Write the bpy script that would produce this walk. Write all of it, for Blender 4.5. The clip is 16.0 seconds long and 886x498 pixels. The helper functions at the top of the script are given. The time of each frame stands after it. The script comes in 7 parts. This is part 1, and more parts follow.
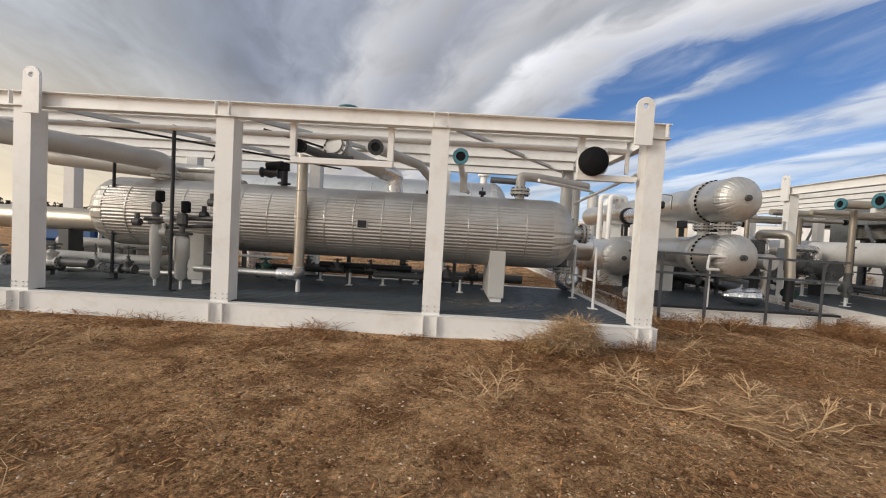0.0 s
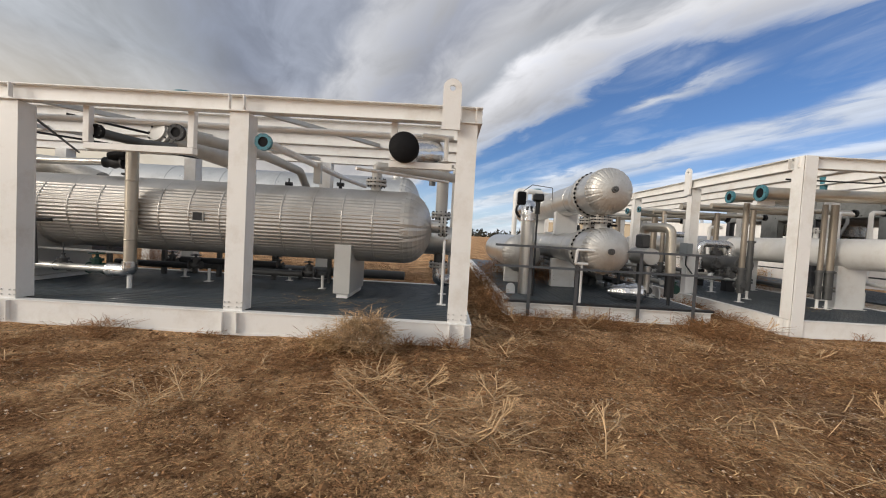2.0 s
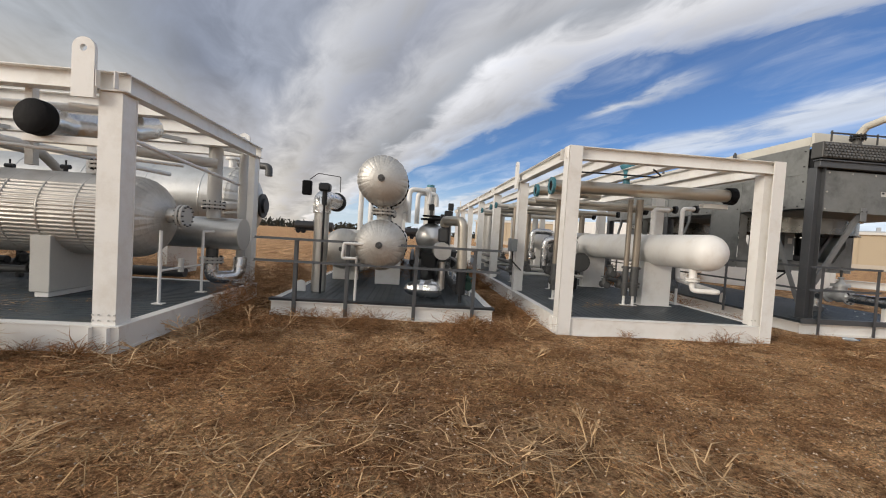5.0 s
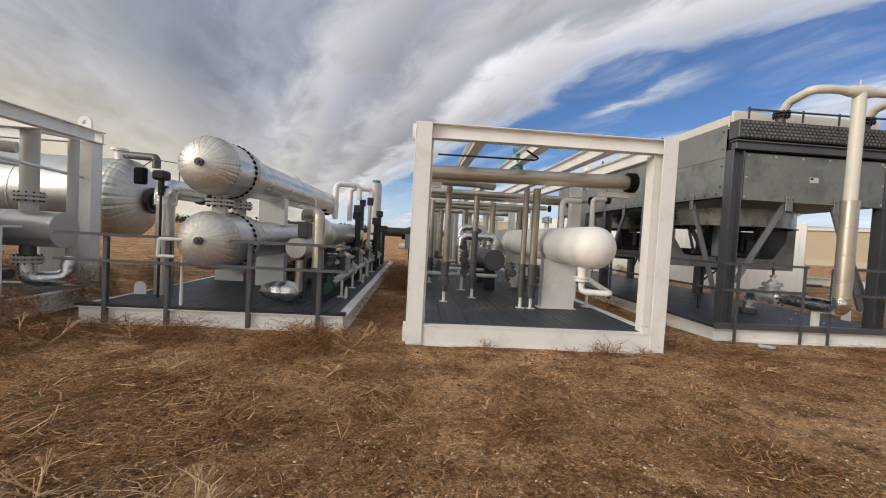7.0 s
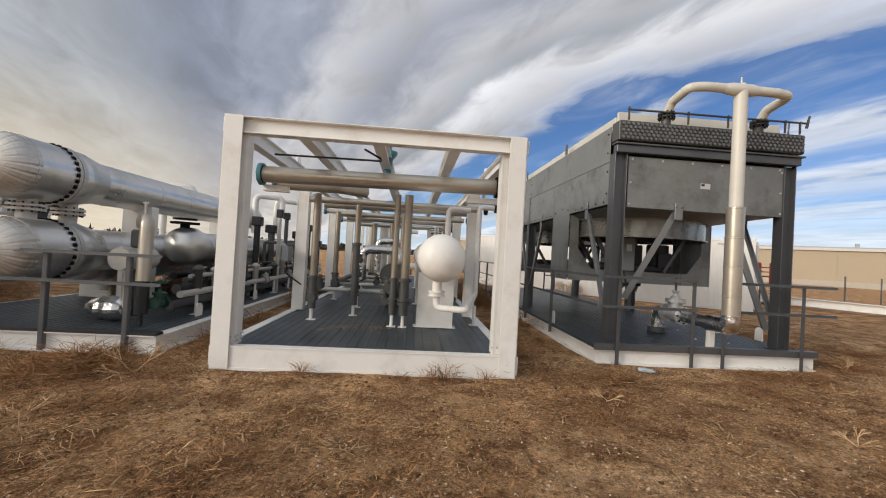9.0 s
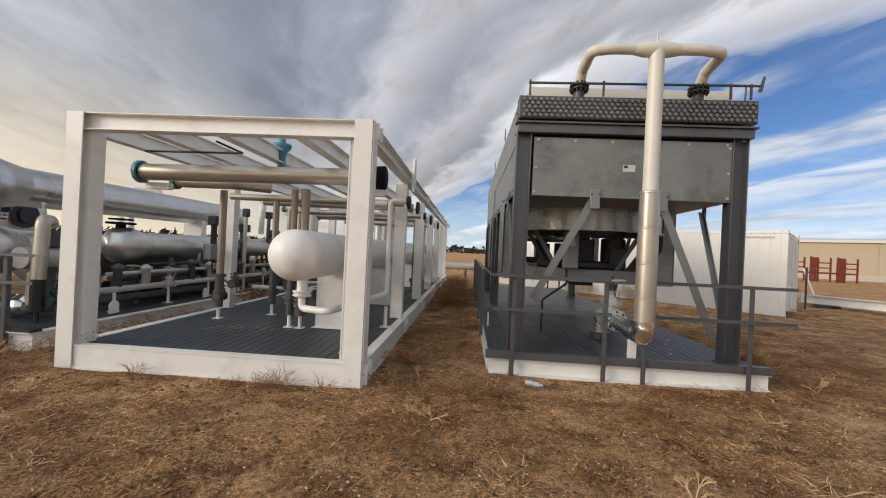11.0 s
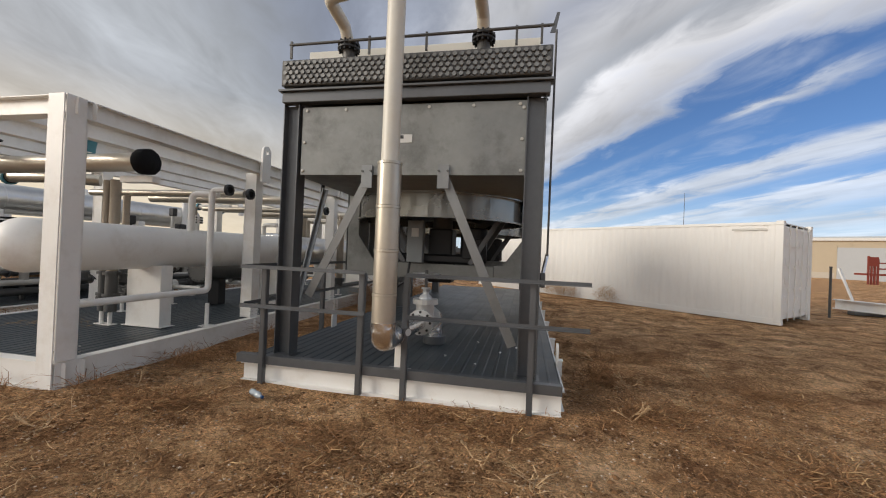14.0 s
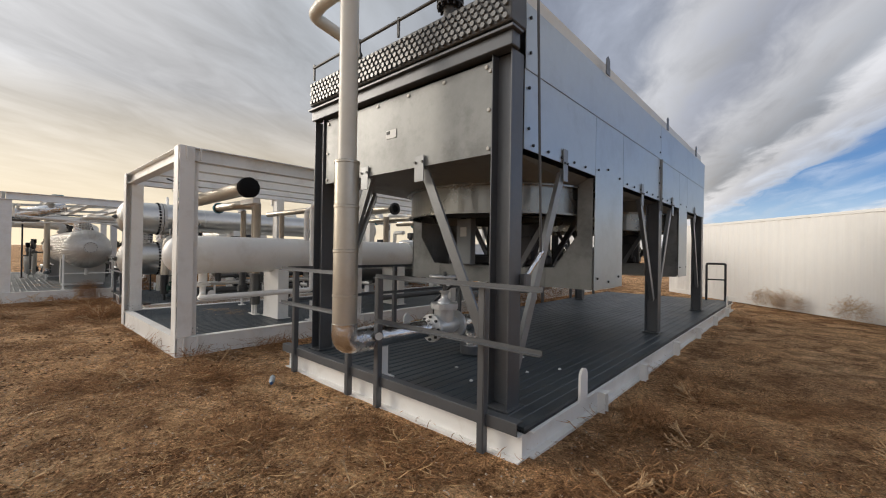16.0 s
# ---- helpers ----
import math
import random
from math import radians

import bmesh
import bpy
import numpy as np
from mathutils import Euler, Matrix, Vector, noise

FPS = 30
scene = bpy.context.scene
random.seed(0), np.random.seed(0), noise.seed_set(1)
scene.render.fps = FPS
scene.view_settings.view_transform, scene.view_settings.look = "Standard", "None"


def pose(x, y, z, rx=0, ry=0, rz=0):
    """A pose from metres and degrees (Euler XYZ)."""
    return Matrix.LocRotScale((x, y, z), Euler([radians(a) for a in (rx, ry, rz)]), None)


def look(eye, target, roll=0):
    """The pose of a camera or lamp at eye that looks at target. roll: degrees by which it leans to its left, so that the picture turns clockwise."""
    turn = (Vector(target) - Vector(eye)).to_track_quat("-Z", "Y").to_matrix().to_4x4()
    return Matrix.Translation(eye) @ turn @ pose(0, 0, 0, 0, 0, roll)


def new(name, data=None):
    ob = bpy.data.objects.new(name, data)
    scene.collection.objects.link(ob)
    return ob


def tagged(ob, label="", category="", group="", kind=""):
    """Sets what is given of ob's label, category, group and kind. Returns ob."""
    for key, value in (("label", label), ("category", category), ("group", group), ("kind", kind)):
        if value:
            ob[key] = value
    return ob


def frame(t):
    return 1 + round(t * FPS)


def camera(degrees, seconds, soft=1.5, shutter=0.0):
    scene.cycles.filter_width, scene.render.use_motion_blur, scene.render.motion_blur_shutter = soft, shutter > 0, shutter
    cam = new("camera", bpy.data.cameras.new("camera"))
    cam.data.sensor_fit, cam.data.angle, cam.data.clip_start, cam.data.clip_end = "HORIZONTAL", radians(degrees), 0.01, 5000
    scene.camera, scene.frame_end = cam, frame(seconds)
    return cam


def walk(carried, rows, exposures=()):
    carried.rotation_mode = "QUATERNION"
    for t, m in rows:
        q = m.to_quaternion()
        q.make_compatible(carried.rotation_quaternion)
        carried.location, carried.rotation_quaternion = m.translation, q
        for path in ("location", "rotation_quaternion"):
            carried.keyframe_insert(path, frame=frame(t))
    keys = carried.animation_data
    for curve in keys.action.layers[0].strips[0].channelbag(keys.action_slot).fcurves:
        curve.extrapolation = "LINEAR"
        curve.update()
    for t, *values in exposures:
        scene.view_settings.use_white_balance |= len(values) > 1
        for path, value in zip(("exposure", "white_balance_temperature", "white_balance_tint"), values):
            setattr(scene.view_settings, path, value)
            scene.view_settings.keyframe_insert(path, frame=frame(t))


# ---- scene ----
cam = camera(95.7, 16.0, soft=1.1)
PATH = [
    (0, (-0.162, 0.31, 1.361), (-0.2, 2.308, 1.281), 3.3),
    (0.5, (0.423, 0.399, 1.35), (0.391, 2.397, 1.273), 3.3),
    (1, (1.02, 0.488, 1.364), (0.993, 2.486, 1.287), 3.2),
    (1.5, (1.611, 0.568, 1.371), (1.592, 2.567, 1.296), 3.3),
    (2, (2.216, 0.655, 1.381), (2.205, 2.653, 1.302), 3.2),
    (2.5, (2.824, 0.731, 1.381), (2.822, 2.73, 1.303), 3.2),
    (3, (3.394, 0.835, 1.381), (3.4, 2.833, 1.303), 3.3),
    (3.5, (3.96, 0.872, 1.39), (3.974, 2.87, 1.319), 3.4),
    (4, (4.54, 0.954, 1.393), (4.579, 2.952, 1.317), 3.4),
    (4.5, (5.086, 1.025, 1.422), (5.201, 3.021, 1.348), 3.5),
    (4.7, (5.294, 1.055, 1.435), (5.438, 3.048, 1.366), 3.7),
    (6.8, (7.822, 1.83, 1.474), (7.97, 3.823, 1.394), 3.1),
    (7, (8.036, 1.903, 1.481), (8.172, 3.897, 1.413), 3.2),
    (7.5, (8.617, 2.066, 1.512), (8.751, 4.061, 1.465), 3.2),
    (8, (9.21, 2.159, 1.483), (9.36, 4.154, 1.491), 3.2),
    (8.5, (9.725, 2.258, 1.461), (9.887, 4.252, 1.485), 3.3),
    (8.7, (9.922, 2.32, 1.457), (10.085, 4.313, 1.489), 3.3),
    (10.8, (12.435, 2.814, 1.563), (12.324, 4.811, 1.56), 2.8),
    (11, (12.682, 2.889, 1.565), (12.557, 4.886, 1.571), 2.8),
    (11.5, (13.281, 3.049, 1.571), (13.143, 5.044, 1.581), 2.7),
    (12, (13.856, 3.237, 1.559), (13.697, 5.231, 1.566), 2.7),
    (12.5, (14.43, 3.436, 1.554), (14.237, 5.427, 1.569), 2.6),
    (13, (15.017, 3.6, 1.564), (14.774, 5.585, 1.58), 2.6),
    (13.5, (15.599, 3.857, 1.549), (15.311, 5.836, 1.56), 2.5),
    (14, (16.129, 4.122, 1.536), (15.723, 6.081, 1.551), 2.4),
    (14.5, (16.663, 4.447, 1.554), (16.099, 6.365, 1.558), 2.1),
    (15, (17.191, 4.79, 1.571), (16.423, 6.637, 1.568), 1.8),
    (15.5, (17.612, 5.169, 1.558), (16.572, 6.877, 1.557), 1.4),
    (16, (18.048, 5.588, 1.538), (16.709, 7.073, 1.549), 0.9),
]
walk(cam, [(t, look(eye, target, roll)) for t, eye, target, roll in PATH])
# ---- world, sun, exposure ----
scene.view_settings.exposure = 0.20


def nodes_of(tree):
    tree.nodes.clear()
    def n(kind, **kw):
        nd = tree.nodes.new(kind)
        for k, v in kw.items():
            if k in nd.inputs:
                nd.inputs[k].default_value = v
        return nd
    return n


world = bpy.data.worlds.new("world")
scene.world = world
world.use_nodes = True
wt = world.node_tree
n = nodes_of(wt)
SUN_ELEV, SUN_AZ = radians(20), radians(-118)      # azimuth from +y, towards +x positive
sky = n("ShaderNodeTexSky")
sky.sky_type = "NISHITA"
sky.sun_disc = False
sky.sun_elevation, sky.sun_rotation = SUN_ELEV, SUN_AZ
sky.altitude, sky.air_density, sky.dust_density, sky.ozone_density = 1500, 1.0, 0.6, 2.2
tc = n("ShaderNodeTexCoord")
sep = n("ShaderNodeSeparateXYZ")
wt.links.new(tc.outputs["Generated"], sep.inputs[0])


def wmath(op, a, b=None, c=None, clamp=False):
    m = wt.nodes.new("ShaderNodeMath")
    m.operation, m.use_clamp = op, clamp
    for i, v in enumerate((a, b, c)):
        if v is None:
            continue
        if isinstance(v, (int, float)):
            m.inputs[i].default_value = v
        else:
            wt.links.new(v, m.inputs[i])
    return m.outputs[0]


def wramp(fac, stops, smooth=True):
    r = wt.nodes.new("ShaderNodeValToRGB")
    r.color_ramp.interpolation = "EASE" if smooth else "LINEAR"
    els = r.color_ramp.elements
    while len(els) < len(stops):
        els.new(0.5)
    for e, (p, c) in zip(els, stops):
        e.position, e.color = p, (*c, 1) if isinstance(c, tuple) else (c, c, c, 1)
    wt.links.new(fac, r.inputs[0])
    return r.outputs[0]


def wnoise(vec, scale, detail, rough, distort=0.0):
    t = wt.nodes.new("ShaderNodeTexNoise")
    t.inputs["Scale"].default_value, t.inputs["Detail"].default_value = scale, detail
    t.inputs["Roughness"].default_value, t.inputs["Distortion"].default_value = rough, distort
    wt.links.new(vec, t.inputs["Vector"])
    return t.outputs[0]


up = wmath("MAXIMUM", sep.outputs[2], 0.0)
den = wmath("ADD", up, 0.10)
px = wmath("DIVIDE", sep.outputs[0], den)
py = wmath("DIVIDE", sep.outputs[1], den)
# the streaks run nearly away from the walk: rotate, then stretch
ca, sa = math.cos(radians(-22)), math.sin(radians(-22))
qx = wmath("ADD", wmath("MULTIPLY", px, ca), wmath("MULTIPLY", py, -sa))
qy = wmath("ADD", wmath("MULTIPLY", px, sa), wmath("MULTIPLY", py, ca))
comb = n("ShaderNodeCombineXYZ")
wt.links.new(qx, comb.inputs[0])
wt.links.new(wmath("MULTIPLY", qy, 0.40), comb.inputs[1])
streak = wnoise(comb.outputs[0], 1.1, 5.0, 0.5, 0.4)
fine = wnoise(comb.outputs[0], 4.6, 8.0, 0.58, 0.5)
comb2 = n("ShaderNodeCombineXYZ")
wt.links.new(wmath("MULTIPLY", qx, 0.6), comb2.inputs[0])
wt.links.new(wmath("MULTIPLY", qy, 0.35), comb2.inputs[1])
big = wnoise(comb2.outputs[0], 0.9, 3.0, 0.5)
# position across the bands, warped so that their edges wander and fray
warp = wmath("ADD", wmath("MULTIPLY", wmath("SUBTRACT", streak, 0.5), 0.55), wmath("MULTIPLY", wmath("SUBTRACT", fine, 0.5), 0.42))
bend = wmath("MULTIPLY", wmath("MAXIMUM", wmath("SUBTRACT", 1.35, qy), 0.0), -0.42)
main = wmath("ADD", wmath("ADD", qx, bend), warp)
across = wmath("ADD", qx, wmath("MULTIPLY", warp, 0.8))


def band(pos, stops):
    """A ramp over the position across the bands, from -4 to 8."""
    return wramp(wmath("MULTIPLY_ADD", pos, 1 / 12, 4 / 12, True), [((q + 4) / 12, c) for q, c in stops])


# thick cover over the west, then thinner bands to the east with blue between
cover = band(main, [(-4, 1.0), (1.22, 1.0), (1.34, 0.8), (1.46, 0.0)])
bands = band(across, [(1.0, 0.0), (2.26, 0.0), (2.46, 0.82), (2.72, 0.72), (2.92, 0.12), (3.10, 0.10), (3.25, 0.78), (3.65, 0.6), (3.9, 0.25), (4.3, 0.72), (4.9, 0.35), (5.6, 0.7), (8.0, 0.6)])
wisp = wmath("MULTIPLY", band(across, [(1.0, 0.0), (1.64, 0.0), (1.74, 0.95), (1.86, 0.0)]), wramp(wmath("MULTIPLY", qy, 0.25, None, True), [(0.0, 0.05), (0.25, 0.08), (0.32, 0.7), (0.40, 0.95), (0.47, 0.05), (0.8, 0.3), (1.0, 0.2)]))
frayed = wmath("MULTIPLY", wmath("MAXIMUM", bands, wisp), wramp(fine, [(0.30, 0.45), (0.52, 1.0)]))
thin = wramp(wmath("ADD", wmath("MULTIPLY", fine, 0.5), wmath("MULTIPLY", streak, 0.5)), [(0.45, 0.0), (0.66, 0.28)])
mask = wmath("MAXIMUM", wmath("MAXIMUM", cover, frayed), thin)
# grey and bright ridges inside the thick cover
body = wmath("ADD", main, wmath("MULTIPLY", wmath("SUBTRACT", big, 0.5), 0.7))
ridge = band(body, [(-4, (0.42, 0.40, 0.37)), (-1.6, (0.36, 0.35, 0.34)), (-0.75, (0.37, 0.38, 0.39)), (-0.25, (0.23, 0.25, 0.30)), (0.10, (0.30, 0.32, 0.37)), (0.36, (0.47, 0.465, 0.47)), (0.55, (0.34, 0.35, 0.39)), (0.78, (0.46, 0.455, 0.46)), (0.93, (0.36, 0.37, 0.39)), (1.08, (0.62, 0.605, 0.60)), (1.20, (0.50, 0.50, 0.52)), (1.40, (0.58, 0.59, 0.61)), (1.7, (0.64, 0.65, 0.66)), (8.0, (0.66, 0.67, 0.69))])
light = wmath("ADD", wmath("MULTIPLY", wmath("SUBTRACT", fine, 0.5), 0.9), wmath("MULTIPLY_ADD", wmath("SUBTRACT", streak, 0.5), 1.3, 1.0))
# the cloud deck glows round the hidden low sun in the south-west
glow = wmath("MAXIMUM", wmath("ADD", wmath("MULTIPLY", sep.outputs[0], -0.50), wmath("ADD", wmath("MULTIPLY", sep.outputs[1], -0.80), wmath("MULTIPLY", sep.outputs[2], 0.33))), 0.0)
light = wmath("MULTIPLY", light, wmath("MULTIPLY_ADD", wmath("POWER", glow, 2.4), 1.55, 1.0))
shaded = n("ShaderNodeVectorMath")
tinted = n("ShaderNodeVectorMath")
tinted.operation = "MULTIPLY"
tinted.inputs[1].default_value = (1.0, 1.03, 1.085)
wt.links.new(ridge, tinted.inputs[0])
shaded.operation = "SCALE"
wt.links.new(tinted.outputs[0], shaded.inputs[0])
wt.links.new(light, shaded.inputs["Scale"])
west = wmath("MULTIPLY", wmath("MAXIMUM", wmath("MULTIPLY", sep.outputs[0], -1.0), 0.0), wmath("SUBTRACT", 1.0, wmath("MULTIPLY", up, 3.2), None, True))
warm = n("ShaderNodeMix")
warm.data_type = "RGBA"
wt.links.new(west, warm.inputs[0])
wt.links.new(shaded.outputs[0], warm.inputs[6])
warm.inputs[7].default_value = (0.98, 0.82, 0.57, 1)
low = wramp(up, [(0.0, 0.75), (0.05, 0.45), (0.16, 0.0)])
skyscale = n("ShaderNodeVectorMath")
skyscale.operation = "MULTIPLY"
wt.links.new(sky.outputs[0], skyscale.inputs[0])
skyscale.inputs[1].default_value = (0.060, 0.074, 0.095)
haze = n("ShaderNodeMix")
haze.data_type = "RGBA"
wt.links.new(low, haze.inputs[0])
wt.links.new(skyscale.outputs[0], haze.inputs[6])
haze.inputs[7].default_value = (0.62, 0.72, 0.84, 1)
mixc = n("ShaderNodeMix")
mixc.data_type = "RGBA"
wt.links.new(mask, mixc.inputs[0])
wt.links.new(haze.outputs[2], mixc.inputs[6])
wt.links.new(warm.outputs[2], mixc.inputs[7])
bg = n("ShaderNodeBackground", Strength=1.0)
wt.links.new(mixc.outputs[2], bg.inputs[0])
wout = n("ShaderNodeOutputWorld")
wt.links.new(bg.outputs[0], wout.inputs[0])

sun = new("sun", bpy.data.lights.new("sun", "SUN"))
sun.data.energy, sun.data.angle, sun.data.color = 1.9, radians(24), (1.0, 0.90, 0.78)
sd = Vector((math.sin(SUN_AZ) * math.cos(SUN_ELEV), math.cos(SUN_AZ) * math.cos(SUN_ELEV), math.sin(SUN_ELEV)))
sun.matrix_world = look((0, 0, 50), Vector((0, 0, 50)) - sd)


# ---- materials ----
def mat(name, color, rough=0.6, metal=0.0, vary=0.12, scale=3.0, bump=0.0, bscale=40.0, dirt=None, dirt_amt=0.0, spec=0.5, stretch=(1, 1, 1), rvar=0.08, island=0.0, dscale=1.4, per_island=False):
    """Paint, metal or soil: base colour varied at two scales, with stains and fine relief."""
    m = bpy.data.materials.new(name)
    m.use_nodes = True
    t = m.node_tree
    k = nodes_of(t)
    out, b = k("ShaderNodeOutputMaterial"), k("ShaderNodeBsdfPrincipled")
    t.links.new(b.outputs[0], out.inputs[0])
    b.inputs["Metallic"].default_value = metal
    b.inputs["Specular IOR Level"].default_value = spec
    g = k("ShaderNodeTexCoord")
    info = k("ShaderNodeObjectInfo")
    mp = k("ShaderNodeMapping")
    mp.inputs["Scale"].default_value = stretch
    t.links.new(g.outputs["Object"], mp.inputs[0])
    off = k("ShaderNodeVectorMath")
    off.operation = "ADD"
    t.links.new(mp.outputs[0], off.inputs[0])
    sc = k("ShaderNodeMath")
    sc.operation = "MULTIPLY"
    sc.inputs[1].default_value = 37.0
    t.links.new(info.outputs["Random"], sc.inputs[0])
    t.links.new(sc.outputs[0], off.inputs[1])
    n1 = k("ShaderNodeTexNoise", Scale=scale, Detail=6.0, Roughness=0.6)
    n2 = k("ShaderNodeTexNoise", Scale=scale * 11, Detail=4.0, Roughness=0.65)
    for q in (n1, n2):
        t.links.new(off.outputs[0], q.inputs["Vector"])
    def m2(op, a, c):
        z = t.nodes.new("ShaderNodeMath")
        z.operation = op
        for i, v in enumerate((a, c)):
            if isinstance(v, (int, float)):
                z.inputs[i].default_value = v
            else:
                t.links.new(v, z.inputs[i])
        return z.outputs[0]
    amt = m2("ADD", m2("MULTIPLY", m2("SUBTRACT", n1.outputs[0], 0.5), 2.2 * vary), m2("MULTIPLY", m2("SUBTRACT", n2.outputs[0], 0.5), 1.3 * vary))
    if island:
        src = k("ShaderNodeNewGeometry").outputs["Random Per Island"] if per_island else info.outputs["Random"]
        amt = m2("ADD", amt, m2("MULTIPLY", m2("SUBTRACT", src, 0.5), island))
    val = m2("ADD", amt, 1.0)
    mul = k("ShaderNodeVectorMath")
    mul.operation = "SCALE"
    mul.inputs[0].default_value = color
    t.links.new(val, mul.inputs["Scale"])
    last = mul.outputs[0]
    if dirt:
        n3 = k("ShaderNodeTexNoise", Scale=dscale, Detail=8.0, Roughness=0.7)
        t.links.new(off.outputs[0], n3.inputs["Vector"])
        r = k("ShaderNodeValToRGB")
        r.color_ramp.elements[0].position, r.color_ramp.elements[1].position = 0.5, 0.72
        r.color_ramp.elements[1].color = (dirt_amt, dirt_amt, dirt_amt, 1)
        t.links.new(n3.outputs[0], r.inputs[0])
        mx = k("ShaderNodeMix")
        mx.data_type = "RGBA"
        t.links.new(r.outputs[0], mx.inputs[0])
        t.links.new(last, mx.inputs[6])
        mx.inputs[7].default_value = (*dirt, 1)
        last = mx.outputs[2]
    t.links.new(last, b.inputs["Base Color"])
    t.links.new(m2("ADD", rough, m2("MULTIPLY", m2("SUBTRACT", n1.outputs[0], 0.5), rvar * 4)), b.inputs["Roughness"])
    if bump:
        n4 = k("ShaderNodeTexNoise", Scale=bscale, Detail=5.0, Roughness=0.6)
        t.links.new(off.outputs[0], n4.inputs["Vector"])
        bp = k("ShaderNodeBump", Strength=1.0, Distance=bump)
        t.links.new(n4.outputs[0], bp.inputs["Height"])
        t.links.new(bp.outputs[0], b.inputs["Normal"])
    return m


CONTW = mat("container_white", (0.80, 0.79, 0.76), 0.5, vary=0.02, scale=0.7, dirt=(0.45, 0.38, 0.28), dirt_amt=0.08, dscale=1.5)
WHITE = mat("white_paint", (0.81, 0.797, 0.765), 0.42, vary=0.04, scale=1.2, dirt=(0.40, 0.31, 0.20), dirt_amt=0.28, bump=0.0006, bscale=9, dscale=2.2)
LAG = mat("warm_steel_lagging", (0.52, 0.475, 0.40), 0.36, 0.7, vary=0.10, scale=1.5, bump=0.002, bscale=8, dirt=(0.30, 0.25, 0.18), dirt_amt=0.3)
CREAM = mat("cream_paint", (0.66, 0.64, 0.57), 0.4, vary=0.05, scale=2, dirt=(0.4, 0.33, 0.22), dirt_amt=0.25)
HEADM = mat("jacket_gore_sheet", (0.60, 0.58, 0.54), 0.5, 0.75, vary=0.14, scale=3, bump=0.006, bscale=9, dirt=(0.28, 0.25, 0.2), dirt_amt=0.45)
ALU = mat("aluminium_jacket", (0.66, 0.65, 0.62), 0.34, 0.85, vary=0.10, scale=1.6, bump=0.004, bscale=7, dirt=(0.30, 0.28, 0.24), dirt_amt=0.35)
CORR = mat("corrugated_jacket", (0.56, 0.535, 0.50), 0.42, 0.8, vary=0.10, scale=0.9, bump=0.003, bscale=5, dirt=(0.28, 0.26, 0.22), dirt_amt=0.4)
LAG2 = mat("dull_brown_lagging", (0.33, 0.285, 0.23), 0.45, 0.55, vary=0.14, scale=2, bump=0.002, bscale=8, dirt=(0.12, 0.1, 0.08), dirt_amt=0.4)
FOIL = mat("crumpled_foil", (0.74, 0.74, 0.74), 0.24, 1.0, vary=0.10, scale=3, bump=0.018, bscale=7)
CAST = mat("bare_cast_steel", (0.60, 0.61, 0.61), 0.38, 0.5, vary=0.12, scale=5, bump=0.001, bscale=30)
BRACE = mat("galvanised_brace", (0.25, 0.26, 0.265), 0.4, 0.4, vary=0.15, scale=2, bump=0.001, bscale=14, dirt=(0.14, 0.14, 0.145), dirt_amt=0.4)
GALV = mat("galvanised_steel", (0.122, 0.128, 0.136), 0.42, 0.5, vary=0.18, scale=1.6, bump=0.001, bscale=14, dirt=(0.11, 0.11, 0.115), dirt_amt=0.45)
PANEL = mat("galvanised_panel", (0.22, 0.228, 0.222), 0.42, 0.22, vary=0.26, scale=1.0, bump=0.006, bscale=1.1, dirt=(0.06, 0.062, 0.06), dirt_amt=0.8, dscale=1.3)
RINGM = mat("bright_ring_sheet", (0.25, 0.245, 0.225), 0.26, 0.85, vary=0.18, scale=1.2, bump=0.003, bscale=2.5, dirt=(0.12, 0.115, 0.10), dirt_amt=0.5)
# same sheet as galvanised_panel, with reflected sky put into a paler, bluish colour
PANEL_SKYLIT = mat("galvanised_panel_skylit", (0.44, 0.48, 0.50), 0.36, 0.6, vary=0.10, scale=0.8, bump=0.004, bscale=1.5, dirt=(0.20, 0.21, 0.21), dirt_amt=0.3)
DARKST = mat("dark_steel", (0.028, 0.029, 0.032), 0.5, 0.3, vary=0.2, scale=3, bump=0.001, bscale=20)
DECK = mat("grey_deck_plank", (0.052, 0.066, 0.077), 0.46, 0.3, vary=0.22, scale=1.3, bump=0.002, bscale=26, dirt=(0.10, 0.085, 0.065), dirt_amt=0.45, island=0.12)
BLACK = mat("black_plastic", (0.007, 0.007, 0.008), 0.75, vary=0.3, scale=5, spec=0.2, bump=0.012, bscale=12)
TEAL = mat("teal_paint", (0.06, 0.21, 0.26), 0.45, vary=0.12, scale=6, dirt=(0.12, 0.1, 0.07), dirt_amt=0.3)
GREEN = mat("dark_green_paint", (0.008, 0.05, 0.035), 0.4, vary=0.12, scale=6)
IRON = mat("cast_iron_grey", (0.10, 0.10, 0.098), 0.5, 0.35, vary=0.18, scale=5, bump=0.002, bscale=30)
PALE = mat("pale_grey_paint", (0.52, 0.51, 0.48), 0.42, 0.1, vary=0.08, scale=3, dirt=(0.25, 0.2, 0.14), dirt_amt=0.35)
BOXGREY = mat("box_grey", (0.22, 0.24, 0.25), 0.5, vary=0.06)
RED = mat("red_oxide_paint", (0.20, 0.035, 0.022), 0.6, vary=0.15, scale=2)
BLUE = mat("blue_paint", (0.02, 0.08, 0.22), 0.5, vary=0.1)
TAN = mat("tan_cladding", (0.42, 0.35, 0.25), 0.6, vary=0.05, scale=0.4)
ROOFG = mat("grey_roof", (0.38, 0.40, 0.42), 0.5, vary=0.06, scale=0.4)
WLOW = mat("far_trees", (0.035, 0.035, 0.025), 0.9, vary=0.3, scale=0.3)
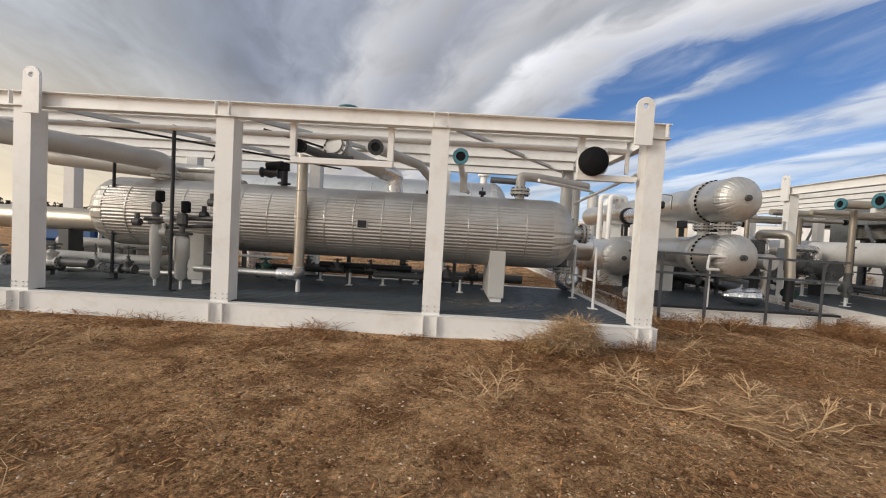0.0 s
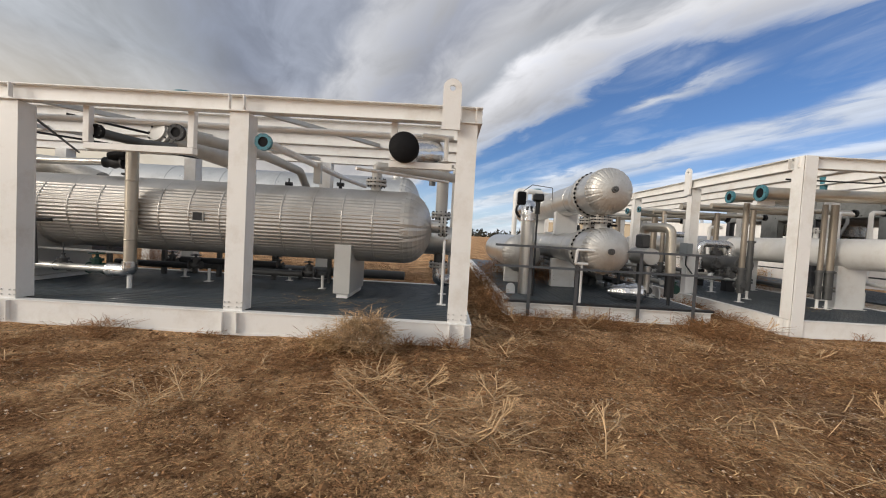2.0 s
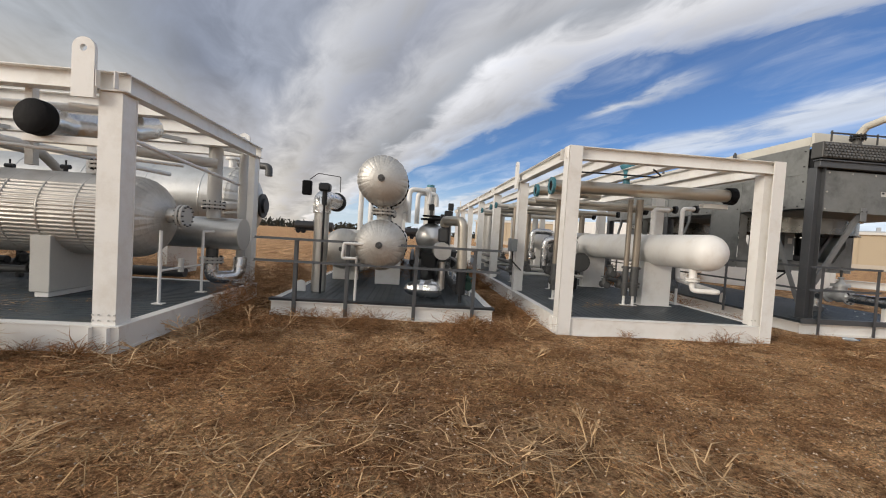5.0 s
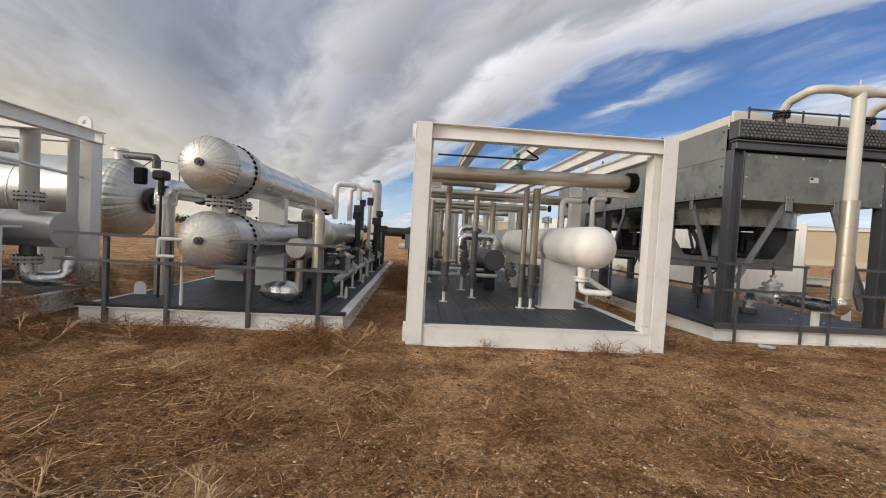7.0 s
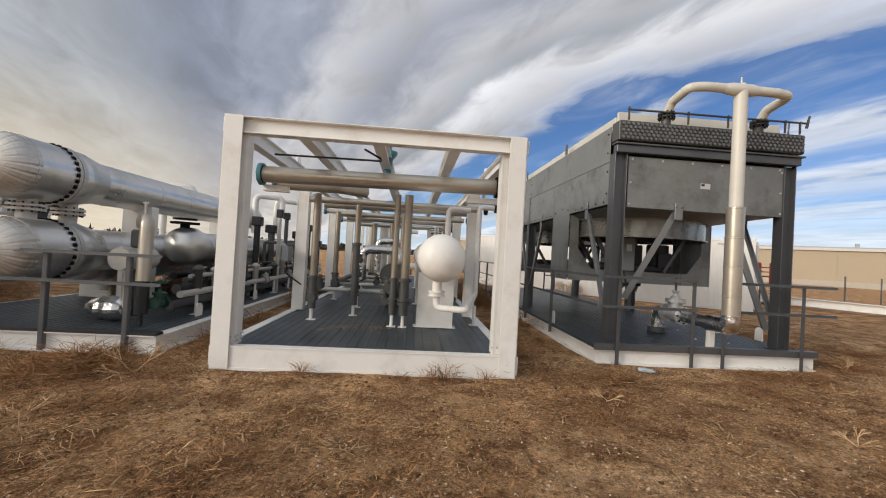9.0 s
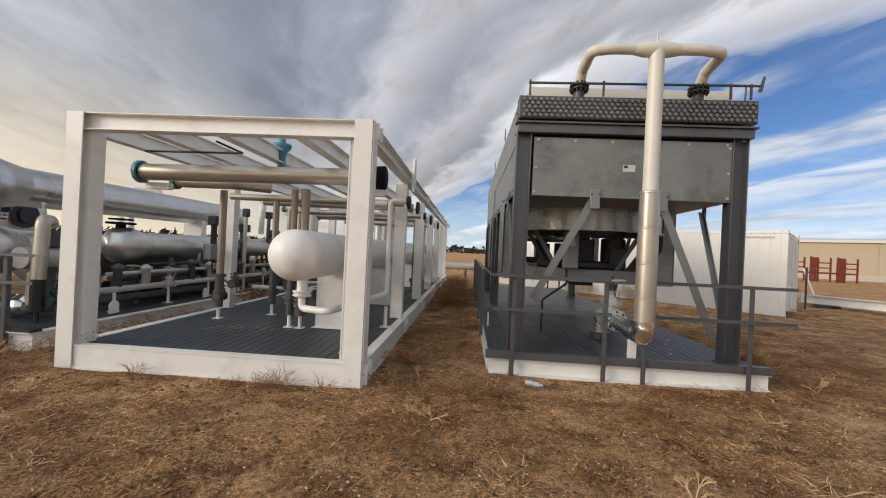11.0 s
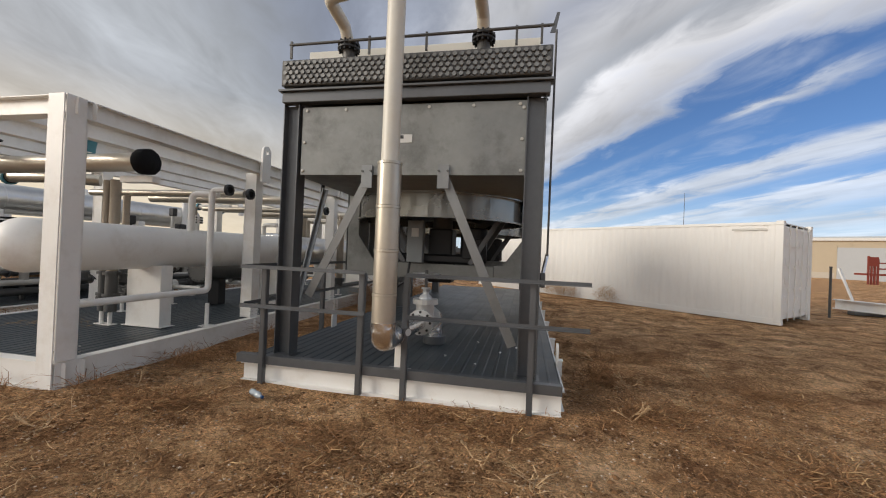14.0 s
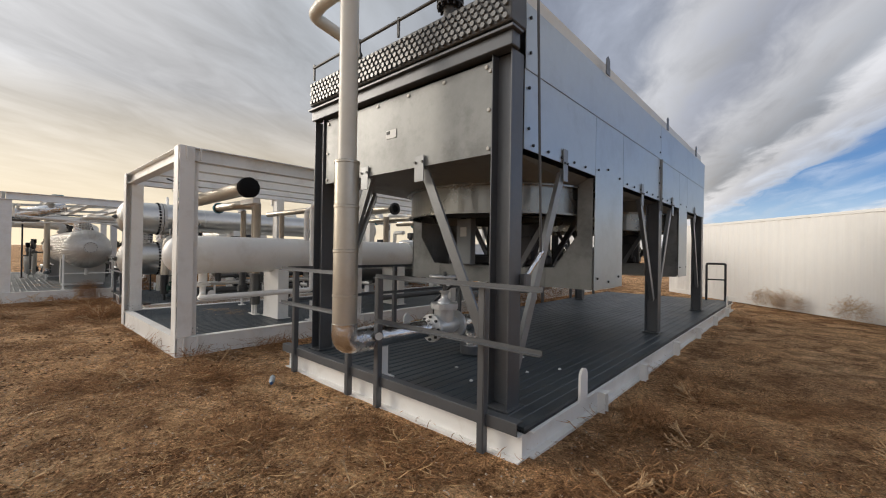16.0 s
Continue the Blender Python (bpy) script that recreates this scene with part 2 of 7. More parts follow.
STRAW = mat("dry_straw", (0.54, 0.35, 0.175), 0.8, vary=0.2, scale=8, island=0.8, per_island=True, spec=0.2)
STRAW2 = mat("bleached_straw", (0.56, 0.38, 0.215), 0.8, vary=0.2, scale=8, island=0.7, per_island=True, spec=0.2)
WEED = mat("brown_dead_weed", (0.33, 0.175, 0.082), 0.9, vary=0.25, scale=8, island=1.0, per_island=True, spec=0.15)
CLOD = mat("dark_clod", (0.20, 0.108, 0.052), 0.95, vary=0.3, scale=20, island=1.0, per_island=True, spec=0.1)
STONE = mat("gravel_stone", (0.50, 0.38, 0.27), 0.85, vary=0.3, scale=20, island=0.9, per_island=True)
PLUG = mat("plug_steel", (0.20, 0.20, 0.195), 0.42, 0.5, vary=0.2, scale=4, bump=0.001, bscale=30, island=0.25)
LABEL = mat("label_white", (0.6, 0.6, 0.58), 0.4, vary=0.04)
BOTTLE = mat("clear_bottle", (0.36, 0.41, 0.45), 0.15, vary=0.02)
RUBBLE = mat("pale_rubble", (0.45, 0.41, 0.35), 0.8, vary=0.15)


# ---- builders ----
class B:
    """Collects plain geometry: vertices, faces and which faces are smooth."""

    def __init__(self):
        self.v, self.f, self.s = [], [], []

    def add(self, vs, fs, smooth=False):
        o = len(self.v)
        self.v += [tuple(p) for p in vs]
        self.f += [tuple(i + o for i in q) for q in fs]
        self.s += [smooth] * len(fs)
        return self

    def box(self, x0, x1, y0, y1, z0, z1, c=0.0):
        x0, x1, y0, y1, z0, z1 = min(x0, x1), max(x0, x1), min(y0, y1), max(y0, y1), min(z0, z1), max(z0, z1)
        c = min(c, (x1 - x0) * 0.3, (y1 - y0) * 0.3, (z1 - z0) * 0.3)
        if c <= 0:
            vs = [(x, y, z) for x in (x0, x1) for y in (y0, y1) for z in (z0, z1)]
            return self.add(vs, [(0, 1, 3, 2), (4, 6, 7, 5), (0, 4, 5, 1), (2, 3, 7, 6), (0, 2, 6, 4), (1, 5, 7, 3)])
        lo, hi = (x0, y0, z0), (x1, y1, z1)
        vs, ix = [], {}
        for s in [(a, b, d) for a in (0, 1) for b in (0, 1) for d in (0, 1)]:
            for k in range(3):
                ix[s, k] = len(vs)
                vs.append(tuple((hi[j] if s[j] else lo[j]) + (0 if j == k else (-c if s[j] else c)) for j in range(3)))
        fs = []
        for k in range(3):
            i, j = [q for q in range(3) if q != k]
            for e in (0, 1):
                def S(a, b):
                    s = [0, 0, 0]
                    s[k], s[i], s[j] = e, a, b
                    return tuple(s)
                q = [ix[S(0, 0), k], ix[S(1, 0), k], ix[S(1, 1), k], ix[S(0, 1), k]]
                fs.append(q if (e == 1) == (k != 1) else q[::-1])
            for a in (0, 1):
                for b in (0, 1):
                    s0, s1 = [0, 0, 0], [0, 0, 0]
                    s0[i], s0[j], s1[i], s1[j], s1[k] = a, b, a, b, 1
                    s0, s1 = tuple(s0), tuple(s1)
                    q = [ix[s0, i], ix[s1, i], ix[s1, j], ix[s0, j]]
                    fs.append(q if (a == b) == (k != 1) else q[::-1])
        for s in [(a, b, d) for a in (0, 1) for b in (0, 1) for d in (0, 1)]:
            q = [ix[s, 0], ix[s, 1], ix[s, 2]]
            fs.append(q if sum(s) % 2 else q[::-1])
        return self.add(vs, fs)

    def rev(self, p0, p1, prof, n=24, mod=None, smooth=True, caps=True):
        """Turns (distance, radius) pairs about the line from p0 towards p1."""
        p0 = Vector(p0)
        a = (Vector(p1) - p0).normalized()
        u = a.cross(Vector((0, 0, 1)) if abs(a.z) < 0.9 else Vector((1, 0, 0))).normalized()
        w = a.cross(u)
        vs, fs = [], []
        for s, r in prof:
            for i in range(n):
                t = 2 * math.pi * i / n
                rr = r * (mod(i) if mod else 1)
                vs.append(p0 + a * s + (u * math.cos(t) + w * math.sin(t)) * rr)
        for k in range(len(prof) - 1):
            for i in range(n):
                j = (i + 1) % n
                fs.append((k * n + i, (k + 1) * n + i, (k + 1) * n + j, k * n + j)[::-1])
        self.add(vs, fs, smooth)
        if caps:
            if prof[0][1] > 1e-4:
                self.add(vs[:n], [tuple(range(n))])
            if prof[-1][1] > 1e-4:
                self.add(vs[-n:], [tuple(range(n))[::-1]])
        return self

    def cyl(self, p0, p1, r, n=16, r2=None, c=0.0):
        d = (Vector(p1) - Vector(p0)).length
        r2 = r if r2 is None else r2
        pr = [(0, r - c), (c, r), (d - c, r2), (d, r2 - c)] if c else [(0, r), (d, r2)]
        if c:
            self.rev(p0, p1, pr, n, smooth=False)
        else:
            self.rev(p0, p1, pr, n)
        return self

    def ring(self, p0, p1, r0, r1, n=24):
        d = (Vector(p1) - Vector(p0)).length
        return self.rev(p0, p1, [(0, r0), (0, r1), (d, r1), (d, r0), (0, r0)], n, smooth=False, caps=False)

    def pipe(self, pts, r, bend=None, n=14, caps=True, steps=6):
        """A round pipe along a line of points with rounded elbows."""
        pts = [Vector(p) for p in pts]
        bend = r * 2.2 if bend is None else bend
        line = [pts[0]]
        for i in range(1, len(pts) - 1):
            a, b = (pts[i - 1] - pts[i]), (pts[i + 1] - pts[i])
            la, lb = a.length, b.length
            a.normalize(), b.normalize()
            ang = a.angle(b)
            d = min(bend / max(math.tan(ang / 2), 1e-3), la * 0.49, lb * 0.49)
            s, e = pts[i] + a * d, pts[i] + b * d
            for k in range(steps + 1):
                t = k / steps
                line.append(s.lerp(pts[i], t).lerp(pts[i].lerp(e, t), t))
        line.append(pts[-1])
        t0 = (line[1] - line[0]).normalized()
        u = t0.cross(Vector((0, 0, 1)) if abs(t0.z) < 0.9 else Vector((1, 0, 0))).normalized()
        vs, fs = [], []
        for i, p in enumerate(line):
            t = ((line[min(i + 1, len(line) - 1)] - p).normalized() + (p - line[max(i - 1, 0)]).normalized()).normalized() if 0 < i < len(line) - 1 else ((line[1] - line[0]) if i == 0 else (line[-1] - line[-2])).normalized()
            u = (u - t * u.dot(t)).normalized()
            w = t.cross(u)
            for k in range(n):
                g = 2 * math.pi * k / n
                vs.append(p + (u * math.cos(g) + w * math.sin(g)) * r)
        for i in range(len(line) - 1):
            for k in range(n):
                j = (k + 1) % n
                fs.append((i * n + k, i * n + j, (i + 1) * n + j, (i + 1) * n + k))
        self.add(vs, fs, True)
        if caps:
            self.add(vs[:n], [tuple(range(n))[::-1]])
            self.add(vs[-n:], [tuple(range(n))])
        return self

    def bar(self, p0, p1, w, h, up=(0, 0, 1)):
        """A square bar between two points."""
        p0, p1 = Vector(p0), Vector(p1)
        a = (p1 - p0).normalized()
        s = a.cross(Vector(up)).normalized() * (w / 2)
        q = s.cross(a).normalized() * (h / 2)
        vs = [p + i * s + j * q for p in (p0, p1) for i, j in ((-1, -1), (1, -1), (1, 1), (-1, 1))]
        return self.add(vs, [(0, 1, 2, 3), (7, 6, 5, 4), (0, 4, 5, 1), (1, 5, 6, 2), (2, 6, 7, 3), (3, 7, 4, 0)])

    def angle(self, p0, p1, w, t=0.008, up=(0, 0, 1), flip=1):
        """An angle iron: two legs at right angles."""
        p0, p1 = Vector(p0), Vector(p1)
        a = (p1 - p0).normalized()
        s = a.cross(Vector(up)).normalized()
        q = s.cross(a).normalized()
        self.bar(p0 + q * (w / 2), p1 + q * (w / 2), t, w, up)
        self.bar(p0 + s * flip * (w / 2 + t / 2), p1 + s * flip * (w / 2 + t / 2), w, t, up)
        return self

    def beam(self, p0, p1, w, h, tf=0.014, tw=0.01, up=(0, 0, 1)):
        """A wide-flange beam between two points, at its middle line."""
        p0, p1 = Vector(p0), Vector(p1)
        a = (p1 - p0).normalized()
        s = a.cross(Vector(up)).normalized()
        q = s.cross(a).normalized()
        self.bar(p0 + q * (h / 2 - tf / 2), p1 + q * (h / 2 - tf / 2), w, tf, up)
        self.bar(p0 - q * (h / 2 - tf / 2), p1 - q * (h / 2 - tf / 2), w, tf, up)
        self.bar(p0, p1, tw, h - 2 * tf, up)
        return self

    def prism(self, poly, axis, a, b):
        """A flat outline given in the two other axes, pushed along axis from a to b."""
        k = "xyz".index(axis)
        def P(q, d):
            r = list(q)
            r.insert(k, d)
            return tuple(r)
        m = len(poly)
        vs = [P(q, a) for q in poly] + [P(q, b) for q in poly]
        fs = [tuple(range(m)), tuple(range(m, 2 * m))[::-1]] + [(i, i + m, (i + 1) % m + m, (i + 1) % m) for i in range(m)]
        self.add(vs, fs)
        return self


def link_mesh(name, b, material):
    me = bpy.data.meshes.new(name)
    me.from_pydata(b.v, [], b.f)
    me.polygons.foreach_set("use_smooth", b.s)
    me.materials.append(material)
    me.validate()
    me.update()
    bm = bmesh.new()
    bm.from_mesh(me)
    bmesh.ops.recalc_face_normals(bm, faces=bm.faces)
    bm.to_mesh(me)
    bm.free()
    return me


def origin_of(ob):
    p = Vector((0, 0, 0))
    while ob:
        p += ob.location
        ob = ob.parent
    return p


def thing(name, at, label, category, group=""):
    """An empty at the base of a thing, which takes its parts."""
    ob = new(name)
    ob.location = at
    ob.empty_display_size = 0.2
    return tagged(ob, label, category, group)


def part(name, b, material, parent, label=""):
    """One mesh part, given in world places, under a thing or a part."""
    o = origin_of(parent)
    b.v = [(x - o.x, y - o.y, z - o.z) for x, y, z in b.v]
    ob = new(name, link_mesh(name, b, material))
    ob.parent = parent
    return tagged(ob, label)


def single(name, b, material, label="", category="", group="", kind=""):
    """A thing or piece of the setting that is one mesh, with its origin at the base."""
    xs = [p[0] for p in b.v]
    ys = [p[1] for p in b.v]
    zs = [p[2] for p in b.v]
    o = ((min(xs) + max(xs)) / 2, (min(ys) + max(ys)) / 2, min(zs))
    b.v = [(x - o[0], y - o[1], z - o[2]) for x, y, z in b.v]
    ob = new(name, link_mesh(name, b, material))
    ob.location = o
    return tagged(ob, label, category, group, kind)


def repeat(first, offsets, name=None):
    """Parts alike to a first one, sharing its mesh, moved by offsets."""
    for d in offsets:
        c = first.copy()
        c.location = first.location + Vector(d)
        scene.collection.objects.link(c)


def bolts(parent, centre, axis, r, count, size, length, material=None, name="bolt", phase=0.0):
    """A ring of hexagonal bolts about an axis, each its own part."""
    c, a = Vector(centre), Vector(axis).normalized()
    u = a.cross(Vector((0, 0, 1)) if abs(a.z) < 0.9 else Vector((1, 0, 0))).normalized()
    w = a.cross(u)
    first = None
    for i in range(count):
        t = 2 * math.pi * (i + phase) / count
        d = (u * math.cos(t) + w * math.sin(t)) * r
        if first is None:
            p = c + d
            first, d0 = part(name, B().cyl(p, p + a * length, size, 6), material or DARKST, parent), d
        else:
            repeat(first, [d - d0])


# ---- ground ----
def ground_height(x, y):
    rough = noise.noise(Vector((x * 0.9, y * 0.9, 0))) * 0.035 + noise.noise(Vector((x * 3.1, y * 3.1, 4))) * 0.014 + noise.noise(Vector((x * 8, y * 8, 9))) * 0.006
    return rough * 0.8 - 0.015


def make_ground():
    xs = sorted(set([-3000, -900, -300, -120, -60, -40, -30, -24] + [round(-20 + 0.12 * i, 3) for i in range(392)] + [30, 36, 45, 60, 120, 300, 900, 3000]))
    ys = sorted(set([-3000, -900, -300, -100, -40, -20, -10, -6] + [round(-4 + 0.10 * i, 3) for i in range(150)] + [round(11 + 0.3 * i, 3) for i in range(60)] + [32, 36, 42, 50, 70, 110, 200, 500, 1200, 3000]))
    b = B()
    vs = []
    for y in ys:
        for x in xs:
            vs.append((x, y, ground_height(x, y) if abs(x) < 50 and -10 < y < 45 else -0.02))
    w = len(xs)
    fs = [(j * w + i, j * w + i + 1, (j + 1) * w + i + 1, (j + 1) * w + i) for j in range(len(ys) - 1) for i in range(w - 1)]
    b.add(vs, fs, True)
    me = bpy.data.meshes.new("ground")
    me.from_pydata(b.v, [], b.f)
    me.polygons.foreach_set("use_smooth", b.s)
    me.materials.append(EARTH)
    return tagged(new("ground", me), "bare brown earth with dry litter and small stones", "ground", kind="structure")


def earth_material():
    m = bpy.data.materials.new("brown_earth")
    m.use_nodes = True
    t = m.node_tree
    k = nodes_of(t)
    out, b = k("ShaderNodeOutputMaterial"), k("ShaderNodeBsdfPrincipled", Roughness=0.95)
    b.inputs["Specular IOR Level"].default_value = 0.15
    t.links.new(b.outputs[0], out.inputs[0])
    g = k("ShaderNodeTexCoord")
    def nz(scale, detail, rough=0.6, dist=0.0):
        q = k("ShaderNodeTexNoise", Scale=scale, Detail=detail, Roughness=rough, Distortion=dist)
        t.links.new(g.outputs["Object"], q.inputs["Vector"])
        return q.outputs[0]
    def ramp(f, stops):
        r = k("ShaderNodeValToRGB")
        e = r.color_ramp.elements
        while len(e) < len(stops):
            e.new(0.5)
        for el, (p, c) in zip(e, stops):
            el.position, el.color = p, (*c, 1)
        t.links.new(f, r.inputs[0])
        return r.outputs[0]
    def mix(f, a, c, mode="MIX"):
        x = k("ShaderNodeMix")
        x.data_type, x.blend_type = "RGBA", mode
        if isinstance(f, float):
            x.inputs[0].default_value = f
        else:
            t.links.new(f, x.inputs[0])
        t.links.new(a, x.inputs[6])
        t.links.new(c, x.inputs[7])
        return x.outputs[2]
    def cells(scale, feature="F1"):
        warped = k("ShaderNodeVectorMath")
        warped.operation = "ADD"
        w0 = k("ShaderNodeTexNoise", Scale=scale * 0.6, Detail=2.0)
        sc0 = k("ShaderNodeVectorMath")
        sc0.operation = "SCALE"
        sc0.inputs["Scale"].default_value = 0.7 / scale
        t.links.new(g.outputs["Object"], w0.inputs["Vector"])
        t.links.new(w0.outputs["Color"], sc0.inputs[0])
        t.links.new(g.outputs["Object"], warped.inputs[0])
        t.links.new(sc0.outputs[0], warped.inputs[1])
        q = k("ShaderNodeTexVoronoi", Scale=scale)
        q.feature = feature
        t.links.new(warped.outputs[0], q.inputs["Vector"])
        return q
    base = ramp(nz(0.7, 8, 0.62), [(0.36, (0.40, 0.215, 0.105)), (0.5, (0.72, 0.46, 0.25)), (0.62, (0.90, 0.63, 0.385))])
    litter = ramp(nz(38, 6, 0.7, 1.2), [(0.38, (0.05, 0.025, 0.012)), (0.48, (0.42, 0.245, 0.122)), (0.60, (0.68, 0.45, 0.255)), (0.74, (0.86, 0.66, 0.45))])
    patch = ramp(nz(1.7, 6, 0.65), [(0.38, (0.35,) * 3), (0.60, (0.95,) * 3)])
    c = mix(patch, base, litter)
    # pebbly crust: small grains, some pale, some dark
    pv = cells(62)
    grey = k("ShaderNodeSeparateColor")
    t.links.new(pv.outputs["Color"], grey.inputs[0])
    grains = ramp(grey.outputs[0], [(0.0, (0.45, 0.42, 0.38)), (0.3, (0.95, 0.93, 0.90)), (0.8, (1.3, 1.28, 1.25)), (0.92, (1.5, 1.5, 1.5))])
    gaps = ramp(pv.outputs["Distance"], [(0.35, (1.0, 1.0, 1.0)), (0.80, (0.55, 0.49, 0.43))])
    grainy = ramp(nz(0.9, 5, 0.6), [(0.42, (0.25,) * 3), (0.60, (0.9,) * 3)])
    c = mix(grainy, c, mix(1.0, mix(1.0, c, grains, "MULTIPLY"), gaps, "MULTIPLY"))
    c = mix(0.45, c, ramp(nz(7, 8, 0.7), [(0.36, (0.42, 0.34, 0.27)), (0.53, (1.0, 1.0, 1.0))]), "MULTIPLY")
    c = mix(0.8, c, ramp(nz(23, 6, 0.7), [(0.34, (0.38, 0.30, 0.24)), (0.47, (1.1, 1.1, 1.1)), (0.7, (1.45, 1.45, 1.42))]), "MULTIPLY")
    c = mix(0.9, c, ramp(nz(2.1, 7, 0.65, 0.6), [(0.40, (0.60, 0.50, 0.42)), (0.50, (1.17, 1.14, 1.10)), (0.6, (1.36, 1.32, 1.27))]), "MULTIPLY")
    # greyer soil in front of the open skid
    gap = k("ShaderNodeVectorMath")
    gap.operation = "DISTANCE"
    gap.inputs[1].default_value = (5.9, 4.7, 0)
    t.links.new(g.outputs["Object"], gap.inputs[0])
    far = k("ShaderNodeMath")
    far.operation = "MULTIPLY_ADD"
    t.links.new(gap.outputs["Value"], far.inputs[0])
    far.inputs[1].default_value = 0.22
    t.links.new(nz(1.3, 6, 0.65), far.inputs[2])
    c = mix(0.9, c, ramp(far.outputs[0], [(0.62, (0.62, 0.60, 0.62)), (0.95, (1.0, 1.0, 1.0))]), "MULTIPLY")
    t.links.new(c, b.inputs["Base Color"])
    bp0 = k("ShaderNodeBump", Strength=1.0, Distance=0.012)
    bp0.invert = True
    t.links.new(pv.outputs["Distance"], bp0.inputs["Height"])
    bp = k("ShaderNodeBump", Strength=1.0, Distance=0.085)
    t.links.new(nz(13, 10, 0.8), bp.inputs["Height"])
    t.links.new(bp0.outputs[0], bp.inputs["Normal"])
    t.links.new(bp.outputs[0], b.inputs["Normal"])
    return m


EARTH = earth_material()
make_ground()


# ---- steel skids ----
def channel(axis, a, b, w0, w1, f0, f1, top0, top1):
    """A base beam: a web with a bottom and a top flange, pushed along axis."""
    f0, f1, w0, w1 = min(f0, f1), max(f0, f1), min(w0, w1), max(w0, w1)
    left, right = w0 - f0 > 1e-4, f1 - w1 > 1e-4
    poly = [(f0, -0.02), (f1, -0.02)] + ([(f1, 0.012), (w1, 0.012), (w1, top0), (f1, top0)] if right else []) + [(f1, top1), (f0, top1)] + ([(f0, top0), (w0, top0), (w0, 0.012), (f0, 0.012)] if left else [])
    return B().prism(poly, axis, a, b)


def deck_planks(skid, x0, x1, y0, y1, z, along, pitch=0.36):
    """Ribbed steel deck planks; each is a part of the deck."""
    deck = part("deck", B().box(x0, x1, y0, y1, z - 0.05, z - 0.034), DARKST, skid, "grey steel plank deck")
    a0, a1, c0, c1 = (x0, x1, y0, y1) if along == "x" else (y0, y1, x0, x1)
    m = max(1, round((c1 - c0) / pitch))
    w = (c1 - c0) / m
    ribs = 3
    step = (w - 0.012) / ribs
    prof = [(0.003, -0.03), (0.003, -0.001)]
    for i in range(ribs):
        q = 0.006 + i * step
        prof += [(q + 0.014, -0.001), (q + 0.020, -0.006), (q + step - 0.012, -0.006), (q + step - 0.006, -0.001)]
    prof += [(w - 0.003, -0.001), (w - 0.003, -0.03)]
    b = B()
    if along == "x":
        b.prism([(c0 + p, z + q) for p, q in prof], "x", a0, a1)
    else:
        b.prism([(c0 + p, z + q) for p, q in prof], "y", a0, a1)
    first = part("plank", b, DECK, deck)
    repeat(first, [((0, w * i, 0) if along == "x" else (w * i, 0, 0)) for i in range(1, m)])


def post(skid, x, y, z0, z1, w=0.33, d=0.30, along="y", feet=True):
    """A wide-flange post; its flanges face along the given axis, with bolted foot plates."""
    b = B().box(x - w / 2, x + w / 2, y - d / 2, y + d / 2, z0, z1, 0.008)
    # the welded flange lips stand a little proud of the sides
    for e in (-1, 1):
        if along == "y":
            b.box(x - w / 2 - 0.006, x + w / 2 + 0.006, y + e * (d / 2 - 0.012), y + e * (d / 2 + 0.003), z0, z1 - 0.002)
        else:
            b.box(x + e * (w / 2 - 0.012), x + e * (w / 2 + 0.003), y - d / 2 - 0.006, y + d / 2 + 0.006, z0, z1 - 0.002)
    p = part("post", b, WHITE, skid)
    return p


def lug(skid, x, y, z0, z1, axis="y", w=0.22):
    """A lifting lug: a plate with a round head and an eye."""
    b = B()
    r = w / 2
    n = 14
    zc = z1 - r
    hole = 0.035
    # two halves round the eye
    t = 0.02
    right = [(0, z0), (r, z0)] + [(r * math.cos(math.pi * i / n), zc + r * math.sin(math.pi * i / n)) for i in range(n // 2 + 1)] + [(hole * math.cos(math.pi / 2 - math.pi * i / 8), zc + hole * math.sin(math.pi / 2 - math.pi * i / 8)) for i in range(9)]
    left = [(-u, v) for u, v in right][::-1]
    for poly in (right, left):
        if axis == "y":
            b.prism([(x + u, v) for u, v in poly], "y", y - t, y + t)
        else:
            b.prism([(y + u, v) for u, v in poly], "x", x - t, x + t)
    return part("lifting_lug", b, WHITE, skid)


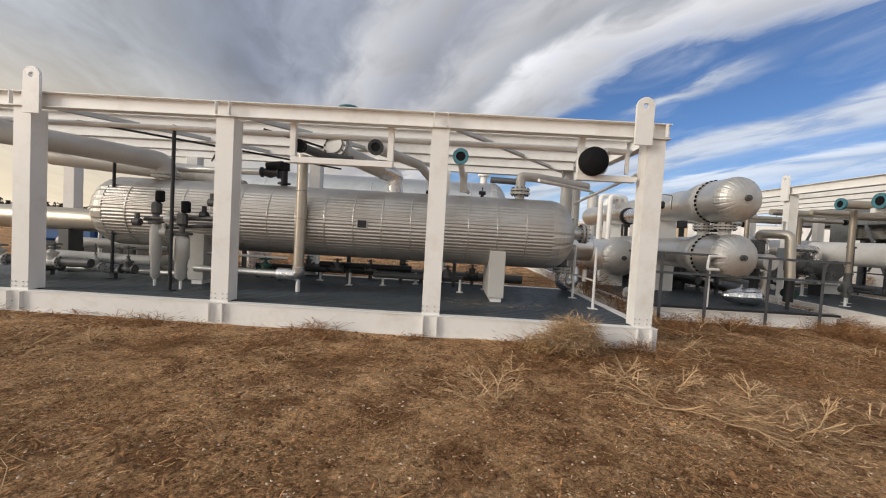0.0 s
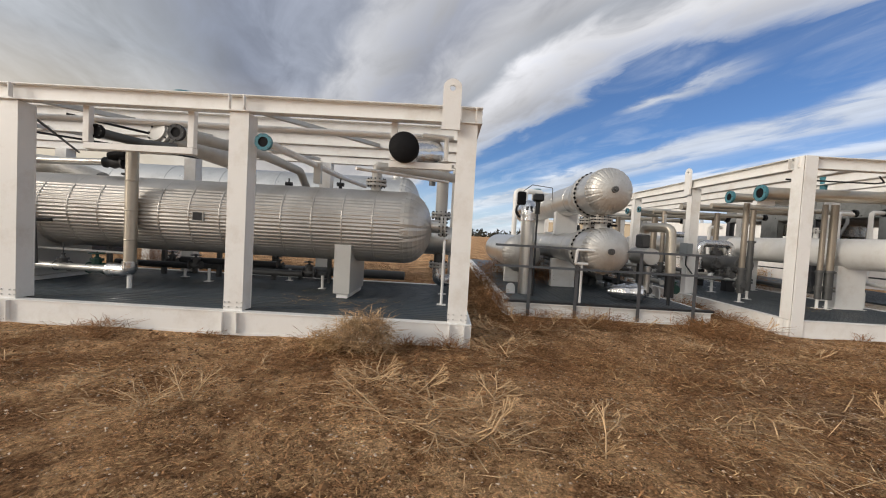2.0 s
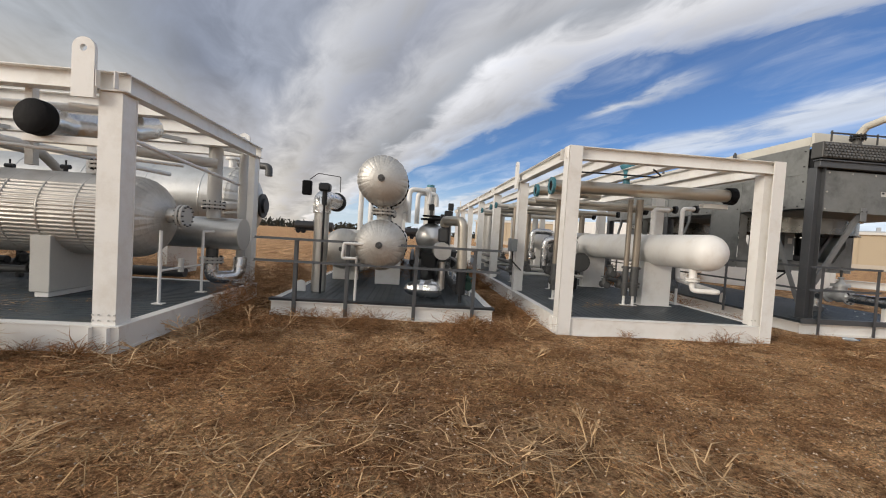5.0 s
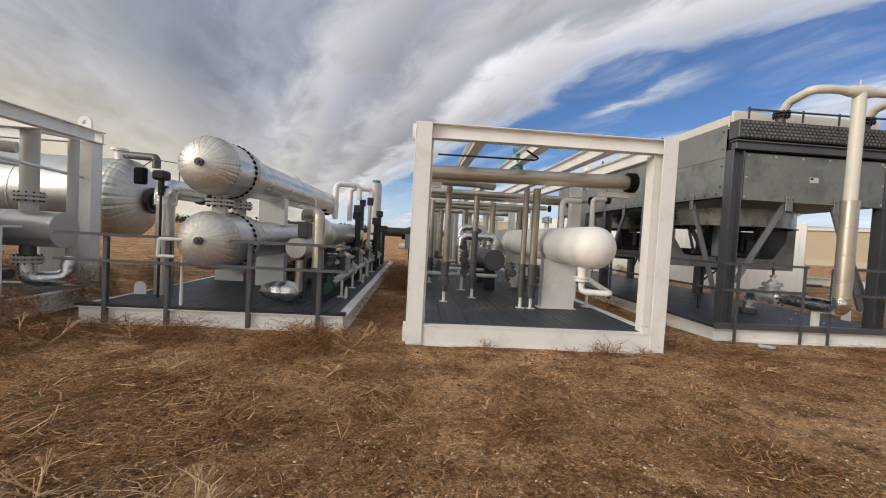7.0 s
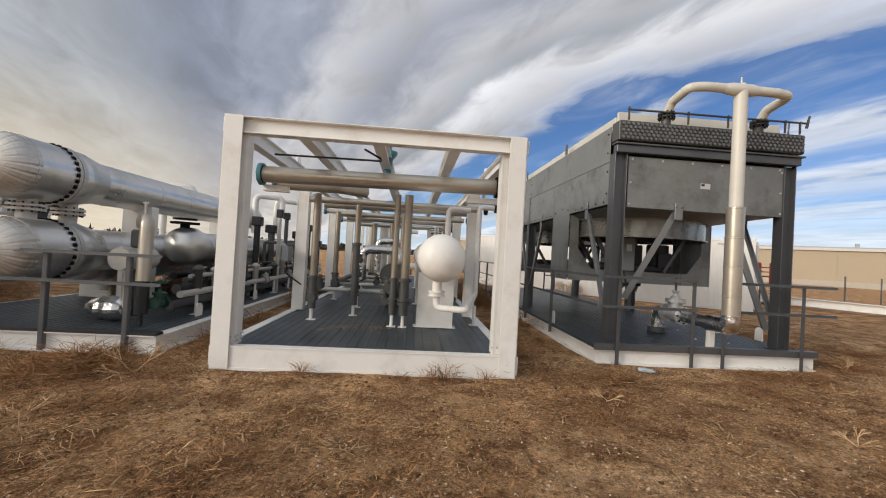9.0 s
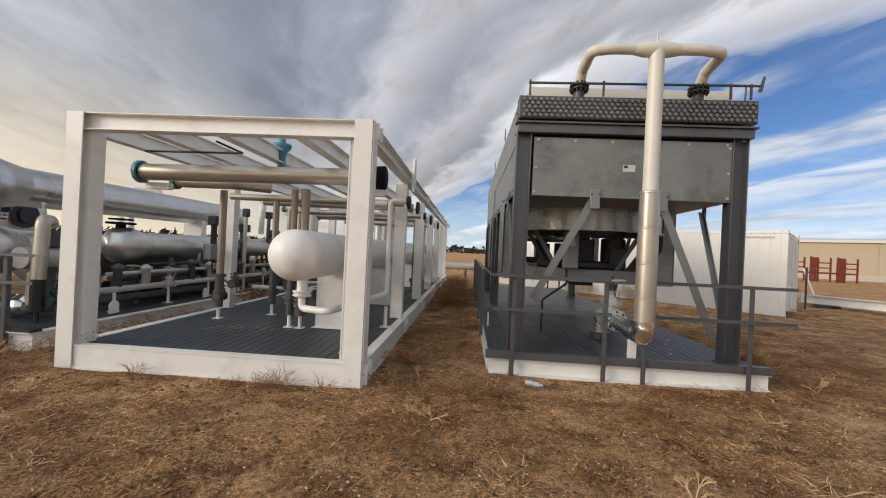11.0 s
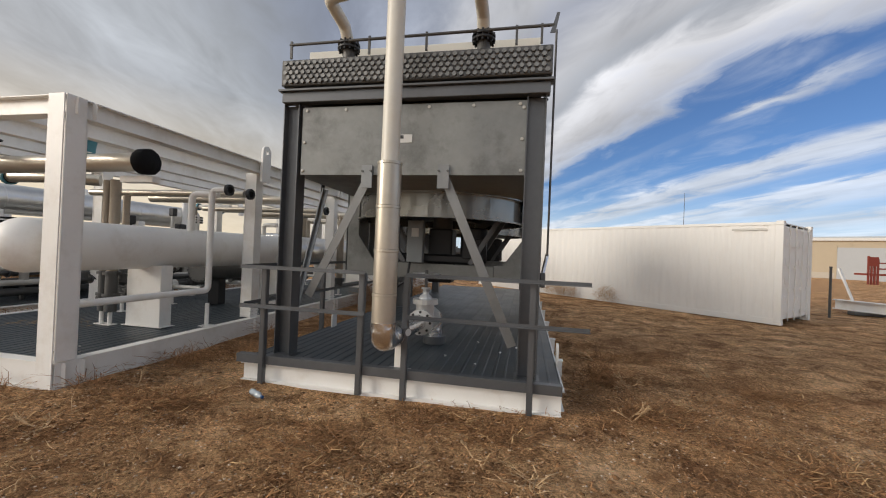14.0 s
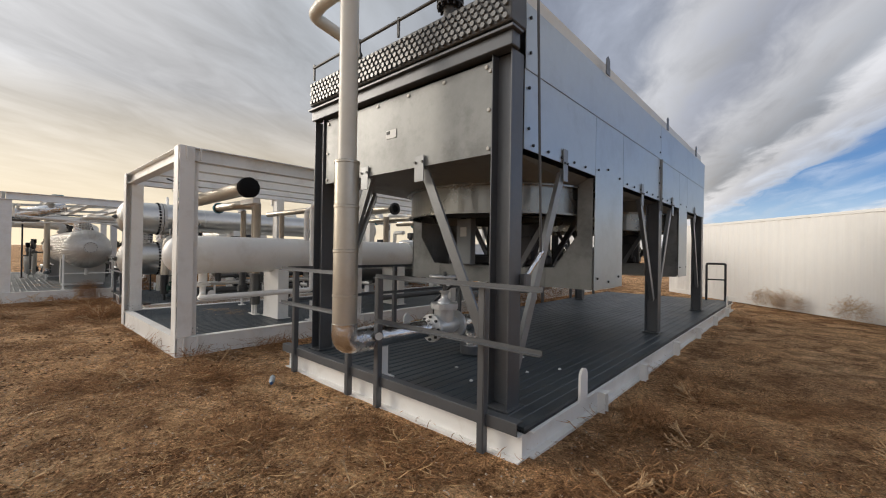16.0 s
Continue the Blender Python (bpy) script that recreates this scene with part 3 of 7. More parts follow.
def frame_skid(label, x0, x1, y0, y1, posts_x, posts_y, zb, z1, along, corner_flange, cross, group):
    """A caged skid: base beams, deck, posts and roof beams. along: the axis of its length."""
    s = thing("steel_skid_frame", ((x0 + x1) / 2, (y0 + y1) / 2, 0), label, "steel frame", group)
    for b in (channel("x", x0 - 0.01, x1 + 0.01, y0, y0 + 0.012, y0 - 0.01, y0 + 0.12, zb - 0.012, zb + 0.002),
              channel("x", x0 - 0.01, x1 + 0.01, y1 - 0.012, y1, y1 - 0.12, y1 + 0.01, zb - 0.012, zb + 0.002),
              channel("y", y0 + 0.1205, y1 - 0.1205, x0, x0 + 0.012, x0 - 0.01, x0 + 0.12, zb - 0.012, zb + 0.002),
              channel("y", y0 + 0.1205, y1 - 0.1205, x1 - 0.012, x1, x1 - 0.12, x1 + 0.01, zb - 0.012, zb + 0.002)):
        part("base_beam", b, WHITE, s)
    for x in (x0, x1 - 0.012):
        for ya, yb in ((y0 + 0.013, y0 + 0.1245), (y1 - 0.1245, y1 - 0.013)):
            part("end_plate", B().box(x, x + 0.012, ya, yb, 0.0125, zb - 0.0125), WHITE, s)
    deck_planks(s, x0 + 0.125, x1 - 0.125, y0 + 0.125, y1 - 0.125, zb - 0.006, along)
    w, d = (0.225, 0.225) if along == "x" else (0.205, 0.175)
    hb = 0.20
    for x in posts_x:
        for y in posts_y:
            cx = min(max(x, x0 + w / 2), x1 - w / 2)
            cy = min(max(y, y0 + d / 2), y1 - d / 2)
            post(s, cx, cy, zb + 0.002, z1 - hb - 0.001, w, d, "y" if along == "x" else "x")
            # stiffeners on the base beam under each post
            b = B()
            if along == "x":
                side = y0 if cy < (y0 + y1) / 2 else y1
                sg = -1 if side == y0 else 1
                for e in (-0.09, 0.09):
                    b.box(cx + e - 0.006, cx + e + 0.006, side, side + sg * 0.055, 0.013, zb - 0.013)
                    b.box(cx + e - 0.006, cx + e + 0.006, side, side + sg * 0.055, z1 - hb + 0.014, z1 - 0.016)
            else:
                side = x0 if cx < (x0 + x1) / 2 else x1
                sg = -1 if side == x0 else 1
                for e in (-0.09, 0.09):
                    b.box(side, side + sg * 0.055, cy + e - 0.006, cy + e + 0.006, 0.013, zb - 0.013)
                    b.box(side, side + sg * 0.055, cy + e - 0.006, cy + e + 0.006, z1 - hb + 0.014, z1 - 0.016)
            # b holds the four stiffener plates of this post
            for q in range(0, len(b.v), 8):
                part("stiffener", B().add(b.v[q:q + 8], [(0, 1, 3, 2), (4, 6, 7, 5), (0, 4, 5, 1), (2, 3, 7, 6), (0, 2, 6, 4), (1, 5, 7, 3)]), WHITE, s)
            # foot bolts
            first = None
            for e in (-0.11, -0.05, 0.05, 0.11):
                for h in (0.05, 0.11):
                    if along == "x":
                        p, q = Vector((cx + e, cy - d / 2 - 0.003, zb + h)), Vector((0, -0.012, 0))
                    else:
                        p, q = Vector((cx + w / 2 + 0.003, cy + e, zb + h)), Vector((0.012, 0, 0))
                    if first is None:
                        first, fp = part("foot_bolt", B().cyl(p, p + q, 0.010, 6), PALE, s), p
                    else:
                        repeat(first, [p - fp])
            if along == "y" and cy < y0 + 0.6:
                for e in (-0.11, -0.05, 0.05, 0.11):
                    p = Vector((cx + e, cy - d / 2, zb + 0.09))
                    part("foot_bolt", B().cyl(p, p + Vector((0, -0.012, 0)), 0.011, 6), PALE, s)
    def top(p0, p1):
        p0, p1 = Vector(p0), Vector(p1)
        a = (p1 - p0)
        b = B()
        zt, zl = z1, z1 - hb
        if abs(a.x) > abs(a.y):
            b.box(p0.x, p1.x, p0.y - 0.006, p0.y + 0.006, zl + 0.014, zt - 0.014)
            for q in (zl, zt - 0.014):
                b.box(p0.x, p1.x, p0.y - 0.075, p0.y + 0.075, q, q + 0.014, 0.003)
        else:
            b.box(p0.x - 0.006, p0.x + 0.006, p0.y, p1.y, zl + 0.014, zt - 0.014)
            for q in (zl, zt - 0.014):
                b.box(p0.x - 0.075, p0.x + 0.075, p0.y, p1.y, q, q + 0.014, 0.003)
        return b
    part("top_beam", top((x0, y0 + 0.075, 0), (x1, y0 + 0.075, 0)), WHITE, s)
    part("top_beam", top((x0, y1 - 0.075, 0), (x1, y1 - 0.075, 0)), WHITE, s)
    part("top_beam", top((x0 + 0.075, y0 + 0.152, 0), (x0 + 0.075, y1 - 0.152, 0)), WHITE, s)
    part("top_beam", top((x1 - 0.075, y0 + 0.152, 0), (x1 - 0.075, y1 - 0.152, 0)), WHITE, s)
    for c in cross:
        if along == "x":
            part("purlin", top((x0 + 0.152, c, 0), (x1 - 0.152, c, 0)), WHITE, s)
        else:
            part("purlin", top((c, y0 + 0.152, 0), (c, y1 - 0.152, 0)), WHITE, s)
    return s


ZT = 2.97
skid_a = frame_skid("long white steel cage skid with grey plank deck", -8.9, 2.58, 5.55, 9.30, [-8.7, -5.95, -3.22, -0.38, 2.41], [5.7, 9.2], 0.27, 2.92, "x", True, [6.55, 7.4, 8.3], "caged skids")
skid_c = frame_skid("white steel cage skid with open front and grey plank deck", 7.97, 11.57, 7.27, 24.5, [8.1, 11.4], [7.43, 10.35, 13.25, 16.1, 19.0, 21.8, 24.4], 0.26, ZT, "y", True, [8.85, 9.75, 10.7], "caged skids")
for x, side in ((7.97, 1), (11.57, -1)):
    part("corner_plate", B().box(x, x + side * 0.205, 7.2595 - 0.014, 7.2595 - 0.001, 0.0, ZT, 0.002), WHITE, skid_c, "white flange face of the corner post")
for x0, x1 in ((7.955, 7.966), (11.574, 11.585)):
    part("corner_plate", B().box(x0, x1, 7.261, 7.45, 0.27, ZT - 0.001, 0.002), WHITE, skid_c, "white side face of the corner post")
for x in (-5.74, 2.2):
    lug(skid_a, x, 5.51, 2.62, 3.22, "y")
lug(skid_a, -5.85, 9.35, 2.8, 3.2, "y")
lug(skid_a, 2.2, 9.35, 2.8, 3.2, "y")
for x in (7.93, 11.61):
    lug(skid_c, x, 10.35, 2.62, 3.25, "x")
    lug(skid_c, x, 21.8, 2.62, 3.25, "x")


# ---- vessels and pipes ----
def gore(n, depth=0.012):
    return lambda i: (0.986, 1.006, 1.003, 1.006)[i % 4]


def corrugated(shell_r, x0, x1, yc, zc, parent, ribs=64, amp=0.008):
    n = ribs * 4
    b = B()
    b.rev((x0, yc, zc), (x1, yc, zc), [(0, shell_r), (x1 - x0, shell_r)], n, mod=lambda i: 1 + ((0, 1, 0, -1)[i % 4] if math.sin(2 * math.pi * i / n) > -0.66 else 1) * amp / shell_r, smooth=True, caps=False)
    return part("shell", b, CORR, parent, "ribbed aluminium jacket")


def head(parent, at, axis, r, depth, gores=24, name="head", material=None, nub=True):
    """A dished end covered with radial sheet gores."""
    at, a = Vector(at), Vector(axis).normalized()
    prof = []
    for i in range(9):
        t = i / 9 * math.pi / 2
        prof.append((depth * math.sin(t), r * math.cos(t)))
    prof.append((depth, 0.03))
    b = B().rev(at, at + a, [(-0.06, r * 1.01), (-0.001, r * 1.01)] + prof, gores * 4, mod=gore(4), smooth=False if gores else True)
    h = part(name, b, material or HEADM, parent, "jacketed dished end with radial seams")
    if nub:
        part("end_cap", B().cyl(at + a * (depth - 0.02), at + a * (depth + 0.05), 0.055, 14).cyl(at + a * (depth + 0.02), at + a * (depth + 0.09), 0.025, 10), IRON, h)
    return h


def flange_pair(parent, at, axis, r, pr, material=None, bolt=True, gap=0.02, th=0.04):
    """Two mating flanges with bolts round them."""
    at, a = Vector(at), Vector(axis).normalized()
    f = part("flange", B().cyl(at - a * (gap / 2 + th), at - a * gap / 2, r, 24, c=0.004).cyl(at + a * gap / 2, at + a * (gap / 2 + th), r, 24, c=0.004).cyl(at - a * gap / 2, at + a * gap / 2, (r + pr) / 2, 20), material or PALE, parent)
    if bolt:
        bolts(f, at - a * (gap / 2 + th + 0.025), a, (r + pr) / 2 + 0.01, 12 if r > 0.12 else 8, 0.012, gap + 2 * th + 0.05)
    return f


def blind(parent, at, axis, r, material=None, cover=None):
    """An open flange with a plastic cover on its face."""
    at, a = Vector(at), Vector(axis).normalized()
    f = part("flange", B().ring(at - a * 0.05, at, r * 0.6, r, 28), material or TEAL, parent, "")
    part("cover", B().cyl(at - a * 0.06, at - a * 0.012, r * 0.8, 24), cover or BLACK, f)
    bolts(f, at, a, r * 0.9, 8, r * 0.06, 0.012, IRON)
    return f


def valve(parent_group, at, label, axis="x", size=1.0, wheel=True, material=None, top=None, stem=0.22):
    """A gate valve: body, bonnet, flanges and handwheel."""
    x, y, z = at
    s = size
    v = thing("gate_valve", at, label, "valve", parent_group)
    m = material or IRON
    u = Vector((1, 0, 0)) if axis == "x" else Vector((0, 1, 0))
    c = Vector(at)
    part("body", B().rev(c - u * 0.13 * s, c + u * 0.13 * s, [(0, 0.06 * s), (0.06 * s, 0.07 * s), (0.13 * s, 0.095 * s), (0.2 * s, 0.07 * s), (0.26 * s, 0.06 * s)], 16).cyl(c, c + Vector((0, 0, 0.14 * s)), 0.082 * s, 16), m, v)
    for e in (-1, 1):
        p = c + u * e * 0.13 * s
        f = part("flange", B().cyl(p, p + u * e * 0.03 * s, 0.11 * s, 18, c=0.003), m, v)
        bolts(f, p + u * e * 0.03 * s, u * e, 0.088 * s, 8, 0.011 * s, 0.014 * s)
    part("bonnet", B().cyl(c + Vector((0, 0, 0.14 * s)), c + Vector((0, 0, 0.185 * s)), 0.112 * s, 18, c=0.003).rev(c + Vector((0, 0, 0.185 * s)), c + Vector((0, 0, 1)), [(0, 0.06 * s), (0.025 * s, 0.05 * s), (0.04 * s, 0.028 * s), (0.08 * s, 0.026 * s), (0.085 * s, 0.04 * s), (0.1 * s, 0.04 * s)], 14), m, v)
    part("stem", B().cyl(c + Vector((0, 0, 0.25 * s)), c + Vector((0, 0, (0.3 + stem) * s)), 0.014 * s, 8), IRON, v)
    if wheel:
        hz = c + Vector((0, 0, (0.26 + stem) * s))
        ring = [hz + Vector((math.cos(t) * 0.12 * s, math.sin(t) * 0.12 * s, 0)) for t in [2 * math.pi * i / 20 for i in range(21)]]
        b = B().pipe(ring, 0.012 * s, bend=0.001, n=6, steps=1)
        for i in range(4):
            t = math.pi / 2 * i
            b.bar(hz, hz + Vector((math.cos(t) * 0.12 * s, math.sin(t) * 0.12 * s, 0)), 0.018 * s, 0.01 * s)
        part("handwheel", b, top or m, v)
    return v


def pipe_run(label, pts, r, material, bend=None, group="process pipes", name="pipe_run", n=16, bands=0.0, cat="pipe"):
    """A run of pipe as a thing, resting on or hung from what is beside it."""
    p = thing(name, (pts[0][0], pts[0][1], min(q[2] for q in pts)), label, cat, group)
    part("pipe", B().pipe(pts, r, bend, n), material, p)
    if bands:
        b = B()
        for i in range(len(pts) - 1):
            a, c = Vector(pts[i]), Vector(pts[i + 1])
            L = (c - a).length
            d = (c - a).normalized()
            k = bands
            while k < L - bands * 0.4:
                b.rev(a + d * k, c, [(0, r + 0.0005), (0.002, r + 0.004), (0.014, r + 0.004), (0.016, r + 0.0005)], n, caps=False)
                k += bands
        if b.v:
            part("jacket_bands", b, material, p)
    return p


def support(parent, x, y, z0, z1, w=0.05, foot=0.09, material=None):
    """A white tube stand with a foot plate."""
    return part("support", B().cyl((x, y, z0 + 0.01), (x, y, z1), w / 2, 12).box(x - foot, x + foot, y - foot, y + foot, z0, z0 + 0.012, 0.002), material or WHITE, parent)


DA = 0.266      # top of the decks
# the long jacketed vessel of the first skid
va = thing("jacketed_vessel", (-2.2, 7.44, DA), "long horizontal vessel in banded ribbed aluminium jacket on two saddles", "pressure vessel")
VY, VZ, VR = 7.44, 1.435, 0.59
corrugated(VR, -6.05, 1.55, VY, VZ, va)
k = -5.6
while k < 1.5:
    part("jacket_band", B().rev((k, VY, VZ), (k + 1, VY, VZ), [(0, VR + 0.002), (0.004, VR + 0.009), (0.022, VR + 0.009), (0.026, VR + 0.002)], 60, caps=False), CORR, va)
    k += 0.475
head(va, (1.55, VY, VZ), (1, 0, 0), VR, 0.42, 20, nub=False)
head(va, (-6.05, VY, VZ), (-1, 0, 0), VR, 0.40, 20, nub=False)
nz_ = part("end_nozzle", B().cyl((1.93, VY, VZ + 0.05), (2.14, VY, VZ + 0.05), 0.11, 18), ALU, va)
f = flange_pair(nz_, (2.16, VY, VZ + 0.05), (1, 0, 0), 0.17, 0.1, PALE)
for x, lb in ((0.62, ""), (-4.4, "")):
    sd_ = part("saddle", B().box(x - 0.13, x + 0.13, 6.9, 7.98, 0.34, 1.11, 0.006), PALE, va, "pale sheet-clad saddle")
    part("foot", B().box(x - 0.08, x + 0.1, 6.93, 7.95, DA, 0.338, 0.004), WHITE, sd_)
npl = part("nameplate", B().box(-1.72, -1.54, 6.825, 6.85, 1.35, 1.51, 0.003), PALE, va, "pale framed nameplate")
part("plate_face", B().box(-1.70, -1.56, 6.818, 6.8245, 1.37, 1.49), DARKST, npl)


# ---- second skid row: stacked exchangers ----
skid_b = thing("open_skid", (5.2, 13.4, 0), "low white-edged skid with grey plank deck and dark handrail", "steel skid", "open skids")
BX0, BX1, BY0, BY1 = 3.37, 7.03, 7.82, 19.5
for b in (channel("x", BX0, BX1, BY0, BY0 + 0.012, BY0 - 0.05, BY0 + 0.1, 0.21, 0.224),
          channel("y", BY0 + 0.102, BY1, BX0, BX0 + 0.012, BX0 - 0.05, BX0 + 0.1, 0.21, 0.224),
          channel("y", BY0 + 0.102, BY1, BX1 - 0.012, BX1, BX1 - 0.1, BX1 + 0.05, 0.21, 0.224),
          B().box(BX0 + 0.1, BX1 - 0.1, BY1 - 0.012, BY1, 0.0, 0.21)):
    part("base_beam", b, WHITE, skid_b)
for x in (BX0, BX1 - 0.012):
    part("end_plate", B().box(x, x + 0.012, BY0 + 0.013, BY0 + 0.1015, 0.0125, 0.2095), WHITE, skid_b)
part("edge_trim", B().box(BX0 - 0.03, BX1 + 0.03, BY0 - 0.052, BY0 + 0.095, 0.2245, 0.262, 0.003), DARKST, skid_b)
deck_planks(skid_b, BX0 + 0.1, BX1 - 0.1, BY0 + 0.1, BY1 - 0.02, 0.245, "y")


def railing(label, group, pts, posts, z0, top, mid, material=None):
    """A handrail of angle iron: posts fixed to the skid's edge and two rails."""
    r = thing("handrail", (pts[0][0], pts[0][1], 0), label, "railing", group)
    m = material or GALV
    for i in range(len(pts) - 1):
        a, c = pts[i], pts[i + 1]
        for z, nm in ((top, "top_rail"), (mid, "mid_rail")):
            part(nm, B().angle((a[0], a[1], z), (c[0], c[1], z), 0.036, 0.006), m, r)
    for x, y, zt in posts:
        part("rail_post", B().angle((x, y, z0), (x, y, zt), 0.052, 0.008, up=(0, 1, 0)), m, r)
    return r


railing("dark galvanised angle-iron handrail at the skid's end", "handrails", [(3.1, 7.72), (7.1, 7.72)], [(3.77, 7.76, 1.25), (4.6, 7.76, 1.25), (5.72, 7.76, 1.25), (6.7, 7.76, 1.25)], 0.0, 1.22, 0.86)


def exchanger(label, x, y0, y1, z, r, rc, flange_y, group):
    """A heat exchanger in a smooth jacket: shell, channel, bolted girth flange, seamed head."""
    e = thing("heat_exchanger", (x, (y0 + y1) / 2, z - r), label, "heat exchanger", group)
    part("shell", B().cyl((x, flange_y + 0.08, z), (x, y1, z), r, 40), ALU, e, "smooth aluminium jacket")
    part("channel", B().rev((x, y0, z), (x, y1, z), [(0, rc), (flange_y - y0 - 0.06, rc)], 44), ALU, e)
    head(e, (x, y0, z), (0, -1, 0), rc, rc * 0.62, 22)
    g = part("girth_flange", B().ring((x, flange_y - 0.06, z), (x, flange_y - 0.005, z), 0.1, rc * 1.04, 44).ring((x, flange_y + 0.01, z), (x, flange_y + 0.08, z), 0.1, rc * 1.04, 44), PALE, e)
    bolts(g, (x, flange_y - 0.105, z), (0, 1, 0), rc * 0.985, 30, 0.032, 0.0445, BLACK)
    part("transition", B().rev((x, flange_y + 0.0805, z), (x, y1, z), [(0, rc * 1.0), (0.22, rc * 1.0), (0.225, rc * 0.985), (0.55, r + 0.012), (0.56, r)], 44, caps=False), ALU, e, "tapered aluminium jacket sheet")
    k = flange_y + 1.0
    while k < y1 - 0.2:
        part("jacket_band", B().rev((x, k, z), (x, k + 1, z), [(0, r), (0.003, r + 0.005), (0.02, r + 0.005), (0.023, r)], 40, caps=False), ALU, e)
        k += 1.0
    head(e, (x, y1, z), (0, 1, 0), r, r * 0.5, 12, "rear_head")
    return e


up_x = exchanger("upper heat exchanger in bright aluminium jacket with bolted flange", 5.06, 7.84, 15.6, 2.29, 0.33, 0.41, 8.52, "stacked exchangers")
lo_x = exchanger("lower heat exchanger in bright aluminium jacket, seamed round end", 5.08, 7.86, 15.6, 1.22, 0.33, 0.42, 8.52, "stacked exchangers")
for y in (8.15, 8.80):
    c = thing("nozzle_stack", (5.08, y, 1.6), "pale flanged nozzle between the two exchangers", "flanged nozzle", "exchanger nozzles")
    part("neck", B().cyl((5.08, y, 1.58), (5.08, y, 1.99), 0.11, 18), PALE, c)
    flange_pair(c, (5.08, y, 1.785), (0, 0, 1), 0.2, 0.11, PALE, th=0.035)
for y in (10.4, 13.6):
    s = thing("saddle", (5.08, y, 0.25), "pale painted saddle carrying both exchangers", "support", "exchanger saddles")
    part("web", B().box(4.82, 5.34, y - 0.1, y + 0.1, 1.5, 2.05, 0.004), WHITE, s)
    part("base", B().box(4.8, 5.36, y - 0.1, y + 0.1, 0.25, 0.92, 0.004), WHITE, s)

# ---- third skid ----
vc = thing("white_drum", (10.35, 13.5, 0.26), "long white painted horizontal drum with domed end on white plinths", "pressure vessel")
CR, CXX, CZ = 0.312, 10.62, 1.42
prof = [(0.0, 0.02)] + [(0.28 - 0.28 * math.cos(math.pi / 2 * i / 8), CR * math.sin(math.pi / 2 * i / 8)) for i in range(1, 9)]
part("shell", B().rev((CXX, 7.30, CZ), (CXX, 20, CZ), prof + [(5.1, CR)], 48), WHITE, vc, "glossy white painted shell")
part("jacketed_shell", B().rev((CXX, 12.4, CZ), (CXX, 20, CZ), [(0, CR + 0.03), (6.4, CR + 0.03), (6.6, 0.3), (6.65, 0.02)], 40), ALU, vc, "aluminium jacketed shell")
for y in (9.1, 12.0, 16.5):
    s = part("saddle", B().box(10.36, 10.96, y - 0.1, y + 0.1, 0.272, 1.16, 0.005), WHITE, vc)
    part("base_plate", B().box(10.31, 11.01, y - 0.12, y + 0.12, 0.262, 0.272), WHITE, s)

# ---- air cooler skid ----
skid_d = thing("cooler_skid", (14.76, 13.6, 0), "low white-edged skid with ribbed grey deck under the cooler", "steel skid", "open skids")
DX0, DX1, DY0, DY1 = 13.05, 16.50, 8.18, 19.6
for b in (channel("x", DX0 - 0.03, DX1 + 0.02, DY0, DY0 + 0.012, DY0 - 0.055, DY0 + 0.1, 0.19, 0.202),
          channel("y", DY0 + 0.102, DY1, DX0, DX0 + 0.012, DX0 - 0.05, DX0 + 0.1, 0.19, 0.202),
          channel("y", DY0 + 0.102, DY1, DX1 - 0.012, DX1, DX1 - 0.1, DX1 + 0.06, 0.19, 0.202),
          B().box(DX0 + 0.1, DX1 - 0.1, DY1 - 0.012, DY1, 0.0, 0.19)):
    part("base_beam", b, WHITE, skid_d)
for x in (DX0, DX1 - 0.012):
    part("end_plate", B().box(x, x + 0.012, DY0 + 0.013, DY0 + 0.1015, 0.0125, 0.1895), WHITE, skid_d)
deck_planks(skid_d, DX0 - 0.02, DX1 + 0.03, DY0 + 0.02, DY1 - 0.02, 0.25, "y", 0.36)
for y in (9.55, 10.9, 12.6, 14.3, 16.2, 18.0):
    part("edge_bracket", B().box(DX1 + 0.062, DX1 + 0.14, y - 0.045, y - 0.035, 0.0, 0.19).box(DX1 + 0.062, DX1 + 0.14, y + 0.035, y + 0.045, 0.0, 0.19).box(DX1 + 0.062, DX1 + 0.15, y - 0.06, y + 0.06, 0.19, 0.202), WHITE, skid_d)
part("kick_plate", B().box(DX0 - 0.08, DX1 + 0.02, DY0 - 0.075, DY0 - 0.065, 0.205, 0.30, 0.002).box(DX0 - 0.08, DX1 + 0.02, DY0 - 0.065, DY0 + 0.01, 0.29, 0.30), GALV, skid_d)
DD = 0.252
cooler = thing("air_cooler", (14.8, 12.3, DD), "tall grey galvanised air cooler on steel legs with sheet-metal sides", "air cooler")
CX0, CX1, CY0, CY1 = 13.30, 16.27, 8.35, 16.7
def cpost(x, y, z1=3.2, sgn=1):
    part("leg", B().box(x - 0.1, x - 0.088, y - 0.01, y + 0.17, DD + 0.012, z1, 0.002).box(x + 0.088, x + 0.1, y - 0.01, y + 0.17, DD + 0.012, z1, 0.002).box(x - 0.088, x + 0.088, y + 0.074, y + 0.086, DD + 0.012, z1).box(x - 0.13, x + 0.13, y - 0.04, y + 0.2, DD, DD + 0.012), GALV, cooler, "wide-flange steel leg")
for x in (13.37, 16.18):
    cpost(x, 8.36)
    cpost(x, 12.8, 2.4)
    cpost(x, 16.45, 2.4)
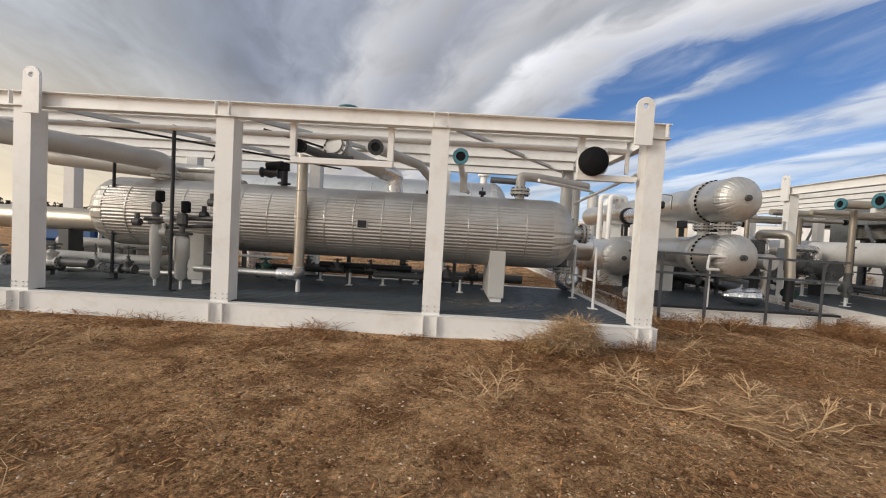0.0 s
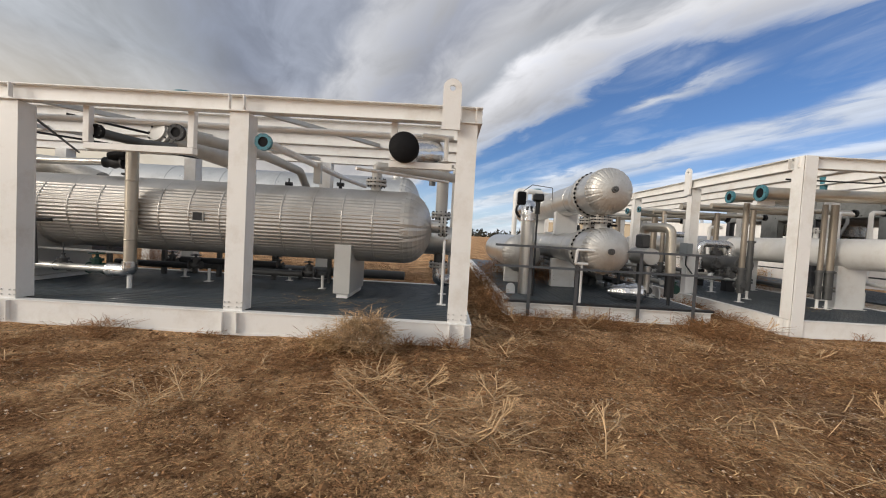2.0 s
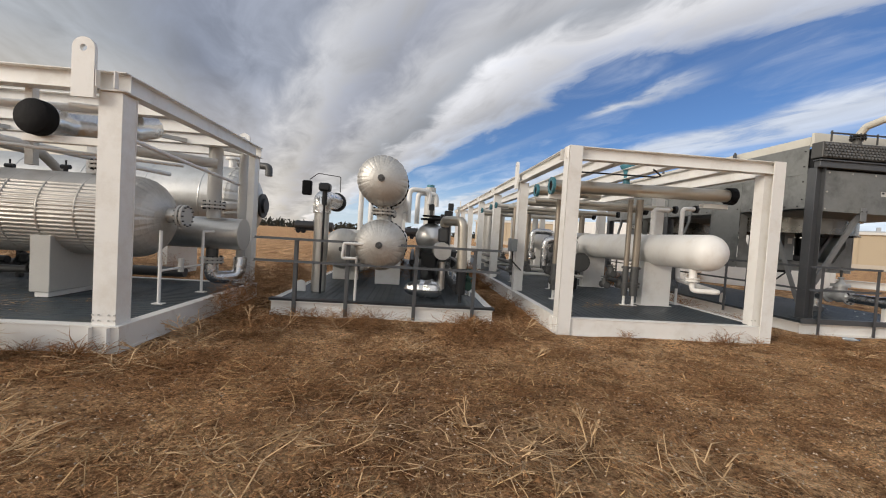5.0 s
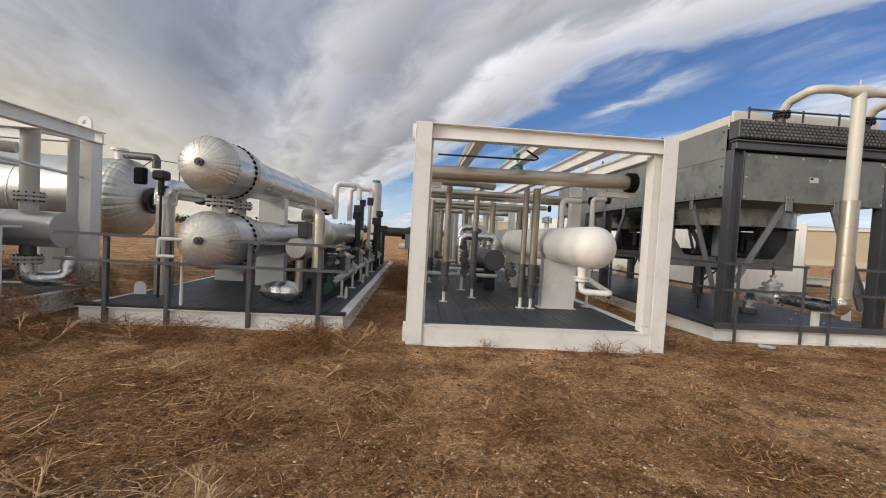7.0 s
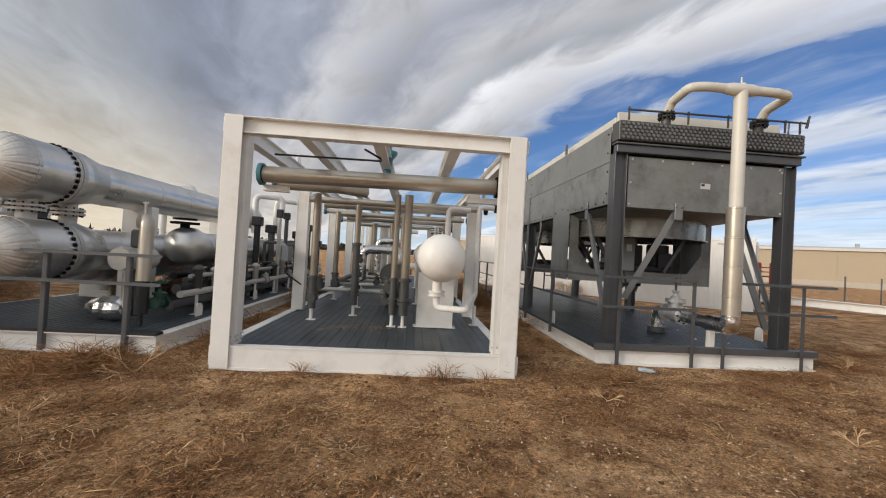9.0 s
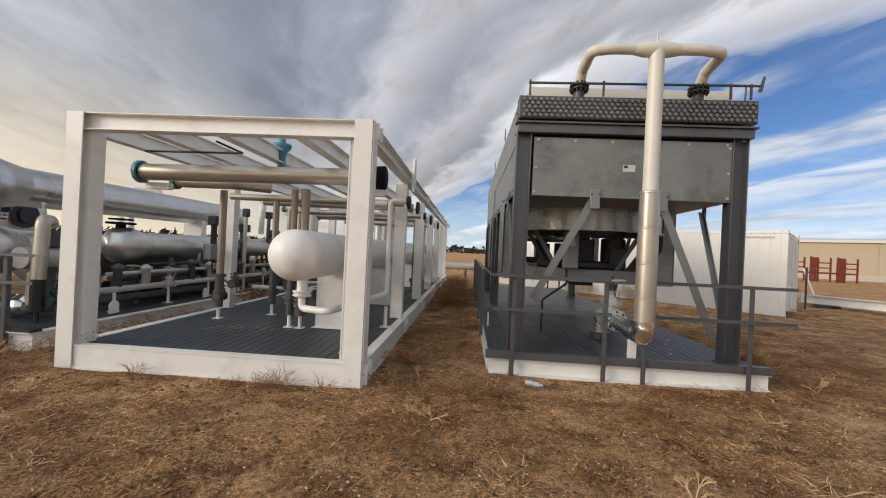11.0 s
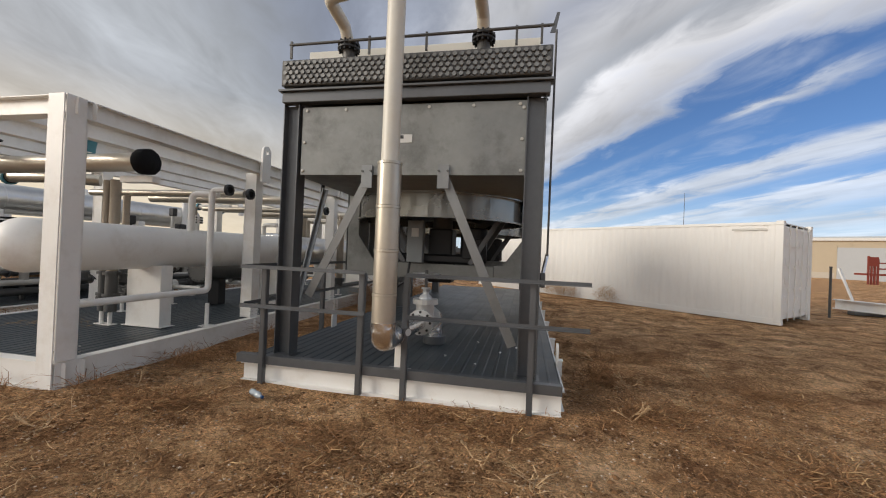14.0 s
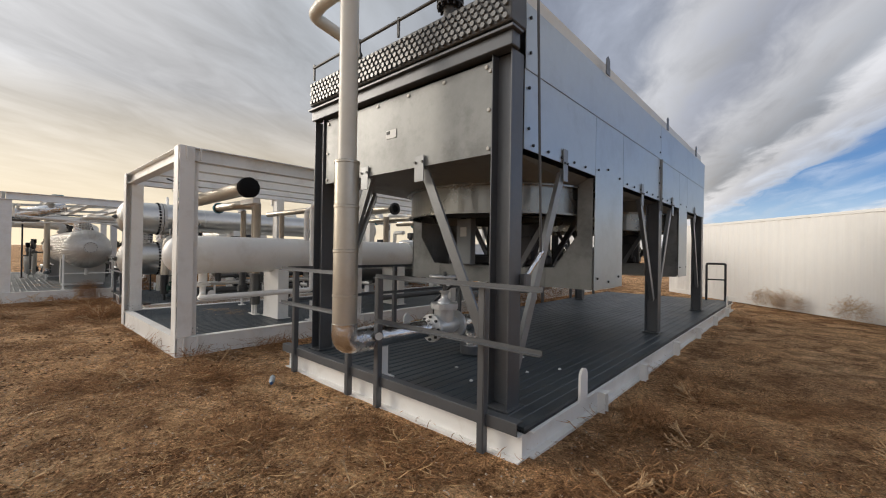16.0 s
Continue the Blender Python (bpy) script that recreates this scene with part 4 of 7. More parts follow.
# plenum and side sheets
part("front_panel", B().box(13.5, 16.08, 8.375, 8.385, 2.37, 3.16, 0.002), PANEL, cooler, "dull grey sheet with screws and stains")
part("header_beam", B().box(13.27, 16.31, 8.30, 8.42, 3.2, 3.32, 0.006).box(13.24, 16.34, 8.26, 8.42, 3.32, 3.345, 0.003), GALV, cooler)
hdr = part("header_box", B().box(13.27, 16.32, 8.27, 8.5, 3.38, 3.68, 0.01), IRON, cooler, "steel header box with rows of plugs")
row = 0
first = None
px0, pz0 = 13.33, 3.42
for rz in range(5):
    x = px0 + (0.036 if rz % 2 else 0)
    while x < 16.28:
        z = pz0 + rz * 0.053
        if first is None:
            first = part("plug", B().cyl((x, 8.271, z), (x, 8.245, z), 0.025, 6), PLUG, hdr)
            fx, fz = x, z
        else:
            repeat(first, [(x - fx, 0, z - fz)])
        x += 0.0735
part("top_channel", B().box(13.42, 16.2, 8.6, 8.66, 3.66, 3.93, 0.004), CREAM, cooler)
for x in (13.40, 16.16):
    part("top_channel", B().box(x, x + 0.06, 8.665, 16.6, 3.66, 3.86, 0.004), CREAM, cooler)
def side_sheet(x, s):
    top = 3.66
    for y0, y1, z0 in ((8.55, 10.12, 2.42), (10.12, 11.05, 1.12), (11.05, 12.85, 2.42), (12.85, 14.2, 2.42), (14.2, 14.9, 1.12), (14.9, 16.7, 2.42)):
        # the +x side takes the paler copy, its sky reflection painted in
        part("side_sheet", B().box(x, x + s * 0.008, y0 + 0.004, y1 - 0.004, z0, 3.1, 0.001), PANEL_SKYLIT if s > 0 else PANEL, cooler, "galvanised side sheet")
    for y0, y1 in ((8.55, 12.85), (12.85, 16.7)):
        part("upper_sheet", B().box(x + s * 0.006, x + s * 0.016, y0 + 0.004, y1 - 0.004, 3.1, top, 0.001), PANEL_SKYLIT if s > 0 else PANEL, cooler, "galvanised upper side sheet")
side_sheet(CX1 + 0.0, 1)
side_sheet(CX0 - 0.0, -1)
part("tube_bank", B().box(13.35, 16.22, 8.5, 16.6, 3.05, 3.6), DARKST, cooler)
part("rear_panel", B().box(13.3, 16.27, 16.7, 16.71, 2.4, 3.66), PANEL, cooler)
for yc in (10.45, 14.5):
    part("fan_ring", B().rev((14.78, yc, 1.92), (14.78, yc, 3), [(0.06, 1.27), (0.06, 1.33), (0.08, 1.33), (0.081, 1.29), (0.379, 1.29), (0.38, 1.35), (0.40, 1.35), (0.40, 1.27), (0.06, 1.27)], 96, smooth=False, caps=False), RINGM, cooler, "round shiny galvanised fan ring")
    pl = B()
    pl.add([(13.35, yc - 2.0, 2.40), (16.2, yc - 2.0, 2.40), (16.2, yc + 2.0, 2.40), (13.35, yc + 2.0, 2.40)] + [(14.78 + 1.23 * math.cos(t), yc + 1.23 * math.sin(t), 2.31) for t in [2 * math.pi * i / 32 for i in range(32)]],
           [])
    o = 4
    cor = [2, 3, 0, 1]
    for i in range(32):
        q = (i // 8)
        pl.f.append((o + i, o + (i + 1) % 32, cor[q]))
        pl.s.append(False)
        if i % 8 == 7:
            pl.f.append((o + (i + 1) % 32, cor[(q + 1) % 4], cor[q]))
            pl.s.append(False)
    part("plenum_floor", pl, PANEL, cooler)
# front braces
for x0, x1 in ((14.34, 13.6), (15.22, 16.02)):
    part("brace", B().bar((x0, 8.42, 2.36), (x1, 8.5, 0.95 if x0 < 15 else 0.55), 0.10, 0.012, up=(0, 1, 0)).bar((x0, 8.46, 2.36), (x1, 8.54, 0.95 if x0 < 15 else 0.55), 0.012, 0.08, up=(0, 1, 0)), BRACE, cooler)
    g = part("gusset", B().box(x0 - 0.065, x0 + 0.065, 8.35, 8.362, 2.22, 2.48, 0.02), BRACE, cooler)
    bolts(g, (x0, 8.35, 2.41), (0, -1, 0), 0.05, 2, 0.014, 0.014, IRON)

# riser pipe
RX, RY = 14.81, 7.80
ris = thing("riser_pipe", (RX, RY, 0.6), "tall cream riser with banded aluminium lagging and foil elbow", "pipe", "process pipes")
part("upper_pipe", B().cyl((RX, RY, 2.3), (RX, RY, 4.08), 0.088, 22).rev((RX, RY, 4.08), (RX, RY, 5), [(0, 0.088), (0.05, 0.08), (0.085, 0.05), (0.10, 0.0)], 22, caps=False).cyl((RX, RY, 4.16), (RX, RY, 4.26), 0.012, 8), CREAM, ris, "cream painted pipe")
for i in range(4):
    z = 2.38 - i * 0.42
    part("lagging", B().rev((RX, RY, z), (RX, RY, -10), [(0.03, 0.116), (0.419, 0.116)], 26, caps=False).rev((RX, RY, z), (RX, RY, -10), [(0, 0.114), (0.004, 0.121), (0.026, 0.121), (0.03, 0.116)], 26, smooth=False, caps=False), LAG, ris, "aluminium lagging sheet")
part("elbow", B().pipe([(RX, RY, 0.84), (RX, RY, 0.66), (RX + 0.02, RY + 0.45, 0.66)], 0.122, 0.17, 22), FOIL, ris, "crumpled foil elbow")
part("outlet_pipe", B().pipe([(RX + 0.02, RY + 0.45, 0.66), (RX + 0.06, RY + 1.12, 0.66)], 0.098, n=20), FOIL, ris)
tee = B().pipe([(14.06, 8.34, 3.86), (14.06, 8.22, 4.0), (14.06, 7.84, 4.07), (14.3, RY, 4.08), (RX, RY, 4.08)], 0.066, 0.11, 18)
tee.pipe([(15.60, 8.34, 3.86), (15.60, 8.22, 4.0), (15.60, 7.84, 4.07), (15.35, RY, 4.08), (RX, RY, 4.08)], 0.066, 0.11, 18)
tee.rev((RX - 0.26, RY, 4.075), (RX + 0.3, RY, 4.075), [(0, 0.066), (0.12, 0.09), (0.40, 0.09), (0.52, 0.066)], 20)
part("manifold", tee, CREAM, ris, "cream manifold arms")
for x in (14.06, 15.60):
    st = part("stub", B().cyl((x, 8.36, 3.67), (x, 8.36, 3.80), 0.07, 18), IRON, ris)
    flange_pair(st, (x, 8.35, 3.82), (0, 0, 1), 0.125, 0.07, DARKST, th=0.025)
part("stand", B().box(RX + 0.0, RX + 0.09, 8.19, 8.27, 0.27, 0.60, 0.003).box(RX - 0.1, RX + 0.16, 8.16, 8.30, 0.252, 0.27, 0.003), WHITE, ris)
gg = part("gauge", B().cyl((RX + 0.1, 8.12, 0.70), (RX + 0.17, 8.08, 0.70), 0.045, 18), IRON, ris)
part("gauge_face", B().cyl((RX + 0.1705, 8.08, 0.70), (RX + 0.176, 8.077, 0.70), 0.038, 18), LABEL, gg)
dv = valve("cooler valves", (RX + 0.08, 9.13, 0.66), "pale gate valve with bolted flanges and handwheel on the pipe", "y", 1.45, True, CAST, CAST, stem=0.14)
dn = thing("drop_elbow", (RX + 0.1, 9.6, 0.25), "foil-wrapped elbow dropping into the grey deck", "pipe", "process pipes")
part("elbow", B().pipe([(RX + 0.09, 9.36, 0.66), (RX + 0.1, 9.66, 0.66), (RX + 0.1, 9.66, 0.34)], 0.1, 0.16, 20), FOIL, dn)
part("collar", B().cyl((RX + 0.1, 9.66, 0.252), (RX + 0.1, 9.66, 0.36), 0.16, 22, c=0.006), GALV, dn)

railing("dark galvanised angle-iron handrail round the cooler skid", "handrails", [(13.02, 8.055), (14.50, 8.055)], [(13.33, 8.076, 1.28), (14.48, 8.076, 1.28)], 0.0, 1.27, 0.84)
railing("dark galvanised angle-iron handrail round the cooler skid", "handrails", [(14.95, 8.055), (16.74, 8.055)], [(14.97, 8.076, 1.28), (16.24, 8.076, 1.28)], 0.0, 1.27, 0.84)

# ---- shipping container ----
cont = thing("shipping_container", (19.0, 21.0, 0), "long white corrugated shipping container standing on bare ground", "shipping container")
cont.rotation_euler = (0, 0, 0)


def container(ob):
    """Built along its own axes, then turned: length along -x, door end at x = 0."""
    H, L, Wd = 2.72, 12.19, 2.44
    def add(name, b, m, label=""):
        o = new(name, link_mesh(name, b, m))
        o.parent = ob
        return tagged(o, label)
    def wall(y):
        b = B()
        pts = []
        x = -L + 0.16
        d = 0.016 if y < 1 else -0.016
        while x < -0.2:
            pts += [(x, 0), (x + 0.07, 0), (x + 0.14, d), (x + 0.21, d)]
            x += 0.28
        vs = [(p, y + q, z) for z in (0.16, H - 0.11) for p, q in pts]
        m = len(pts)
        fs = [(i, i + 1, i + 1 + m, i + m) for i in range(m - 1)]
        b.add(vs, fs)
        b.add([(p, y + q + (0.004 if y < 1 else -0.004), z) for z in (0.16, H - 0.11) for p, q in pts], [f[::-1] for f in fs])
        return b
    add("long_wall", wall(0.01), CONTW, "white corrugated steel wall")
    add("long_wall", wall(Wd - 0.01), CONTW)
    for y in (0, Wd - 0.06):
        add("bottom_rail", B().box(-L + 0.16, -0.16, y, y + 0.06, 0.0, 0.16, 0.004), CONTW)
        add("top_rail", B().box(-L + 0.16, -0.16, y, y + 0.06, H - 0.11, H - 0.03, 0.004), CONTW)
    for x in (-L, -0.16):
        for y in (0, Wd - 0.16):
            add("corner_post", B().box(x, x + 0.16, y, y + 0.16, 0.12, H - 0.12, 0.006), CONTW)
            for z in (0, H - 0.118):
                add("corner_casting", B().box(x - 0.003, x + 0.163, y - 0.003, y + 0.163, z, z + 0.118, 0.012), CONTW)
    add("roof", B().box(-L + 0.1, -0.1, 0.03, Wd - 0.03, H - 0.06, H - 0.03), CONTW)
    add("vent", B().box(-1.15, -0.35, -0.012, 0.004, H - 0.25, H - 0.19, 0.003), PALE, "louvred vent strip")
    add("end_wall", B().box(-L + 0.02, -L + 0.06, 0.16, Wd - 0.16, 0.1, H - 0.1), CONTW)
    for k in range(2):
        y0 = 0.17 + k * 1.055
        d = add("door", B().box(-0.05, -0.01, y0, y0 + 1.045, 0.16, H - 0.14, 0.006), CONTW, "white cargo door")
        for q in (0.28, 0.78):
            b = B().cyl((0.02, y0 + q, 0.1), (0.02, y0 + q, H - 0.1), 0.013, 10)
            for z in (0.3, 0.9, 1.5, 2.1, 2.5):
                b.box(-0.01, 0.03, y0 + q - 0.05, y0 + q + 0.05, z, z + 0.06)
            o = new("lock_rod", link_mesh("lock_rod", b, CONTW))
            o.parent = d
        b = B()
        for z in (0.55, 1.05, 1.55, 2.05):
            b.box(-0.01, 0.006, y0 + 0.04, y0 + 1.0, z, z + 0.2, 0.004)
        o = new("door_panel", link_mesh("door_panel", b, CONTW))
        o.parent = d
    return ob


container(cont)
cont.location = (22.6, 16.0, 0)
cont.rotation_euler = (0, 0, radians(-44))


# ---- first skid: pipes, nozzles and instruments ----
def diag(skid, p0, p1, w=0.08, m=None):
    part("roof_brace", B().angle(p0, p1, w, 0.01), m or PALE, skid)


for xa, xb in ((-5.7, -3.3), (-3.0, -0.5), (-0.2, 2.3)):
    diag(skid_a, (xa, 5.75, 2.74), (xb, 9.1, 2.74), 0.07, PALE)
for p0, p1 in (((-5.6, 6.0, 2.66), (-2.6, 8.9, 2.60)), ((-5.4, 8.9, 2.62), (-3.4, 6.0, 2.66)), ((-2.9, 6.0, 2.68), (-1.9, 7.6, 2.62))):
    c = thing("conduit", p0, "thin dark steel conduit rod hung under the roof", "conduit", "conduits")
    part("rod", B().cyl(p0, p1, 0.018, 8), DARKST, c)
t = thing("roof_tube", (-1.6, 5.95, 2.6), "white tube running along the skid under its roof", "pipe", "process pipes")
part("tube", B().cyl((-8.6, 5.95, 2.62), (2.25, 5.95, 2.62), 0.035, 14), WHITE, t)


def pole(x, y, z0, z1, label, r=0.025, m=None, n=10, cat="pole"):
    p = thing("pole", (x, y, z0), label, cat, "poles")
    part("tube", B().cyl((x, y, z0 + 0.012), (x, y, z1), r, n), m or DARKST, p)
    part("foot_plate", B().box(x - 0.06, x + 0.06, y - 0.06, y + 0.06, z0, z0 + 0.012, 0.002), m or DARKST, p)
    return p


pole(-4.33, 6.2, DA, 2.72, "tall dark steel pole beside the strainers", 0.027)
pole(-5.9, 7.0, DA, 2.5, "tall dark steel pole beside the vessel's end", 0.025)

# strainers and level instruments
for x, y, zb, zt, r in ((-4.82, 6.55, 0.37, 1.25, 0.085), (-4.27, 6.35, 0.40, 1.10, 0.11)):
    g = thing("strainer_pot", (x, y, DA), "pale vertical strainer pot with a narrow drain", "strainer", "strainer pots")
    part("body", B().rev((x, y, zb), (x, y, 3), [(0, 0.02), (0.05, r * 0.75), (0.3, r * 0.75), (0.34, r), (zt - zb - 0.05, r), (zt - zb, r * 0.8)], 20), PALE, g)
    part("drain", B().cyl((x, y, DA), (x, y, zb + 0.01), 0.02, 8), WHITE, g)
    part("cap_flange", B().cyl((x, y, zt), (x, y, zt + 0.04), r * 1.3, 18, c=0.004), IRON, g)
    part("actuator", B().cyl((x, y, zt + 0.04), (x, y, zt + 0.14), 0.04, 12).box(x - 0.07, x + 0.07, y - 0.06, y + 0.06, zt + 0.14, zt + 0.34, 0.03), IRON, g, "dark instrument housing")
    part("dome", B().cyl((x + 0.05, y, zt + 0.34), (x + 0.05, y, zt + 0.52), 0.065, 14, c=0.02), BLACK, g, "black instrument head")
cr = thing("cross_piping", (-4.5, 6.5, 1.2), "grey cross piping with small valves beside the vessel", "pipe", "process pipes")
part("pipe", B().pipe([(-5.0, 6.55, 1.32), (-3.75, 6.4, 1.38), (-3.7, 6.4, 0.62)], 0.035, 0.06, 10).pipe([(-4.6, 6.5, 1.2), (-4.0, 6.4, 1.25), (-3.95, 6.9, 1.25)], 0.03, 0.05, 10), IRON, cr)
for k, (x, z) in enumerate(((-5.05, 1.26), (-4.55, 1.33), (-4.0, 1.42), (-3.88, 1.62), (-4.62, 1.12))):
    part("fitting", B().cyl((x - 0.05, 6.45, z), (x + 0.05, 6.45, z), 0.06, 10).cyl((x, 6.45, z - 0.05), (x, 6.45, z + 0.14), 0.035, 8), (IRON, PALE, DARKST)[k % 3], cr)

# upper left line to the vessel
pl = pipe_run("large grey pipe from a teal flange to the vessel's nozzle", [(-6.6, 5.72, 2.42), (-6.35, 6.3, 2.42), (-5.33, 7.44, 2.34), (-5.33, 7.44, 1.98)], 0.165, PALE, 0.22, n=24)
f = flange_pair(pl, (-5.33, 7.44, 2.10), (0, 0, 1), 0.22, 0.165, PALE, bolt=False)
blind(pl, (-6.6, 5.66, 2.42), (0, -1, 0), 0.2, TEAL)
# far left long pipe in the rear
pipe_run("large grey pipe running behind the vessel", [(-8.6, 8.6, 2.5), (-5.3, 8.4, 2.26), (-4.4, 8.3, 2.0)], 0.18, PALE, 0.3, n=20)
# jacketed line with an actuated valve on top of the vessel
pipe_run("jacketed pipe along the top of the vessel", [(-5.2, 7.6, 2.25), (-3.62, 7.5, 2.27)], 0.06, ALU, n=16)
av = thing("actuated_valve", (-3.2, 7.44, 2.02), "dark actuated valve with bolted flanges on the vessel", "valve")
part("body", B().rev((-3.62, 7.46, 2.26), (0, 7.46, 2.26), [(0, 0.09), (0.03, 0.09), (0.04, 0.06), (0.16, 0.10), (0.28, 0.06), (0.3, 0.1), (0.34, 0.1)], 18), DARKST, av)
part("neck", B().cyl((-3.2, 7.45, 2.0), (-3.2, 7.45, 2.3), 0.06, 14).cyl((-3.2, 7.45, 2.06), (-3.2, 7.45, 2.09), 0.11, 16), DARKST, av)
part("actuator", B().cyl((-3.5, 7.4, 2.36), (-3.2, 7.4, 2.40), 0.07, 14, c=0.01).box(-3.3, -3.12, 7.35, 7.5, 2.3, 2.44, 0.01), BLACK, av, "black actuator")

# standpipe
sp = pipe_run("tall cream standpipe with a foil elbow at its foot", [(-2.62, 6.78, 2.48), (-2.62, 6.78, 0.66)], 0.085, LAG, n=20)
for z in (1.0, 1.45, 1.9):
    part("band", B().rev((-2.62, 6.78, z), (-2.62, 6.78, 3), [(0, 0.086), (0.003, 0.091), (0.018, 0.091), (0.021, 0.086)], 20, caps=False), LAG, sp)
part("foil_elbow", B().pipe([(-2.62, 6.78, 0.68), (-2.62, 6.78, 0.54), (-2.95, 6.80, 0.54)], 0.105, 0.11, 16), FOIL, sp, "crumpled foil elbow")
part("stand", B().cyl((-2.62, 6.78, DA), (-2.62, 6.78, 0.46), 0.035, 10), WHITE, sp)
pipe_run("low foil-wrapped pipe across the deck", [(-2.95, 6.80, 0.54), (-4.4, 6.9, 0.54)], 0.06, ALU, n=14)
valve("first skid valves", (-3.2, 6.86, 0.54), "green gate valve on the low pipe above the deck", "x", 0.8, True, GREEN, GREEN, stem=0.02)
valve("first skid valves", (-3.75, 6.88, 0.54), "grey gate valve on the low pipe above the deck", "x", 0.7, False, IRON)
pipe_run("thin pale pipe behind the standpipe", [(-4.3, 7.0, 0.80), (-2.9, 7.0, 0.78)], 0.022, PALE, n=8)
pipe_run("low grey pipe beside the vessel's end", [(-6.9, 6.9, 0.62), (-5.3, 7.2, 0.58), (-5.2, 8.6, 0.58)], 0.09, PALE, n=14)
for i, (x, y) in enumerate(((-6.6, 6.7), (-6.1, 6.9), (-5.5, 6.85), (-5.3, 7.5))):
    valve("first skid valves", (x, y, 0.46), "small grey valve low on the deck pipes", "x", 0.75, i % 2 == 0, (IRON, PALE)[i % 2])
cl = thing("capped_drum", (-7.6, 7.6, 0.9), "long cream drum with a dark end, low behind the posts", "drum")
part("shell", B().cyl((-8.7, 7.6, 1.22), (-6.55, 7.6, 1.22), 0.21, 28), LAG, cl)
part("end_flange", B().cyl((-6.55, 7.6, 1.22), (-6.5, 7.6, 1.22), 0.25, 24, c=0.01), IRON, cl)
part("plinth", B().box(-7.3, -7.1, 7.45, 7.75, DA, 1.04, 0.01), IRON, cl)

# bracket at the roof's front edge with two capped pipes
bk = thing("roof_bracket", (-1.7, 5.72, 2.18), "white channel bracket hung from the roof beam", "bracket", "roof brackets")
part("channel", B().box(-2.38, -1.0, 5.68, 5.78, 2.19, 2.27, 0.004), WHITE, bk)
for x in (-2.36, -1.04):
    part("hanger", B().box(x - 0.04, x + 0.04, 5.69, 5.77, 2.275, 2.76, 0.004), WHITE, bk)
p = pipe_run("short grey pipe behind a black capped flange", [(-2.28, 5.80, 2.42), (-2.1, 6.3, 2.40), (-1.75, 6.5, 2.40)], 0.06, IRON, 0.1)
blind(p, (-2.29, 5.75, 2.43), (0, -1, 0), 0.09, BLACK)
p = pipe_run("large grey pipe with a dark capped flange, turning down behind", [(-1.25, 5.80, 2.46), (-0.75, 7.0, 2.46), (-0.62, 8.3, 2.40), (-0.62, 8.9, 2.0)], 0.075, PALE, 0.2, n=18)
blind(p, (-1.25, 5.72, 2.46), (0, -1, 0), 0.105, DARKST)
p = pipe_run("thick grey pipe under the roof with foil elbow onto the vessel", [(-2.05, 6.5, 2.62), (-1.98, 6.75, 2.55), (-1.35, 7.44, 2.36)], 0.135, PALE, 0.2, n=20)
flange_pair(p, (-2.03, 6.58, 2.6), (-0.27, -0.93, 0.26), 0.2, 0.13, PALE)
part("foil_elbow", B().pipe([(-1.45, 7.33, 2.39), (-1.22, 7.5, 2.33), (-1.22, 7.5, 1.96)], 0.145, 0.13, 20), FOIL, p, "crumpled foil elbow")
tf = thing("roof_nozzle", (-1.98, 7.0, 2.5), "vertical nozzle above the roof with a teal flange", "flanged nozzle")
part("neck", B().cyl((-1.98, 7.0, 2.5), (-1.98, 7.0, 3.27), 0.08, 18), PALE, tf)
part("flange", B().cyl((-1.98, 7.0, 3.26), (-1.98, 7.0, 3.31), 0.17, 24, c=0.005).cyl((-1.98, 7.0, 3.32), (-1.98, 7.0, 3.35), 0.165, 24, c=0.008), TEAL, tf)

# teal flange and long thin pipe
p = pipe_run("slender white pipe with a teal flange running back under the roof", [(-0.10, 5.72, 2.39), (0.02, 9.0, 2.41), (0.2, 10.4, 2.41)], 0.05, WHITE, n=16)
blind(p, (-0.10, 5.62, 2.38), (0, -1, 0), 0.105, TEAL)
part("hanger", B().box(-0.06, 0.06, 7.4, 7.5, 2.1, 2.44, 0.004), PALE, p)

# large black-capped pipe
p = pipe_run("crumpled foil pipe with a large black cover", [(1.64, 5.68, 2.41), (1.64, 6.05, 2.41), (1.98, 6.42, 2.5), (2.0, 6.9, 2.66)], 0.155, FOIL, 0.25, n=22)
part("cover", B().rev((1.64, 5.70, 2.41), (1.64, 5, 2.41), [(0, 0.185), (0.1, 0.185), (0.12, 0.17), (0.122, 0.0)], 26), BLACK, p, "black plastic cover")
bk = thing("roof_bracket", (1.9, 5.75, 2.18), "white channel bracket under the black-capped pipe", "bracket", "roof brackets")
part("channel", B().box(1.45, 2.24, 5.7, 5.8, 2.17, 2.25, 0.004), WHITE, bk)
part("hanger", B().box(1.46, 1.54, 5.71, 5.79, 2.255, 2.76, 0.004), WHITE, bk)
pipe_run("small white looped vent pipe at the corner", [(1.85, 5.78, 2.6), (2.16, 5.85, 2.6), (2.16, 5.85, 2.3)], 0.03, WHITE, 0.05, n=10)
pipe_run("thin white pipe sloping back under the roof", [(2.35, 5.9, 2.32), (2.38, 9.1, 2.12)], 0.025, WHITE, n=10)
pipe_run("thin white pipe sloping across under the roof", [(1.0, 5.9, 2.16), (2.2, 7.3, 2.22)], 0.022, WHITE, n=10)

